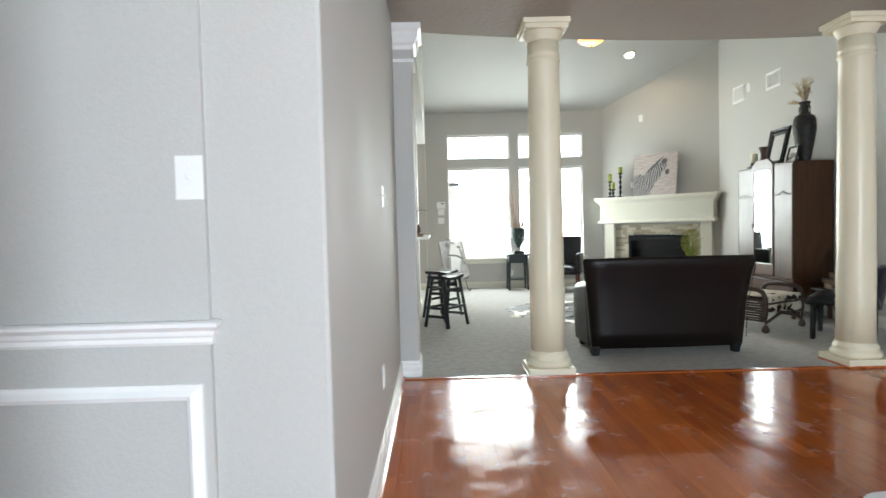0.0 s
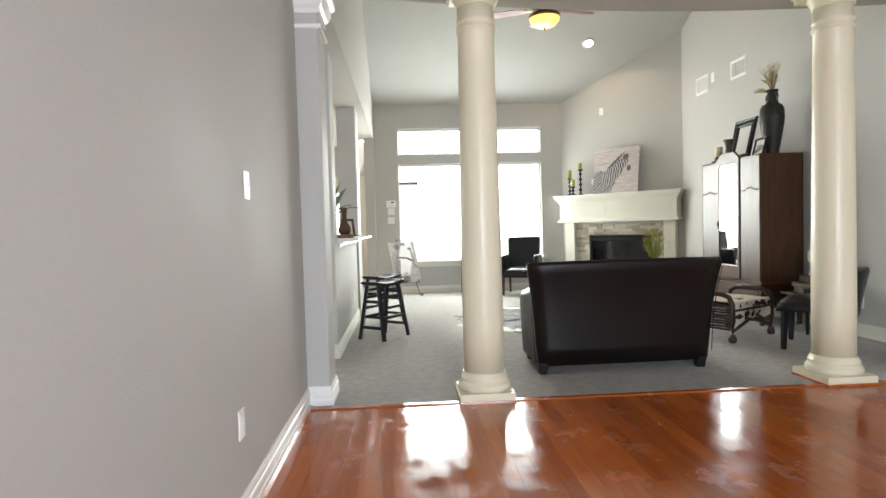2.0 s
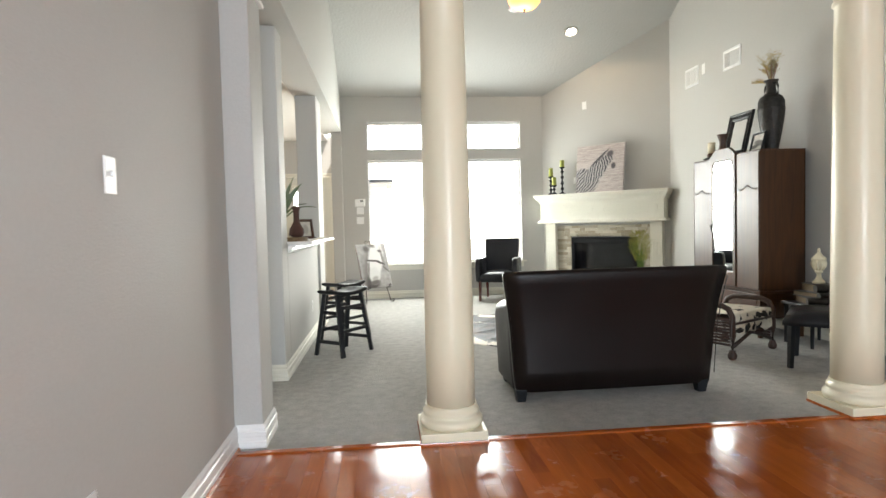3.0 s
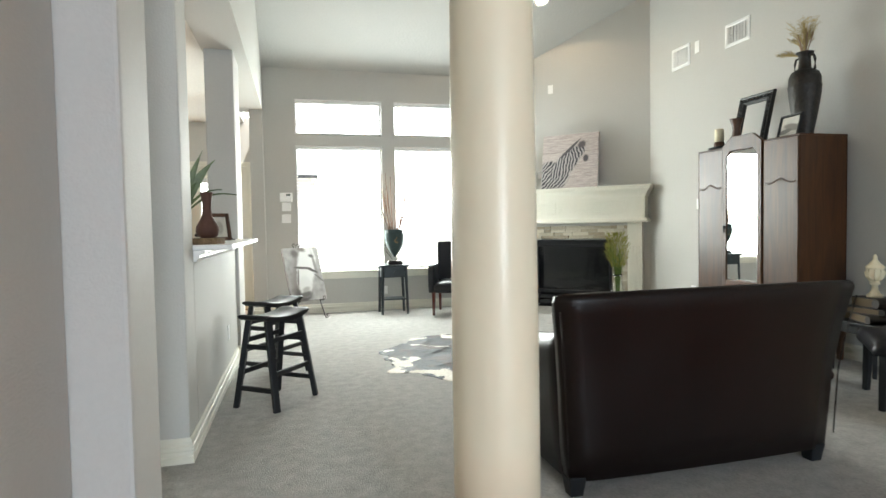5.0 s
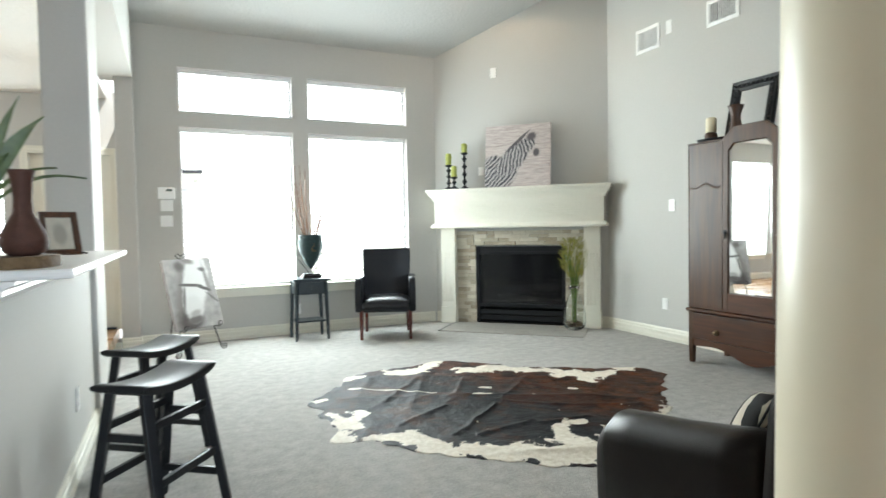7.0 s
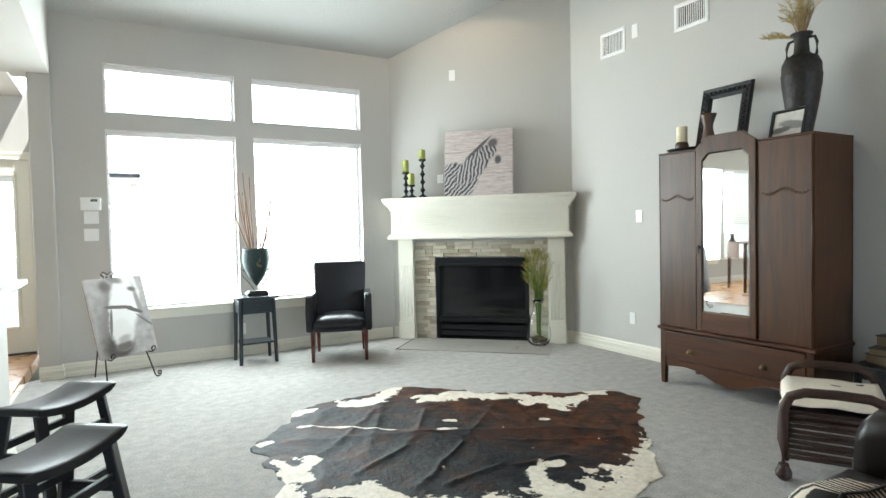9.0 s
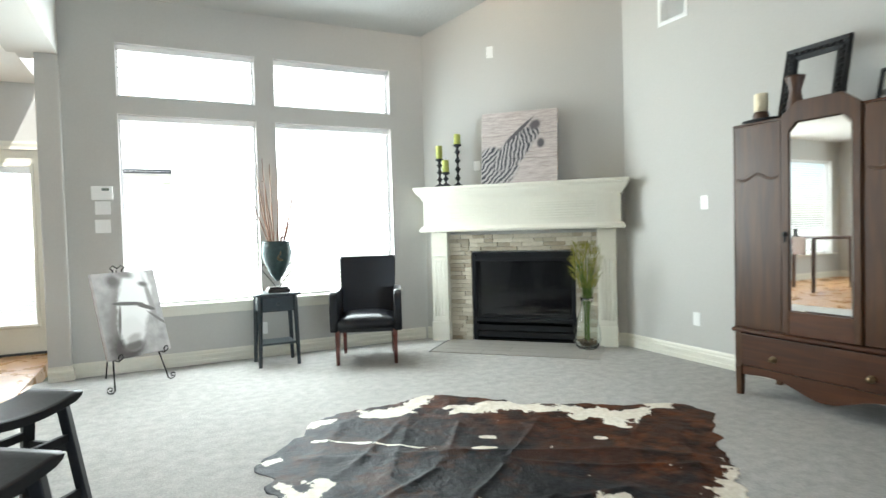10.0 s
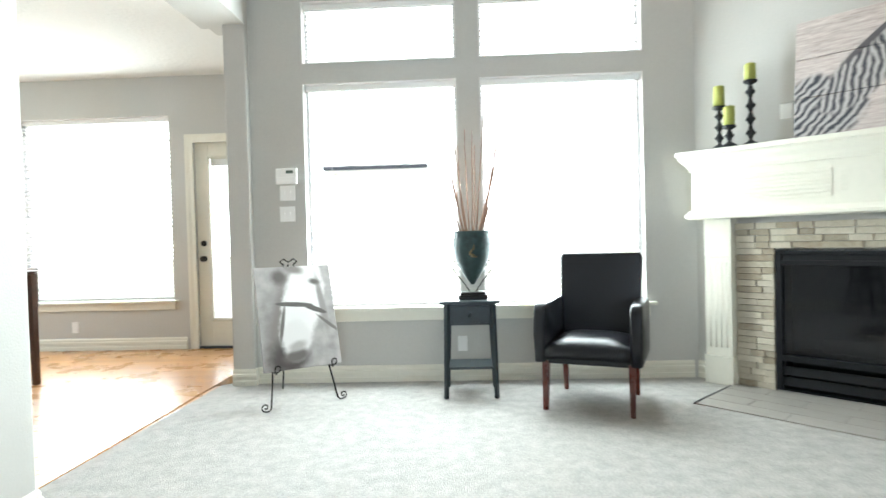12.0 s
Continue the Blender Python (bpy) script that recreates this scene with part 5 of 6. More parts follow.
def door(x0, x1, name):
    bm = B()
    box(bm, x0, x1, 0.0, 0.022, 0.47, AH - 0.004, 0.004)
    dd = part(name, bm, MAHOG, a)
    bm = B()
    for x in (x0 + 0.007, x1 - 0.007):
        tube(bm, [(x, 0.001, 0.48), (x, 0.001, AH - 0.012)], 0.004, 6)
    part("edge_bead", bm, MAHOG, dd)
    c, w = (x0 + x1) / 2, (x1 - x0) * 0.40
    bm = B()
    for k in range(2):
        tube(bm, [(c + w * u, 0.0015, 1.465 + 0.016 * math.cos(u * 4.6) + 0.012 * (1 - abs(u)) + k * 0.011) for u in [i / 12 * 2 - 1 for i in range(13)]], 0.0035, 6)
    for i in range(13):
        u = (i - 6) / 6
        lathe(bm, [(0.011, 0), (0.009, 0.003), (0, 0.0055)], 8, pose(c + w * u, 0.001, 1.476 + 0.016 * math.cos(u * 4.6) + 0.012 * (1 - abs(u)), 90, 0, 0) @ Matrix.Diagonal((1.25, 0.7, 1, 1)))
    part("carved_swag", bm, MAHOG, dd, "dark carved swag on the door")
    return dd


door(-HW + 0.004, -0.245, "side_door")
door(0.225, HW - 0.004, "side_door")
# centre door with chamfered crest
bm = B()
C0, C1, CT = -0.24, 0.22, 1.92
slab(bm, [(C0, 0.47), (C0, CT - 0.075), (C0 + 0.10, CT), (C1 - 0.10, CT), (C1, CT - 0.075), (C1, 0.47), (0.178, 0.47), (0.178, 1.745), (0.125, 1.80), (-0.145, 1.80), (-0.198, 1.745), (-0.198, 0.47)], 0.034, 0.004, pose(0, -0.012, 0), 2)
for fc in bm.faces:
    fc.smooth = False
cd = part("centre_door", bm, MAHOG, a)
bm = B()
box(bm, -0.198, 0.178, -0.010, 0.02, 0.47, 0.615, 0.003)
part("lower_rail", bm, MAHOGX, cd)
MIR = [(-0.196, 0.616), (-0.196, 1.744), (-0.144, 1.798), (0.124, 1.798), (0.176, 1.744), (0.176, 0.616)]
bm = B()
slab(bm, [(x * 0.94 - 0.0006, 1.207 + (z - 1.207) * 0.978) for x, z in MIR], 0.006, 0, pose(0, -0.004, 0))
for fc in bm.faces:
    fc.smooth = False
part("mirror", bm, MIRROR, cd, "bevelled clear mirror glass")
bm = B()
o = [bm.verts.new((x, 0.001, z)) for x, z in MIR]
i_ = [bm.verts.new((x * 0.94 - 0.0006, -0.0035, 1.207 + (z - 1.207) * 0.978)) for x, z in MIR]
for k in range(6):
    bm.faces.new((o[k], o[(k + 1) % 6], i_[(k + 1) % 6], i_[k]))
part("mirror_bevel", bm, MIRROR, cd)
bm = B()
lathe(bm, [(0.018, 0), (0.018, 0.004), (0.006, 0.006), (0.006, 0.014), (0, 0.016)], 12, pose(-0.219, -0.012, 1.10, 90))
box(bm, -0.224, -0.214, -0.02, -0.012, 1.05, 1.12, 0.003)
part("escutcheon", bm, IRON, cd)
# base: moulding, drawer, apron, legs
bm = B()
sweep(bm, [(0, 0), (0.010, 0), (0.016, 0.008), (0.016, 0.02), (0.006, 0.03), (0, 0.03)], [(-HW, AD, 0.435), (-HW, 0.006, 0.435), (HW, 0.006, 0.435), (HW, AD, 0.435)])
box(bm, -HW + 0.001, HW - 0.001, 0.007, AD - 0.02, 0.436, 0.464)
part("waist_moulding", bm, MAHOGX, a)
bm = B()
box(bm, -HW + 0.05, HW - 0.05, 0.002, 0.022, 0.215, 0.425, 0.004)
dw = part("drawer", bm, MAHOGX, a)
for x in (-0.31, 0.265):
    bm = B()
    lathe(bm, [(0.024, 0), (0.022, 0.004), (0.010, 0.008), (0.009, 0.016), (0.017, 0.022), (0.015, 0.030), (0, 0.032)], 14, pose(x, 0.002, 0.285, 90))
    part("knob", bm, CHROME, dw, "aged brass knob with rosette")
for sx in (-1, 1):
    bm = B()
    a0, a1 = sorted((sx * (HW - 0.048), sx * HW))
    box(bm, a0, a1, 0.006, 0.045, 0.19, 0.436, 0.003)
    part("base_stile", bm, MAHOG, a)
bm = B()
pts = [(-HW + 0.045, 0.205)] + [(-HW + 0.045 + (2 * HW - 0.09) * k / 24, 0.13 + 0.035 * math.cos(2 * math.pi * k / 24) * (1 if k in range(0, 25) else 0) - 0.02 * math.cos(4 * math.pi * k / 24)) for k in range(25)] + [(HW - 0.045, 0.205)]
slab(bm, pts, 0.02, 0.0, pose(0, 0.012, 0))
for fc in bm.faces:
    fc.smooth = False
part("apron", bm, MAHOGX, a)
for sx in (-1, 1):
    for y in (0.025, AD - 0.03):
        bm = B()
        beam(bm, (sx * (HW - 0.024), y, 0.2), (sx * (HW - 0.024), y, 0), 0.045, taper=0.8)
        part("leg", bm, MAHOG, a)

# things on the armoire
AT = AH + 0.012
DARKWOOD = wood("dark_turned_wood", (0.03, 0.012, 0.006), (0.11, 0.045, 0.02), 0.35, along=2, rnd=0.1)


def on_armoire(x, y, rz=0, rx=0):
    return A0 @ pose(x, y, AT, rx, 0, rz)


t = thing("candle_bowl", on_armoire(-0.50, 0.17), "black boat-shaped wooden candle bowl on the armoire", "candle holder")
bm = B()
lathe(bm, [(0.06, 0.0), (0.10, 0.012), (0.135, 0.035), (0.14, 0.04), (0.128, 0.038), (0.09, 0.02), (0.0, 0.016)], 24, None, 1.0, 0.5)
part("bowl", bm, BLACKP, t)
bm = B()
lathe(bm, [(0.03, 0.016), (0.05, 0.04), (0.052, 0.065), (0.045, 0.085), (0.04, 0.09)], 20)
part("cup", bm, DARKWOOD, t)
t = thing("candle", on_armoire(-0.50, 0.17) @ pose(0, 0, 0.09), "ivory pillar candle in a dark bowl", "candle")
bm = B()
lathe(bm, [(0.042, 0), (0.042, 0.118), (0.036, 0.124), (0.01, 0.118)], 20)
part("wax", bm, IVORY, t)
t = thing("bud_vase", on_armoire(-0.25, 0.15), "small dark brown waisted wooden vase on the armoire", "vase")
bm = B()
lathe(bm, [(0.040, 0), (0.052, 0.03), (0.05, 0.08), (0.034, 0.16), (0.036, 0.19), (0.056, 0.255), (0.06, 0.268), (0.05, 0.262), (0.02, 0.2)], 20)
part("body", bm, DARKWOOD, t)
t = thing("carved_frame", on_armoire(-0.235, 0.27, 0, -13), "empty black carved wooden frame leaning on the wall", "picture frame")
bm = B()
sweep(bm, [(0, 0), (0, 0.012), (0.02, 0.026), (0.055, 0.022), (0.075, 0.03), (0.085, 0.02), (0.085, 0)], [(-0.125, 0, 0.085), (0.125, 0, 0.085), (0.125, 0, 0.43), (-0.125, 0, 0.43)], (0, -1, 0), True)
part("frame", bm, BLACKP, t)
for k in range(34):
    bm = B()
    if k < 10:
        x, z = -0.18 + 0.04 * k, 0.472
    elif k < 14:
        x, z = -0.12 + 0.08 * (k - 10), 0.042
    else:
        x, z = (-0.168 if k % 2 else 0.168), 0.06 + 0.021 * (k - 14)
    lathe(bm, [(0.016, 0), (0.018, 0.004), (0.010, 0.012), (0, 0.014)], 7, pose(x, -0.022, z, 90, 0, 0) @ Matrix.Diagonal((1.0, 0.7, 1, 1)))
    part("carving", bm, BLACKP, t)
photo_frame(on_armoire(0.34, 0.14, -8, -14), 0.25, 0.20, BLACKP, art("grey_landscape_print", (0.45, 0.44, 0.40), (0.62, 0.60, 0.55), [(0.03, 0.09, 0.10, 0.03, 10, (0.18, 0.17, 0.16), 0.4), (-0.05, 0.06, 0.08, 0.02, -5, (0.10, 0.10, 0.09), 0.4)]), "black framed small grey landscape photograph on the armoire", 0.018)
URN = shader("blackened_clay", (0.022, 0.019, 0.016), 0.55, spec=0.35, vary=0.7, grain=30, bump=0.7, bump_scale=35)
u = thing("amphora", on_armoire(0.36, 0.29), "tall black clay amphora with handles on the armoire", "urn")
bm = B()
lathe(bm, [(0.06, 0), (0.068, 0.012), (0.066, 0.03), (0.075, 0.08), (0.10, 0.22), (0.12, 0.36), (0.124, 0.42), (0.126, 0.43), (0.121, 0.44), (0.12, 0.50), (0.10, 0.545), (0.065, 0.565), (0.048, 0.58), (0.043, 0.66), (0.05, 0.69), (0.066, 0.70), (0.068, 0.71), (0.05, 0.708), (0.035, 0.68)], 28)
part("body", bm, URN, u)
for sx in (-1, 1):
    bm = B()
    tube(bm, [(sx * 0.045, 0, 0.675), (sx * 0.085, 0, 0.67), (sx * 0.10, 0, 0.63), (sx * 0.098, 0, 0.56), (sx * 0.09, 0, 0.54)], 0.010, 8)
    part("handle", bm, URN, u)
DRY = shader("dried_grass", (0.28, 0.19, 0.06), 0.8, vary=0.4, grain=30, tint=(0.50, 0.38, 0.15))
g = thing("dried_grasses", on_armoire(0.36, 0.29) @ pose(0, 0, 0.66), "golden dried grasses and plumes in the amphora", "dried grass")
bm = B()
for k in range(60):
    an, r, h = rd.uniform(0, 6.28), rd.uniform(0.02, 0.17), rd.uniform(0.16, 0.34)
    if k < 7:
        an, r, h = 3.3 + rd.uniform(-0.15, 0.15), rd.uniform(0.22, 0.28), rd.uniform(0.06, 0.10)
    c_, s_ = math.cos(an), math.sin(an) * 0.7
    blade(bm, [(r * c_ * (i / 5) ** 1.3, r * s_ * (i / 5) ** 1.3, h * math.sin(1.45 * i / 5)) for i in range(6)], 0.006)
    for q in range(9):
        f0 = 0.5 + 0.5 * q / 9
        b0 = Vector((r * c_ * f0 ** 1.3, r * s_ * f0 ** 1.3, h * math.sin(1.45 * f0)))
        blade(bm, [b0, b0 + Vector((rd.uniform(-0.02, 0.02) + 0.015 * c_, rd.uniform(-0.02, 0.02), rd.uniform(0.0, 0.03))), b0 + Vector((rd.uniform(-0.03, 0.03) + 0.03 * c_, rd.uniform(-0.03, 0.03), rd.uniform(0.01, 0.045)))], 0.005)
part("plume", bm, DRY, g)
bm = B()
for k in range(6):
    an = k * 1.1
    tube(bm, [(0, 0, -0.02), (0.05 * math.cos(an), 0.03 * math.sin(an), 0.12), (0.08 * math.cos(an), 0.05 * math.sin(an), 0.2)], 0.004, 6)
part("stems", bm, REED, g)

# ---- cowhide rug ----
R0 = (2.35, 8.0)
# outline as angle and radius, shaped to fit the camera's view
VIEW_RADII = [(-176, 1.17), (-168, 1.32), (-161, 1.10), (-143, 1.06), (-120, 1.08), (-100, 1.20), (-85, 1.19), (-63, 1.13), (-45, 1.07), (-28, 1.07), (-17, 1.17), (0, 1.42), (4, 1.42), (23, 1.05), (40, 0.90), (54, 0.86), (72, 1.02), (88, 1.23), (100, 1.15), (125, 1.31), (140, 1.22), (158, 1.34), (166, 1.24)]


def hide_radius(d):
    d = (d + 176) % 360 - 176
    ring = VIEW_RADII + [(VIEW_RADII[0][0] + 360, VIEW_RADII[0][1])]
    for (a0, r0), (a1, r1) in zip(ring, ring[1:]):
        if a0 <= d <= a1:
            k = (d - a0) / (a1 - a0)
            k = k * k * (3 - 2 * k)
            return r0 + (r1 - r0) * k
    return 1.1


def hide_material():
    m = bpy.data.materials.new("cowhide")
    m.use_nodes = True
    n, l = m.node_tree.nodes, m.node_tree.links
    b = n["Principled BSDF"]
    tc = n.new("ShaderNodeTexCoord")
    at = n.new("ShaderNodeAttribute")
    at.attribute_name = "rim"

    def noise_(scale, detail=5, rough=0.6):
        q = n.new("ShaderNodeTexNoise")
        q.inputs["Scale"].default_value, q.inputs["Detail"].default_value, q.inputs["Roughness"].default_value = scale, detail, rough
        l.new(tc.outputs["Object"], q.inputs["Vector"])
        return q

    def rng(src, a, c, lo=0.0, hi=1.0):
        r = n.new("ShaderNodeMapRange")
        r.inputs[1].default_value, r.inputs[2].default_value, r.inputs[3].default_value, r.inputs[4].default_value = a, c, lo, hi
        l.new(src, r.inputs[0])
        return r.outputs[0]

    def mixc(fac, c0, c1):
        x = n.new("ShaderNodeMix")
        x.data_type = "RGBA"
        l.new(fac, x.inputs[0])
        for i, c in ((6, c0), (7, c1)):
            if isinstance(c, tuple):
                x.inputs[i].default_value = (*c, 1)
            else:
                l.new(c, x.inputs[i])
        return x.outputs[2]

    sep = n.new("ShaderNodeSeparateXYZ")
    l.new(tc.outputs["Object"], sep.inputs[0])
    fine = noise_(90, 4)
    mid = noise_(5.0, 6)
    brown_side = n.new("ShaderNodeMath")
    brown_side.operation = "MULTIPLY_ADD"
    l.new(mid.outputs["Fac"], brown_side.inputs[0])
    brown_side.inputs[1].default_value = 1.6
    dgn = n.new("ShaderNodeMath")
    dgn.operation = "MULTIPLY_ADD"
    l.new(sep.outputs[1], dgn.inputs[0])
    dgn.inputs[1].default_value = 0.35
    l.new(sep.outputs[0], dgn.inputs[2])
    l.new(dgn.outputs[0], brown_side.inputs[2])
    slate = mixc(rng(noise_(4.5, 8, 0.75).outputs["Fac"], 0.35, 0.65), (0.003, 0.0035, 0.004), (0.020, 0.022, 0.027))
    brown = mixc(rng(noise_(7, 5).outputs["Fac"], 0.4, 0.62), (0.012, 0.006, 0.004), (0.10, 0.030, 0.009))
    dark = mixc(rng(brown_side.outputs[0], 0.75, 1.25), slate, brown)
    streak = mixc(rng(noise_(3.2, 7, 0.72).outputs["Fac"], 0.50, 0.58), dark, (0.036, 0.015, 0.009))
    cream = mixc(rng(noise_(30, 3).outputs["Fac"], 0.3, 0.7), (0.62, 0.56, 0.46), (0.80, 0.76, 0.67))
    sm = n.new("ShaderNodeMath")
    sm.operation = "MULTIPLY_ADD"
    l.new(noise_(6.5, 7, 0.62).outputs["Fac"], sm.inputs[0])
    sm.inputs[1].default_value = 2.2
    l.new(at.outputs["Fac"], sm.inputs[2])
    white = rng(sm.outputs[0], 1.485, 1.51)
    l.new(mixc(white, streak, cream), b.inputs["Base Color"])
    b.inputs["Roughness"].default_value = 0.55
    b.inputs["Specular IOR Level"].default_value = 0.10
    wr = n.new("ShaderNodeBump")
    wr.inputs["Strength"].default_value, wr.inputs["Distance"].default_value = 0.7, 0.03
    l.new(noise_(9, 5, 0.55).outputs["Fac"], wr.inputs["Height"])
    bp = n.new("ShaderNodeBump")
    l.new(wr.outputs[0], bp.inputs["Normal"])
    bp.inputs["Strength"].default_value, bp.inputs["Distance"].default_value = 0.6, 0.006
    l.new(fine.outputs["Fac"], bp.inputs["Height"])
    l.new(bp.outputs[0], b.inputs["Normal"])
    return m


HIDE = hide_material()
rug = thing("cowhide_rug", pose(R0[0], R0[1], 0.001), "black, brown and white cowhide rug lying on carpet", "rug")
# white markings: start, end, half width
MARKS = [(-0.82, 0.98, -0.74, 0.98, 0.05), (-0.45, 1.0, -0.3, 0.92, 0.07), (-0.3, 0.92, -0.02, 1.16, 0.075), (0.02, 0.86, 0.08, 0.84, 0.035),
         (0.10, 0.76, 0.48, 0.72, 0.075), (0.40, 0.66, 0.72, 0.42, 0.085), (0.70, 0.34, 0.92, 0.16, 0.10), (0.92, 0.2, 1.28, 0.2, 0.06), (0.76, 0.12, 0.78, -0.02, 0.035),
         (-0.89, 0.68, -0.62, 0.50, 0.013), (-0.6, 0.46, -0.4, 0.28, 0.014), (-0.02, 0.28, 0.03, 0.26, 0.022), (-0.14, 0.13, -0.06, 0.10, 0.022), (0.53, -0.06, 0.55, -0.08, 0.022),
         (-1.17, 0.53, -1.12, 0.52, 0.04), (-1.17, 0.2, -1.13, 0.10, 0.035), (-1.0, 0.12, -1.1, -0.02, 0.05), (-1.12, -0.02, -1.24, -0.25, 0.085), (-1.05, -0.34, -0.85, -0.34, 0.05),
         (-0.84, -0.40, -0.82, -0.60, 0.10), (-0.80, -0.64, -0.58, -0.80, 0.11), (-0.58, -0.80, -0.32, -0.98, 0.13), (-0.32, -0.98, -0.05, -1.10, 0.17), (-0.10, -0.80, -0.01, -0.65, 0.045),
         (0.05, -1.05, 0.45, -1.02, 0.16), (0.45, -0.98, 0.75, -0.78, 0.10), (0.10, -0.66, 0.14, -0.66, 0.03)]
# pressed folds: start, end, height, width
CREASES = [(-0.95, 0.75, -0.4, 0.26, 0.012, 0.03), (-0.4, 0.26, 0.19, -0.30, 0.010, 0.025), (0.19, -0.30, 0.75, -0.62, 0.014, 0.03), (-0.13, -0.12, -0.62, -0.5, 0.020, 0.03),
           (-0.05, 0.55, -0.25, 0.22, 0.018, 0.035), (-0.32, 0.75, -0.85, 0.2, 0.016, 0.04), (-0.5, -0.55, -0.1, -0.5, 0.02, 0.03), (-0.85, -0.2, -0.45, 0.0, 0.014, 0.03), (0.3, 0.35, 0.42, -0.02, 0.014, 0.03), (-0.1, -0.55, 0.25, -0.62, 0.018, 0.035)]


def seg_dist(x, y, x0, y0, x1, y1):
    dx, dy = x1 - x0, y1 - y0
    k = max(0, min(1, ((x - x0) * dx + (y - y0) * dy) / (dx * dx + dy * dy)))
    return math.hypot(x - x0 - k * dx, y - y0 - k * dy)


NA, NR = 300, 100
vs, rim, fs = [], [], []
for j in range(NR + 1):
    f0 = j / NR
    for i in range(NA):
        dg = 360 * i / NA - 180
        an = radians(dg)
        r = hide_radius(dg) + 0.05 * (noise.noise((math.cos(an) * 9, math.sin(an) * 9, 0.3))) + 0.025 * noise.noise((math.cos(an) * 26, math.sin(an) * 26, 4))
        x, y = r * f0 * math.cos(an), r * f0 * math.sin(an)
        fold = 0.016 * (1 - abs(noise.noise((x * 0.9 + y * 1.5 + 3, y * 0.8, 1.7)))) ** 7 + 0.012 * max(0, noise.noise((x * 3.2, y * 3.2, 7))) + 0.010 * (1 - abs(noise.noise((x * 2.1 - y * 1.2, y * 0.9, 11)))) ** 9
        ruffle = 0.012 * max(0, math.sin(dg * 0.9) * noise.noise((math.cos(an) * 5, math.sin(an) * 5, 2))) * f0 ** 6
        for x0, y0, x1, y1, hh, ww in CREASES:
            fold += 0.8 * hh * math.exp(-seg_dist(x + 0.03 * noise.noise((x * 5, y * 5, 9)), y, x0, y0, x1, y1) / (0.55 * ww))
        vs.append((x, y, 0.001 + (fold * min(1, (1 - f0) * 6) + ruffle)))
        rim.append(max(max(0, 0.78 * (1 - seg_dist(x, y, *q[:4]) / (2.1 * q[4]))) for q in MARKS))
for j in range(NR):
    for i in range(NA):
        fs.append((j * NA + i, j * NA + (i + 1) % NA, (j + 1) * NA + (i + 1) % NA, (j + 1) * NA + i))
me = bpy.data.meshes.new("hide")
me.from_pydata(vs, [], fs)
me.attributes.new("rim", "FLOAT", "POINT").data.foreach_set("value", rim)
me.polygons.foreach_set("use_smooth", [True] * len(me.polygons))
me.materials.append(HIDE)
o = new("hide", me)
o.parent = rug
so = o.modifiers.new("thick", "SOLIDIFY")
so.thickness, so.offset = 0.002, 1

# ---- wicker footstool with hide ----
WICK = shader("dark_wicker", (0.035, 0.014, 0.008), 0.5, vary=0.5, grain=80, bump=0.5, bump_scale=70)
f = thing("wicker_footstool", pose(3.515, 6.225, 0, 0, 0, 28.8), "dark wicker footstool with arched ends", "footstool")
for x in (0.0, 0.668):
    bm = B()
    tube(bm, [(x, 0.0, 0.02), (x, -0.005, 0.2), (x, 0.0, 0.36), (x, 0.03, 0.42), (x, 0.09, 0.445), (x, 0.22, 0.45), (x, 0.35, 0.445), (x, 0.41, 0.42), (x, 0.438, 0.36), (x, 0.443, 0.2), (x, 0.438, 0.02)], 0.024, 12)
    part("arched_end", bm, WICK, f)
    for y in (0.0, 0.438):
        bm = B()
        lathe(bm, [(0.02, 0), (0.036, 0.015), (0.038, 0.04), (0.026, 0.065), (0.024, 0.08)], 14, pose(x, y, 0))
        part("bun_foot", bm, WICK, f)
    for i in range(9):
        bm = B()
        tube(bm, [(x, 0.02, 0.12 + i * 0.026), (x + 0.006 * (-1) ** i, 0.22, 0.12 + i * 0.026), (x, 0.42, 0.12 + i * 0.026)], 0.011, 6)
        part("weave", bm, WICK, f)
for y in (0.01, 0.428):
    bm = B()
    beam(bm, (0.02, y, 0.30), (0.648, y, 0.30), 0.07, 0.02)
    part("seat_rail", bm, WICK, f)
    bm = B()
    tube(bm, [(0.02, y, 0.10), (0.33, y, 0.20), (0.648, y, 0.10)], 0.016, 8)
    part("brace", bm, WICK, f)
bm = B()
box(bm, 0.025, 0.643, 0.02, 0.418, 0.315, 0.345, 0.008)
part("seat", bm, WICK, f)


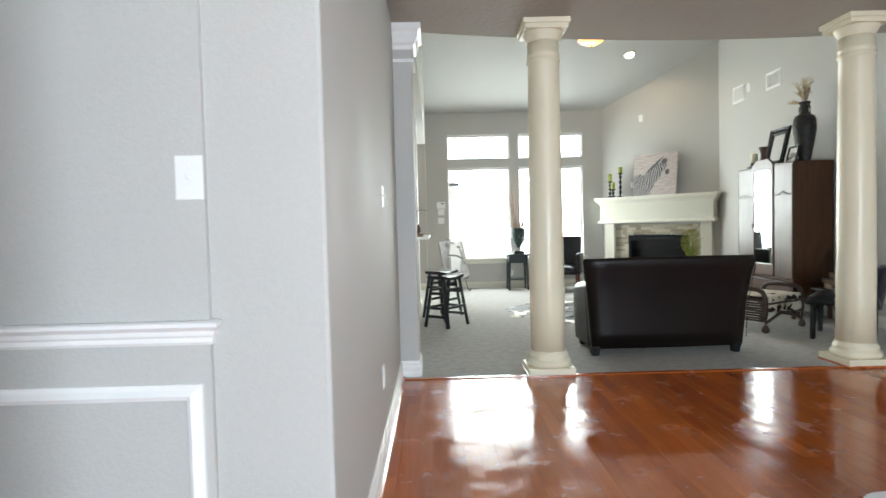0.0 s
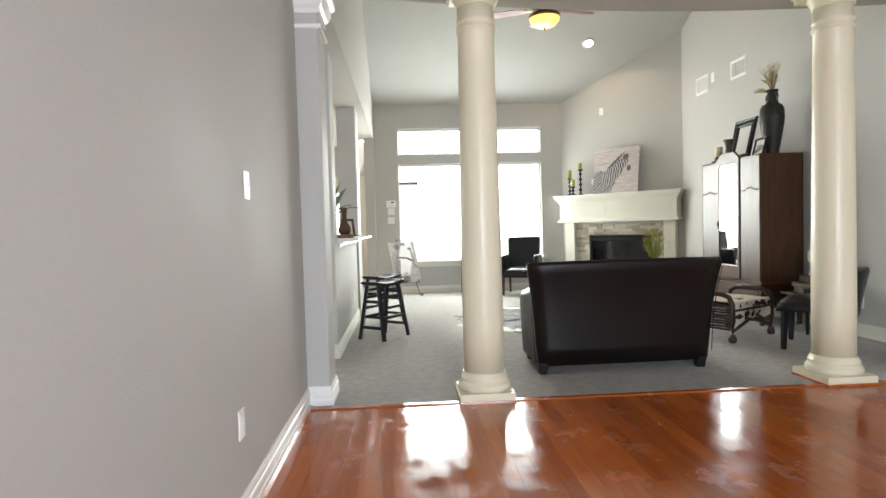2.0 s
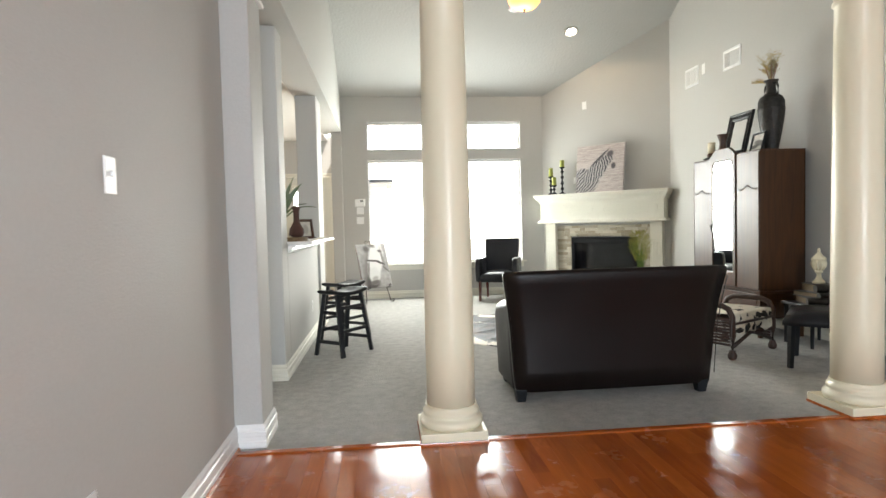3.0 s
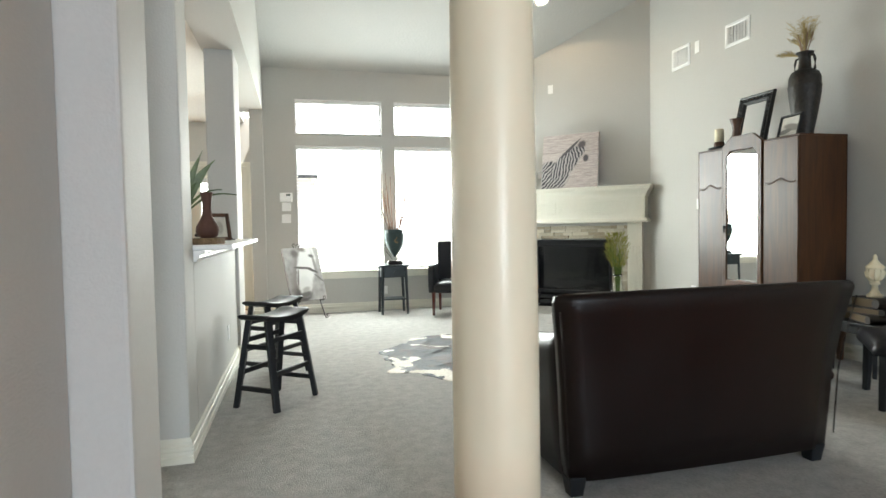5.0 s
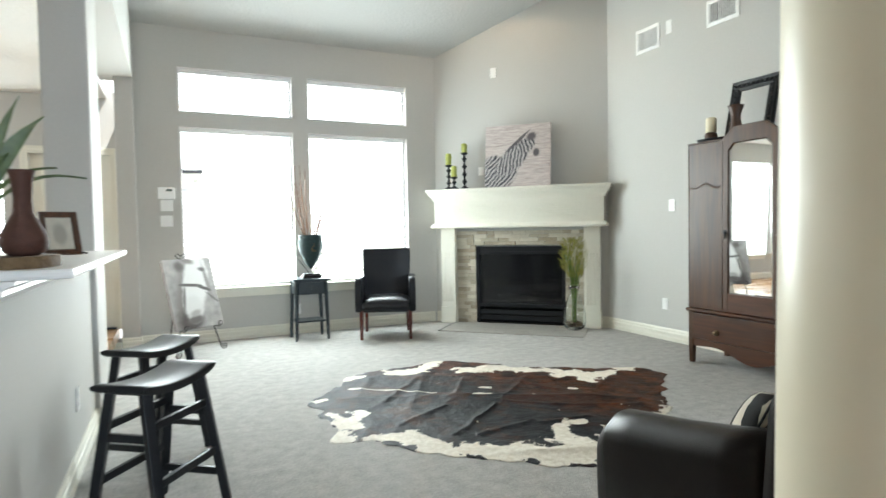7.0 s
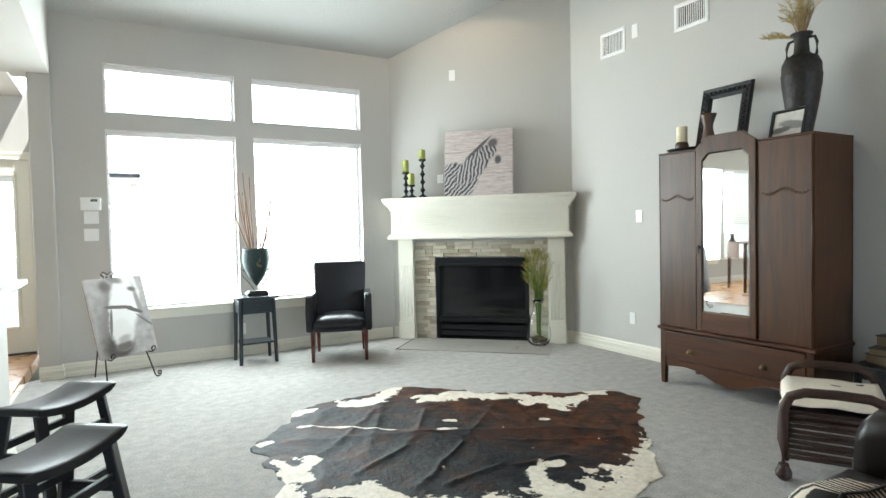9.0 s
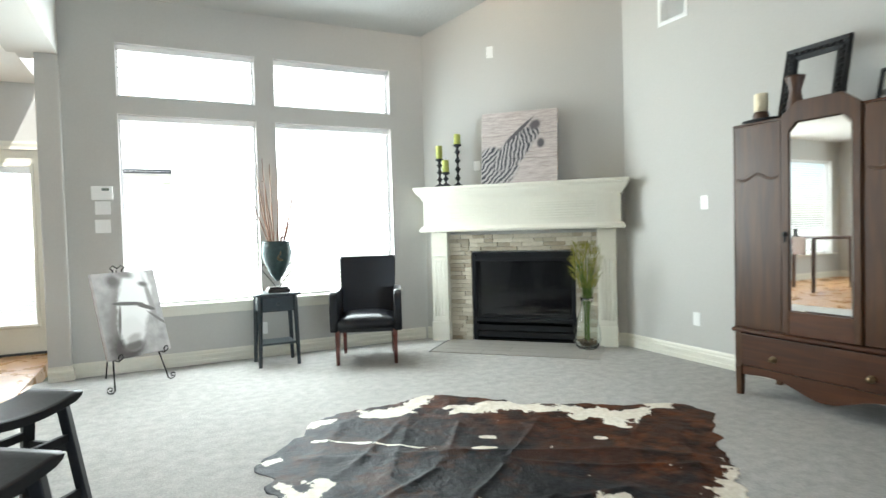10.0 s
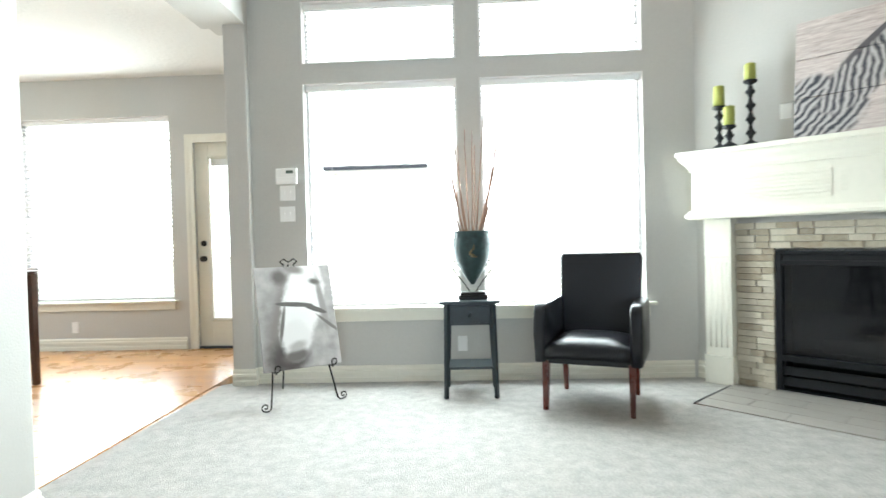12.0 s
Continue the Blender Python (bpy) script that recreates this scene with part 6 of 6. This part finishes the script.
def throw_material():
    m = shader("white_and_black_hide", (0.72, 0.66, 0.56), 0.8, vary=0.1, grain=60, bump=0.3, bump_scale=200)
    n, l = m.node_tree.nodes, m.node_tree.links
    b = n["Principled BSDF"]
    src = b.inputs["Base Color"].links[0].from_socket
    tc = n.new("ShaderNodeTexCoord")
    sep = n.new("ShaderNodeSeparateXYZ")
    l.new(tc.outputs["Object"], sep.inputs[0])
    q = n.new("ShaderNodeTexNoise")
    q.inputs["Scale"].default_value, q.inputs["Detail"].default_value = 11, 5
    l.new(tc.outputs["Object"], q.inputs["Vector"])
    k = n.new("ShaderNodeMath")
    k.operation = "MULTIPLY_ADD"
    l.new(sep.outputs[1], k.inputs[0])
    k.inputs[1].default_value = -0.5
    l.new(q.outputs["Fac"], k.inputs[2])
    r = n.new("ShaderNodeMapRange")
    r.inputs[1].default_value, r.inputs[2].default_value = 0.56, 0.575
    l.new(k.outputs[0], r.inputs[0])
    mix = n.new("ShaderNodeMix")
    mix.data_type = "RGBA"
    l.new(r.outputs[0], mix.inputs[0])
    l.new(src, mix.inputs[6])
    mix.inputs[7].default_value = (0.015, 0.012, 0.01, 1)
    l.new(mix.outputs[2], b.inputs["Base Color"])
    return m


t = thing("hide_throw", pose(3.515, 6.225, 0, 0, 0, 28.8), "white and black hide draped over the footstool", "throw")
bm = B()
nx, ny = 24, 26
g = []
for i in range(nx + 1):
    rowv = []
    for j in range(ny + 1):
        x = 0.03 + 0.61 * i / nx
        s_ = -0.16 + 0.70 * j / ny
        wob = 0.02 * noise.noise((x * 9, s_ * 7, 3))
        if s_ < 0:
            y, z = -0.012 + wob, 0.36 + s_ * (1.0 + 0.5 * noise.noise((x * 6, 0, 1)))
        elif s_ > 0.44:
            y, z = 0.452 + wob, 0.36 - (s_ - 0.44)
        else:
            y, z = s_, 0.362 + 0.012 * noise.noise((x * 6, s_ * 6, 0)) + 0.012
        rowv.append(bm.verts.new((x + 0.015 * noise.noise((s_ * 8, x, 5)), y, z)))
    g.append(rowv)
for i in range(nx):
    for j in range(ny):
        bm.faces.new((g[i][j], g[i + 1][j], g[i + 1][j + 1], g[i][j + 1]))
o = part("hide", bm, throw_material(), t, smooth=True)
so = o.modifiers.new("thick", "SOLIDIFY")
so.thickness = 0.006

# ---- low table with books and finial ----
t = thing("low_table", pose(4.58, 6.62, 0, 0, 0, 0), "small dark wooden table beside the armoire", "table")
bm = B()
box(bm, -0.20, 0.20, -0.20, 0.20, 0.365, 0.39, 0.006)
part("tabletop", bm, BLACKP, t)
bm = B()
box(bm, -0.165, 0.165, -0.165, 0.165, 0.30, 0.364, 0.004)
part("apron", bm, BLACKP, t)
for sx in (-1, 1):
    for sy in (-1, 1):
        bm = B()
        beam(bm, (sx * 0.165, sy * 0.165, 0.364), (sx * 0.17, sy * 0.17, 0), 0.035, taper=0.75)
        part("leg", bm, BLACKP, t)
PAGES = shader("aged_paper", (0.16, 0.115, 0.065), 0.8, vary=0.3, grain=90, stretch=(1, 1, 12))
COVER = shader("dark_book_leather", (0.02, 0.014, 0.01), 0.5, vary=0.4)


def book(x, y, z, rz, w, d_, h):
    b = thing("book", pose(x, y, z, 0, 0, rz), "old thick book with dark leather cover and yellowed pages", "book", "stacked books")
    bm = B()
    box(bm, -w / 2 + 0.012, w / 2 - 0.006, -d_ / 2 + 0.008, d_ / 2 - 0.008, 0.006, h - 0.006)
    part("page_block", bm, PAGES, b)
    bm = B()
    box(bm, -w / 2, w / 2, -d_ / 2, d_ / 2, 0, 0.006, 0.002)
    box(bm, -w / 2, w / 2, -d_ / 2, d_ / 2, h - 0.006, h, 0.002)
    tube(bm, [(-w / 2 + 0.006, -d_ / 2, h / 2), (-w / 2 + 0.006, d_ / 2, h / 2)], h / 2, 10)
    part("cover", bm, COVER, b)


book(4.56, 6.60, 0.39, 70, 0.32, 0.24, 0.06)
book(4.57, 6.61, 0.45, 95, 0.30, 0.22, 0.045)
book(4.60, 6.61, 0.495, 80, 0.24, 0.19, 0.07)
t = thing("finial", pose(4.60, 6.61, 0.565), "carved ivory plaster finial standing on the books", "ornament")
bm = B()
lathe(bm, [(0.052, 0), (0.052, 0.02), (0.036, 0.03), (0.022, 0.06), (0.02, 0.09), (0.034, 0.10), (0.034, 0.112), (0.026, 0.12), (0.05, 0.15), (0.058, 0.19), (0.054, 0.215), (0.06, 0.22), (0.06, 0.232), (0.04, 0.25), (0.02, 0.275), (0.012, 0.29), (0.016, 0.30), (0.008, 0.32), (0, 0.325)], 24)
part("body", bm, IVORY, t)
for k in range(10):
    an = k * 0.628
    bm = B()
    tube(bm, [(0.03 * math.cos(an), 0.03 * math.sin(an), 0.125), (0.052 * math.cos(an), 0.052 * math.sin(an), 0.155), (0.06 * math.cos(an), 0.06 * math.sin(an), 0.19), (0.054 * math.cos(an), 0.054 * math.sin(an), 0.213)], 0.008, 6)
    part("gadroon", bm, IVORY, t)

# ---- ceiling fan and recessed light ----
FAN = (2.24, 7.95)
WARM = glow("warm_lamp_glass", (1.0, 0.50, 0.13), 1.3)
f = thing("ceiling_fan", pose(FAN[0], FAN[1], 0), "ceiling fan with red-brown blades and amber glass bowl", "ceiling fan")
ZC = roof_z(FAN[1])
bm = B()
lathe(bm, [(0.075, ZC - 0.14), (0.08, ZC - 0.10), (0.06, ZC + 0.05)], 20)
part("canopy", bm, CHROME, f)
bm = B()
tube(bm, [(0, 0, 3.86), (0, 0, ZC - 0.1)], 0.014, 10)
part("downrod", bm, CHROME, f)
bm = B()
lathe(bm, [(0.05, 3.66), (0.11, 3.68), (0.145, 3.72), (0.145, 3.78), (0.10, 3.84), (0.04, 3.88)], 28)
part("motor", bm, CHROME, f)
BLADEW = wood("fan_blade_wood", (0.10, 0.025, 0.015), (0.22, 0.07, 0.04), 0.35, along=0, rnd=0.1)
for k in range(5):
    an = radians(15 + 72 * k)
    m = Matrix.Rotation(an, 4, "Z")
    bm = B()
    prism(bm, [(0.20, -0.045), (0.30, -0.06), (0.62, -0.072), (0.66, -0.05), (0.67, 0.0), (0.66, 0.05), (0.62, 0.072), (0.30, 0.06), (0.20, 0.045)], -0.004, 0.004, Matrix.Translation((0, 0, 3.72)) @ m @ pose(0, 0, 0, 11))
    part("blade", bm, BLADEW, f)
    bm = B()
    box(bm, 0.11, 0.26, -0.018, 0.018, -0.010, -0.003, 0.002, Matrix.Translation((0, 0, 3.72)) @ m @ pose(0, 0, 0, 11))
    part("blade_iron", bm, CHROME, f)
bm = B()
lathe(bm, [(0.012, 3.50), (0.07, 3.505), (0.13, 3.53), (0.17, 3.575), (0.18, 3.61), (0.172, 3.612), (0.0, 3.60)], 28)
part("light_bowl", bm, WARM, f, "glowing amber glass bowl")
bm = B()
lathe(bm, [(0.182, 3.605), (0.19, 3.62), (0.186, 3.64), (0.10, 3.66)], 28)
part("bowl_rim", bm, CHROME, f)
bm = B()
lathe(bm, [(0.0, 3.465), (0.012, 3.475), (0.007, 3.49), (0.018, 3.50), (0.018, 3.506)], 12)
part("finial", bm, IRON, f)
lamp("fan_lamp", "POINT", pose(FAN[0], FAN[1], 3.40), 7, (1.0, 0.68, 0.38), (0.12, 0))
RY = 9.98
slope = -math.degrees(math.atan(SLOPE))
r = thing("recessed_light", pose(3.44, RY, roof_z(RY), slope), "lit recessed ceiling light with white trim", "ceiling light")
bm = B()
lathe(bm, [(0.075, -0.002), (0.075, -0.012), (0.095, -0.012), (0.10, -0.002)], 28)
part("trim_ring", bm, PLASTIC, r)
bm = B()
lathe(bm, [(0.0, -0.014), (0.05, -0.012), (0.072, -0.006)], 24)
part("bulb", bm, glow("warm_bulb", (1.0, 0.80, 0.55), 9.0), r, "glowing warm bulb")
lamp("recessed_lamp", "SPOT", look((3.44, RY - 0.03, roof_z(RY) - 0.06), (3.44, RY - 0.03, 0)), 9, (1.0, 0.76, 0.5), (0.06, 0)).data.spot_size = radians(150)

# ---- bar ledge and its things ----
bm = B()
box(bm, -0.46, 0.07, 6.55, 8.55, 1.045, 1.075, 0.010)
l_ = tagged(part("bar_ledge", bm, WTRIM), "white painted bar ledge on the half wall", "ledge", kind="structure")
moulding("trim_ledge", [(0, 0), (0.012, 0), (0.02, 0.012), (0.03, 0.02), (0.03, 0.034), (0.045, 0.045), (0.06, 0.05), (0.06, 0.06), (0, 0.06)], [(-0.13, 6.55, 0.984), (-0.13, 8.55, 0.984)], WTRIM, "white stepped moulding under the bar ledge", "moulding")
LZ = 1.075
bm = B()
BARK = shader("rough_bark_slab", (0.13, 0.085, 0.045), 0.9, vary=0.6, grain=40, bump=1.0, bump_scale=45)
pts = [(0.09 * (1 + 0.10 * noise.noise((math.cos(k * 0.3) * 2, math.sin(k * 0.3) * 2, 6))) * math.cos(k * math.pi / 12), 0.17 * (1 + 0.12 * noise.noise((math.cos(k * 0.26) * 2, math.sin(k * 0.26) * 2, 1))) * math.sin(k * math.pi / 12)) for k in range(24)]
prism(bm, pts, 0, 0.034)
o = thing("wood_slab", pose(-0.085, 6.75, LZ), "rough live-edge wooden slab under the vase", "slab")
part("slab", bm, BARK, o)
v = thing("bottle_vase", pose(-0.085, 6.76, LZ + 0.034), "matte brown bottle vase with a flared neck", "vase")
bm = B()
lathe(bm, [(0.036, 0), (0.056, 0.013), (0.064, 0.04), (0.061, 0.066), (0.042, 0.10), (0.027, 0.13), (0.024, 0.17), (0.027, 0.215), (0.033, 0.25), (0.036, 0.26), (0.03, 0.256), (0.018, 0.19), (0.0, 0.16)], 28)
part("body", bm, shader("matte_brown_clay", (0.075, 0.030, 0.02), 0.75, vary=0.25, grain=40, bump=0.2), v)
PLANT = shader("striped_leaf", (0.035, 0.075, 0.02), 0.45, vary=0.5, grain=25, tint=(0.12, 0.17, 0.06))
pl = thing("potted_plant", pose(-0.31, 7.06, LZ), "dark green long-leaved plant in a black pot", "plant")
bm = B()
lathe(bm, [(0.06, 0), (0.075, 0.08), (0.088, 0.14), (0.092, 0.15), (0.08, 0.148), (0.0, 0.13)], 20)
part("pot", bm, BLACKP, pl)


def leaf(bm, base, tip, w, sag, n=9):
    base, tip = Vector(base), Vector(tip)
    side = (tip - base).cross(Vector((0.25, -0.95, 0.15))).normalized()
    out = []
    for i in range(n):
        k = i / (n - 1)
        c_ = base.lerp(tip, k) + Vector((0, 0, sag * math.sin(math.pi * k)))
        ww = w * math.sin(math.pi * min(1, k * 0.9 + 0.1)) ** 0.7 * (1 - k ** 4)
        out.append([bm.verts.new(c_ + side * ww / 2), bm.verts.new(c_ + Vector((0, 0.004, -0.006))), bm.verts.new(c_ - side * ww / 2)])
    for p_, q_ in zip(out, out[1:]):
        for j in range(2):
            fc = bm.faces.new((p_[j], q_[j], q_[j + 1], p_[j + 1]))
            fc.smooth = True


for tip, w, sag in (((0.235, 0.03, 0.52), 0.06, 0.05), ((0.17, 0.0, 0.58), 0.045, 0.03), ((0.14, -0.03, 0.38), 0.05, 0.04), ((0.12, 0.02, 0.28), 0.05, 0.03), ((0.36, 0.0, 0.30), 0.014, 0.07), ((0.28, -0.06, 0.33), 0.016, 0.06), ((0.02, 0.1, 0.46), 0.045, 0.02), ((-0.16, 0.1, 0.42), 0.05, 0.04), ((0.05, -0.12, 0.30), 0.04, 0.05), ((-0.2, -0.1, 0.36), 0.05, 0.05)):
    bm = B()
    leaf(bm, (0.01, 0, 0.13), tip, w, sag)
    part("leaf", bm, PLANT, pl)
photo_frame(pose(-0.15, 7.86, LZ, -16, 0, 28), 0.16, 0.21, DARKWOOD, art("plain_sepia_print", (0.50, 0.47, 0.40), (0.62, 0.58, 0.50), [(0, 0.10, 0.03, 0.05, 0, (0.36, 0.33, 0.28), 0.6)]), "brown wooden frame with a pale sepia print", 0.026)
t = thing("frame_easel", pose(-0.13, 7.86, LZ, 0, 0, 28), "small black scrolled display stand on the ledge", "stand")
bm = B()
tube(bm, [(-0.06, -0.06, 0.006), (-0.06, 0.0, 0.012), (-0.06, 0.10, 0.006)], 0.004, 6)
tube(bm, [(0.06, -0.06, 0.006), (0.06, 0.0, 0.012), (0.06, 0.10, 0.006)], 0.004, 6)
part("rail", bm, IRON, t)

# ---- breakfast nook ----
CLOTH = shader("brown_tablecloth", (0.14, 0.085, 0.06), 0.85, vary=0.2, grain=120, bump=0.3, bump_scale=250)
t = thing("counter_table", pose(-2.44, 11.35, 0, 0, 0, 38), "tall dark wooden dining table in the nook", "table")
bm = B()
box(bm, -0.48, 0.48, -0.44, 0.44, 0.875, 0.905, 0.006)
part("tabletop", bm, DARKWOOD, t)
for sx in (-1, 1):
    for sy in (-1, 1):
        bm = B()
        beam(bm, (sx * 0.45, sy * 0.41, 0.875), (sx * 0.46, sy * 0.42, 0), 0.055, taper=0.75)
        part("leg", bm, DARKWOOD, t)
t = thing("tablecloth", pose(-2.44, 11.35, 0.906, 0, 0, 38), "brown cloth runner hanging over the table edge", "tablecloth")
bm = B()
box(bm, -0.50, 0.50, -0.20, 0.36, 0, 0.005, 0.001)
box(bm, 0.488, 0.496, -0.20, 0.36, -0.30, 0.004, 0.002)
box(bm, -0.496, -0.488, -0.20, 0.36, -0.30, 0.004, 0.002)
part("cloth", bm, CLOTH, t)


def counter_chair(m):
    c = thing("counter_chair", m, "dark wooden counter-height chair with slatted back", "chair", "chairs at the nook table")
    bm = B()
    box(bm, -0.2, 0.2, -0.2, 0.2, 0.60, 0.64, 0.01)
    part("seat", bm, DARKWOOD, c)
    for sx in (-1, 1):
        bm = B()
        beam(bm, (sx * 0.18, -0.18, 0.6), (sx * 0.19, -0.19, 0), 0.038)
        part("leg", bm, DARKWOOD, c)
        bm = B()
        beam(bm, (sx * 0.18, 0.24, 1.08), (sx * 0.185, 0.18, 0), 0.038)
        part("leg", bm, DARKWOOD, c)
    for z in (0.78, 0.9, 1.03):
        bm = B()
        beam(bm, (-0.17, 0.215 + (z - 0.78) * 0.08, z), (0.17, 0.215 + (z - 0.78) * 0.08, z), 0.05, 0.018)
        part("slat", bm, DARKWOOD, c)
    for y in (-0.185, 0.185):
        bm = B()
        beam(bm, (-0.18, y, 0.25), (0.18, y, 0.25), 0.025)
        part("stretcher", bm, DARKWOOD, c)
    return c


cc = counter_chair(pose(-2.95, 10.75, 0, 0, 0, 128))
v = thing("tall_vase", pose(-3.55, 12.70, 0.512), "dark slender vase on the nook window sill", "vase")
bm = B()
lathe(bm, [(0.05, 0), (0.06, 0.03), (0.085, 0.25), (0.075, 0.36), (0.035, 0.42), (0.03, 0.48), (0.05, 0.52), (0.0, 0.5)], 20)
part("body", bm, URN, v)

# ---- stair start ----
s = thing("stair_step", pose(1.825, 2.29, 0), "white painted bullnose starting step", "step")
pts = [(1.4, 0.16), (1.4, -0.16)] + [(-0.16 * math.sin(math.pi * k / 12) - 0.08, -0.16 * math.cos(math.pi * k / 12)) for k in range(13)]
bm = B()
prism(bm, [(x + (0.02 if x < 1 else 0), y * 0.9) for x, y in pts], -0.012, 0.134)
part("riser", bm, WTRIM, s)
bm = B()
vs_ = prism(bm, pts, 0.135, 0.166)
part("tread", bm, WTRIM, s)
nw = thing("newel_post", pose(1.80, 2.29, 0.166), "turned dark cherry newel post on the starting step", "newel post")
bm = B()
box(bm, -0.06, 0.06, -0.06, 0.06, 0, 0.235, 0.006)
part("block", bm, MAHOG, nw)
bm = B()
lathe(bm, [(0.055, 0.235), (0.048, 0.25), (0.036, 0.262), (0.046, 0.275), (0.054, 0.30), (0.046, 0.33), (0.034, 0.35), (0.04, 0.36), (0.04, 0.372), (0.033, 0.38), (0.034, 0.42), (0.036, 0.55), (0.033, 0.75), (0.027, 0.87), (0.033, 0.88), (0.033, 0.892), (0.026, 0.90), (0.034, 0.93), (0.044, 0.945), (0.044, 0.955), (0.036, 0.96), (0.04, 0.975)], 28)
part("shaft", bm, MAHOG, nw)
bm = B()
lathe(bm, [(0.04, 0.975), (0.05, 0.985), (0.056, 1.02), (0.06, 1.035), (0.058, 1.045), (0.0, 1.048)], 28)
part("cap", bm, MAHOG, nw)

# ---- floor boards ----
rb = random.Random(11)


def boards(owner, mat, x0, x1, y0, y1, w, lengths, gap, turned, z=0.0, thick=0.011):
    shapes = {}
    for ln in lengths:
        bm = B()
        box(bm, 0, ln - gap, 0, w - gap, -thick, 0)
        me = bpy.data.meshes.new("board")
        bm.to_mesh(me)
        bm.free()
        me.materials.append(mat)
        shapes[ln] = me
    a0, a1, b0, b1 = (y0, y1, x0, x1) if turned else (x0, x1, y0, y1)
    b = b0
    while b < b1 - 0.01:
        sy = min(1.0, (b1 - b) / w)
        a = a0 - rb.uniform(0, 0.6)
        while a < a1 - 0.005:
            ln = rb.choice(lengths)
            st_, en = max(a, a0), min(a + ln, a1)
            if en - st_ > 0.02:
                o = new("board", shapes[ln])
                o.parent = owner
                sc = Matrix.Diagonal(((en - st_) / ln, sy, 1, 1))
                o.matrix_basis = (Matrix.Translation((b + w * sy, st_, z)) @ pose(0, 0, 0, 0, 0, 90) @ sc) if turned else (Matrix.Translation((st_, b, z)) @ sc)
            a += ln
        b += w


ff = tagged(thing("floor_foyer", Matrix(), "glossy reddish cherry strip floor with scuffs", "wood floor"), kind="structure")
boards(ff, FLOORW, -0.165, 4.82, 1.75, 4.79, 0.083, (0.7, 0.95, 1.25, 1.6), 0.0006, True)
boards(ff, FLOORW, -0.57, 4.82, -3.2, 1.749, 0.249, (2.4,), 0.0006, True)
fn = tagged(thing("floor_nook", Matrix(), "glossy honey oak strip floor of the nook", "wood floor"), kind="structure")
boards(fn, HONEY, -3.6, -0.325, 9.2, 12.72, 0.10, (0.8, 1.2, 1.6), 0.0006, False)
boards(fn, HONEY, -5.04, -3.602, 6.45, 12.72, 0.3, (1.44,), 0.0006, False)
boards(fn, HONEY, -3.6, -0.35, 6.45, 9.198, 0.3, (1.6,), 0.0006, False)
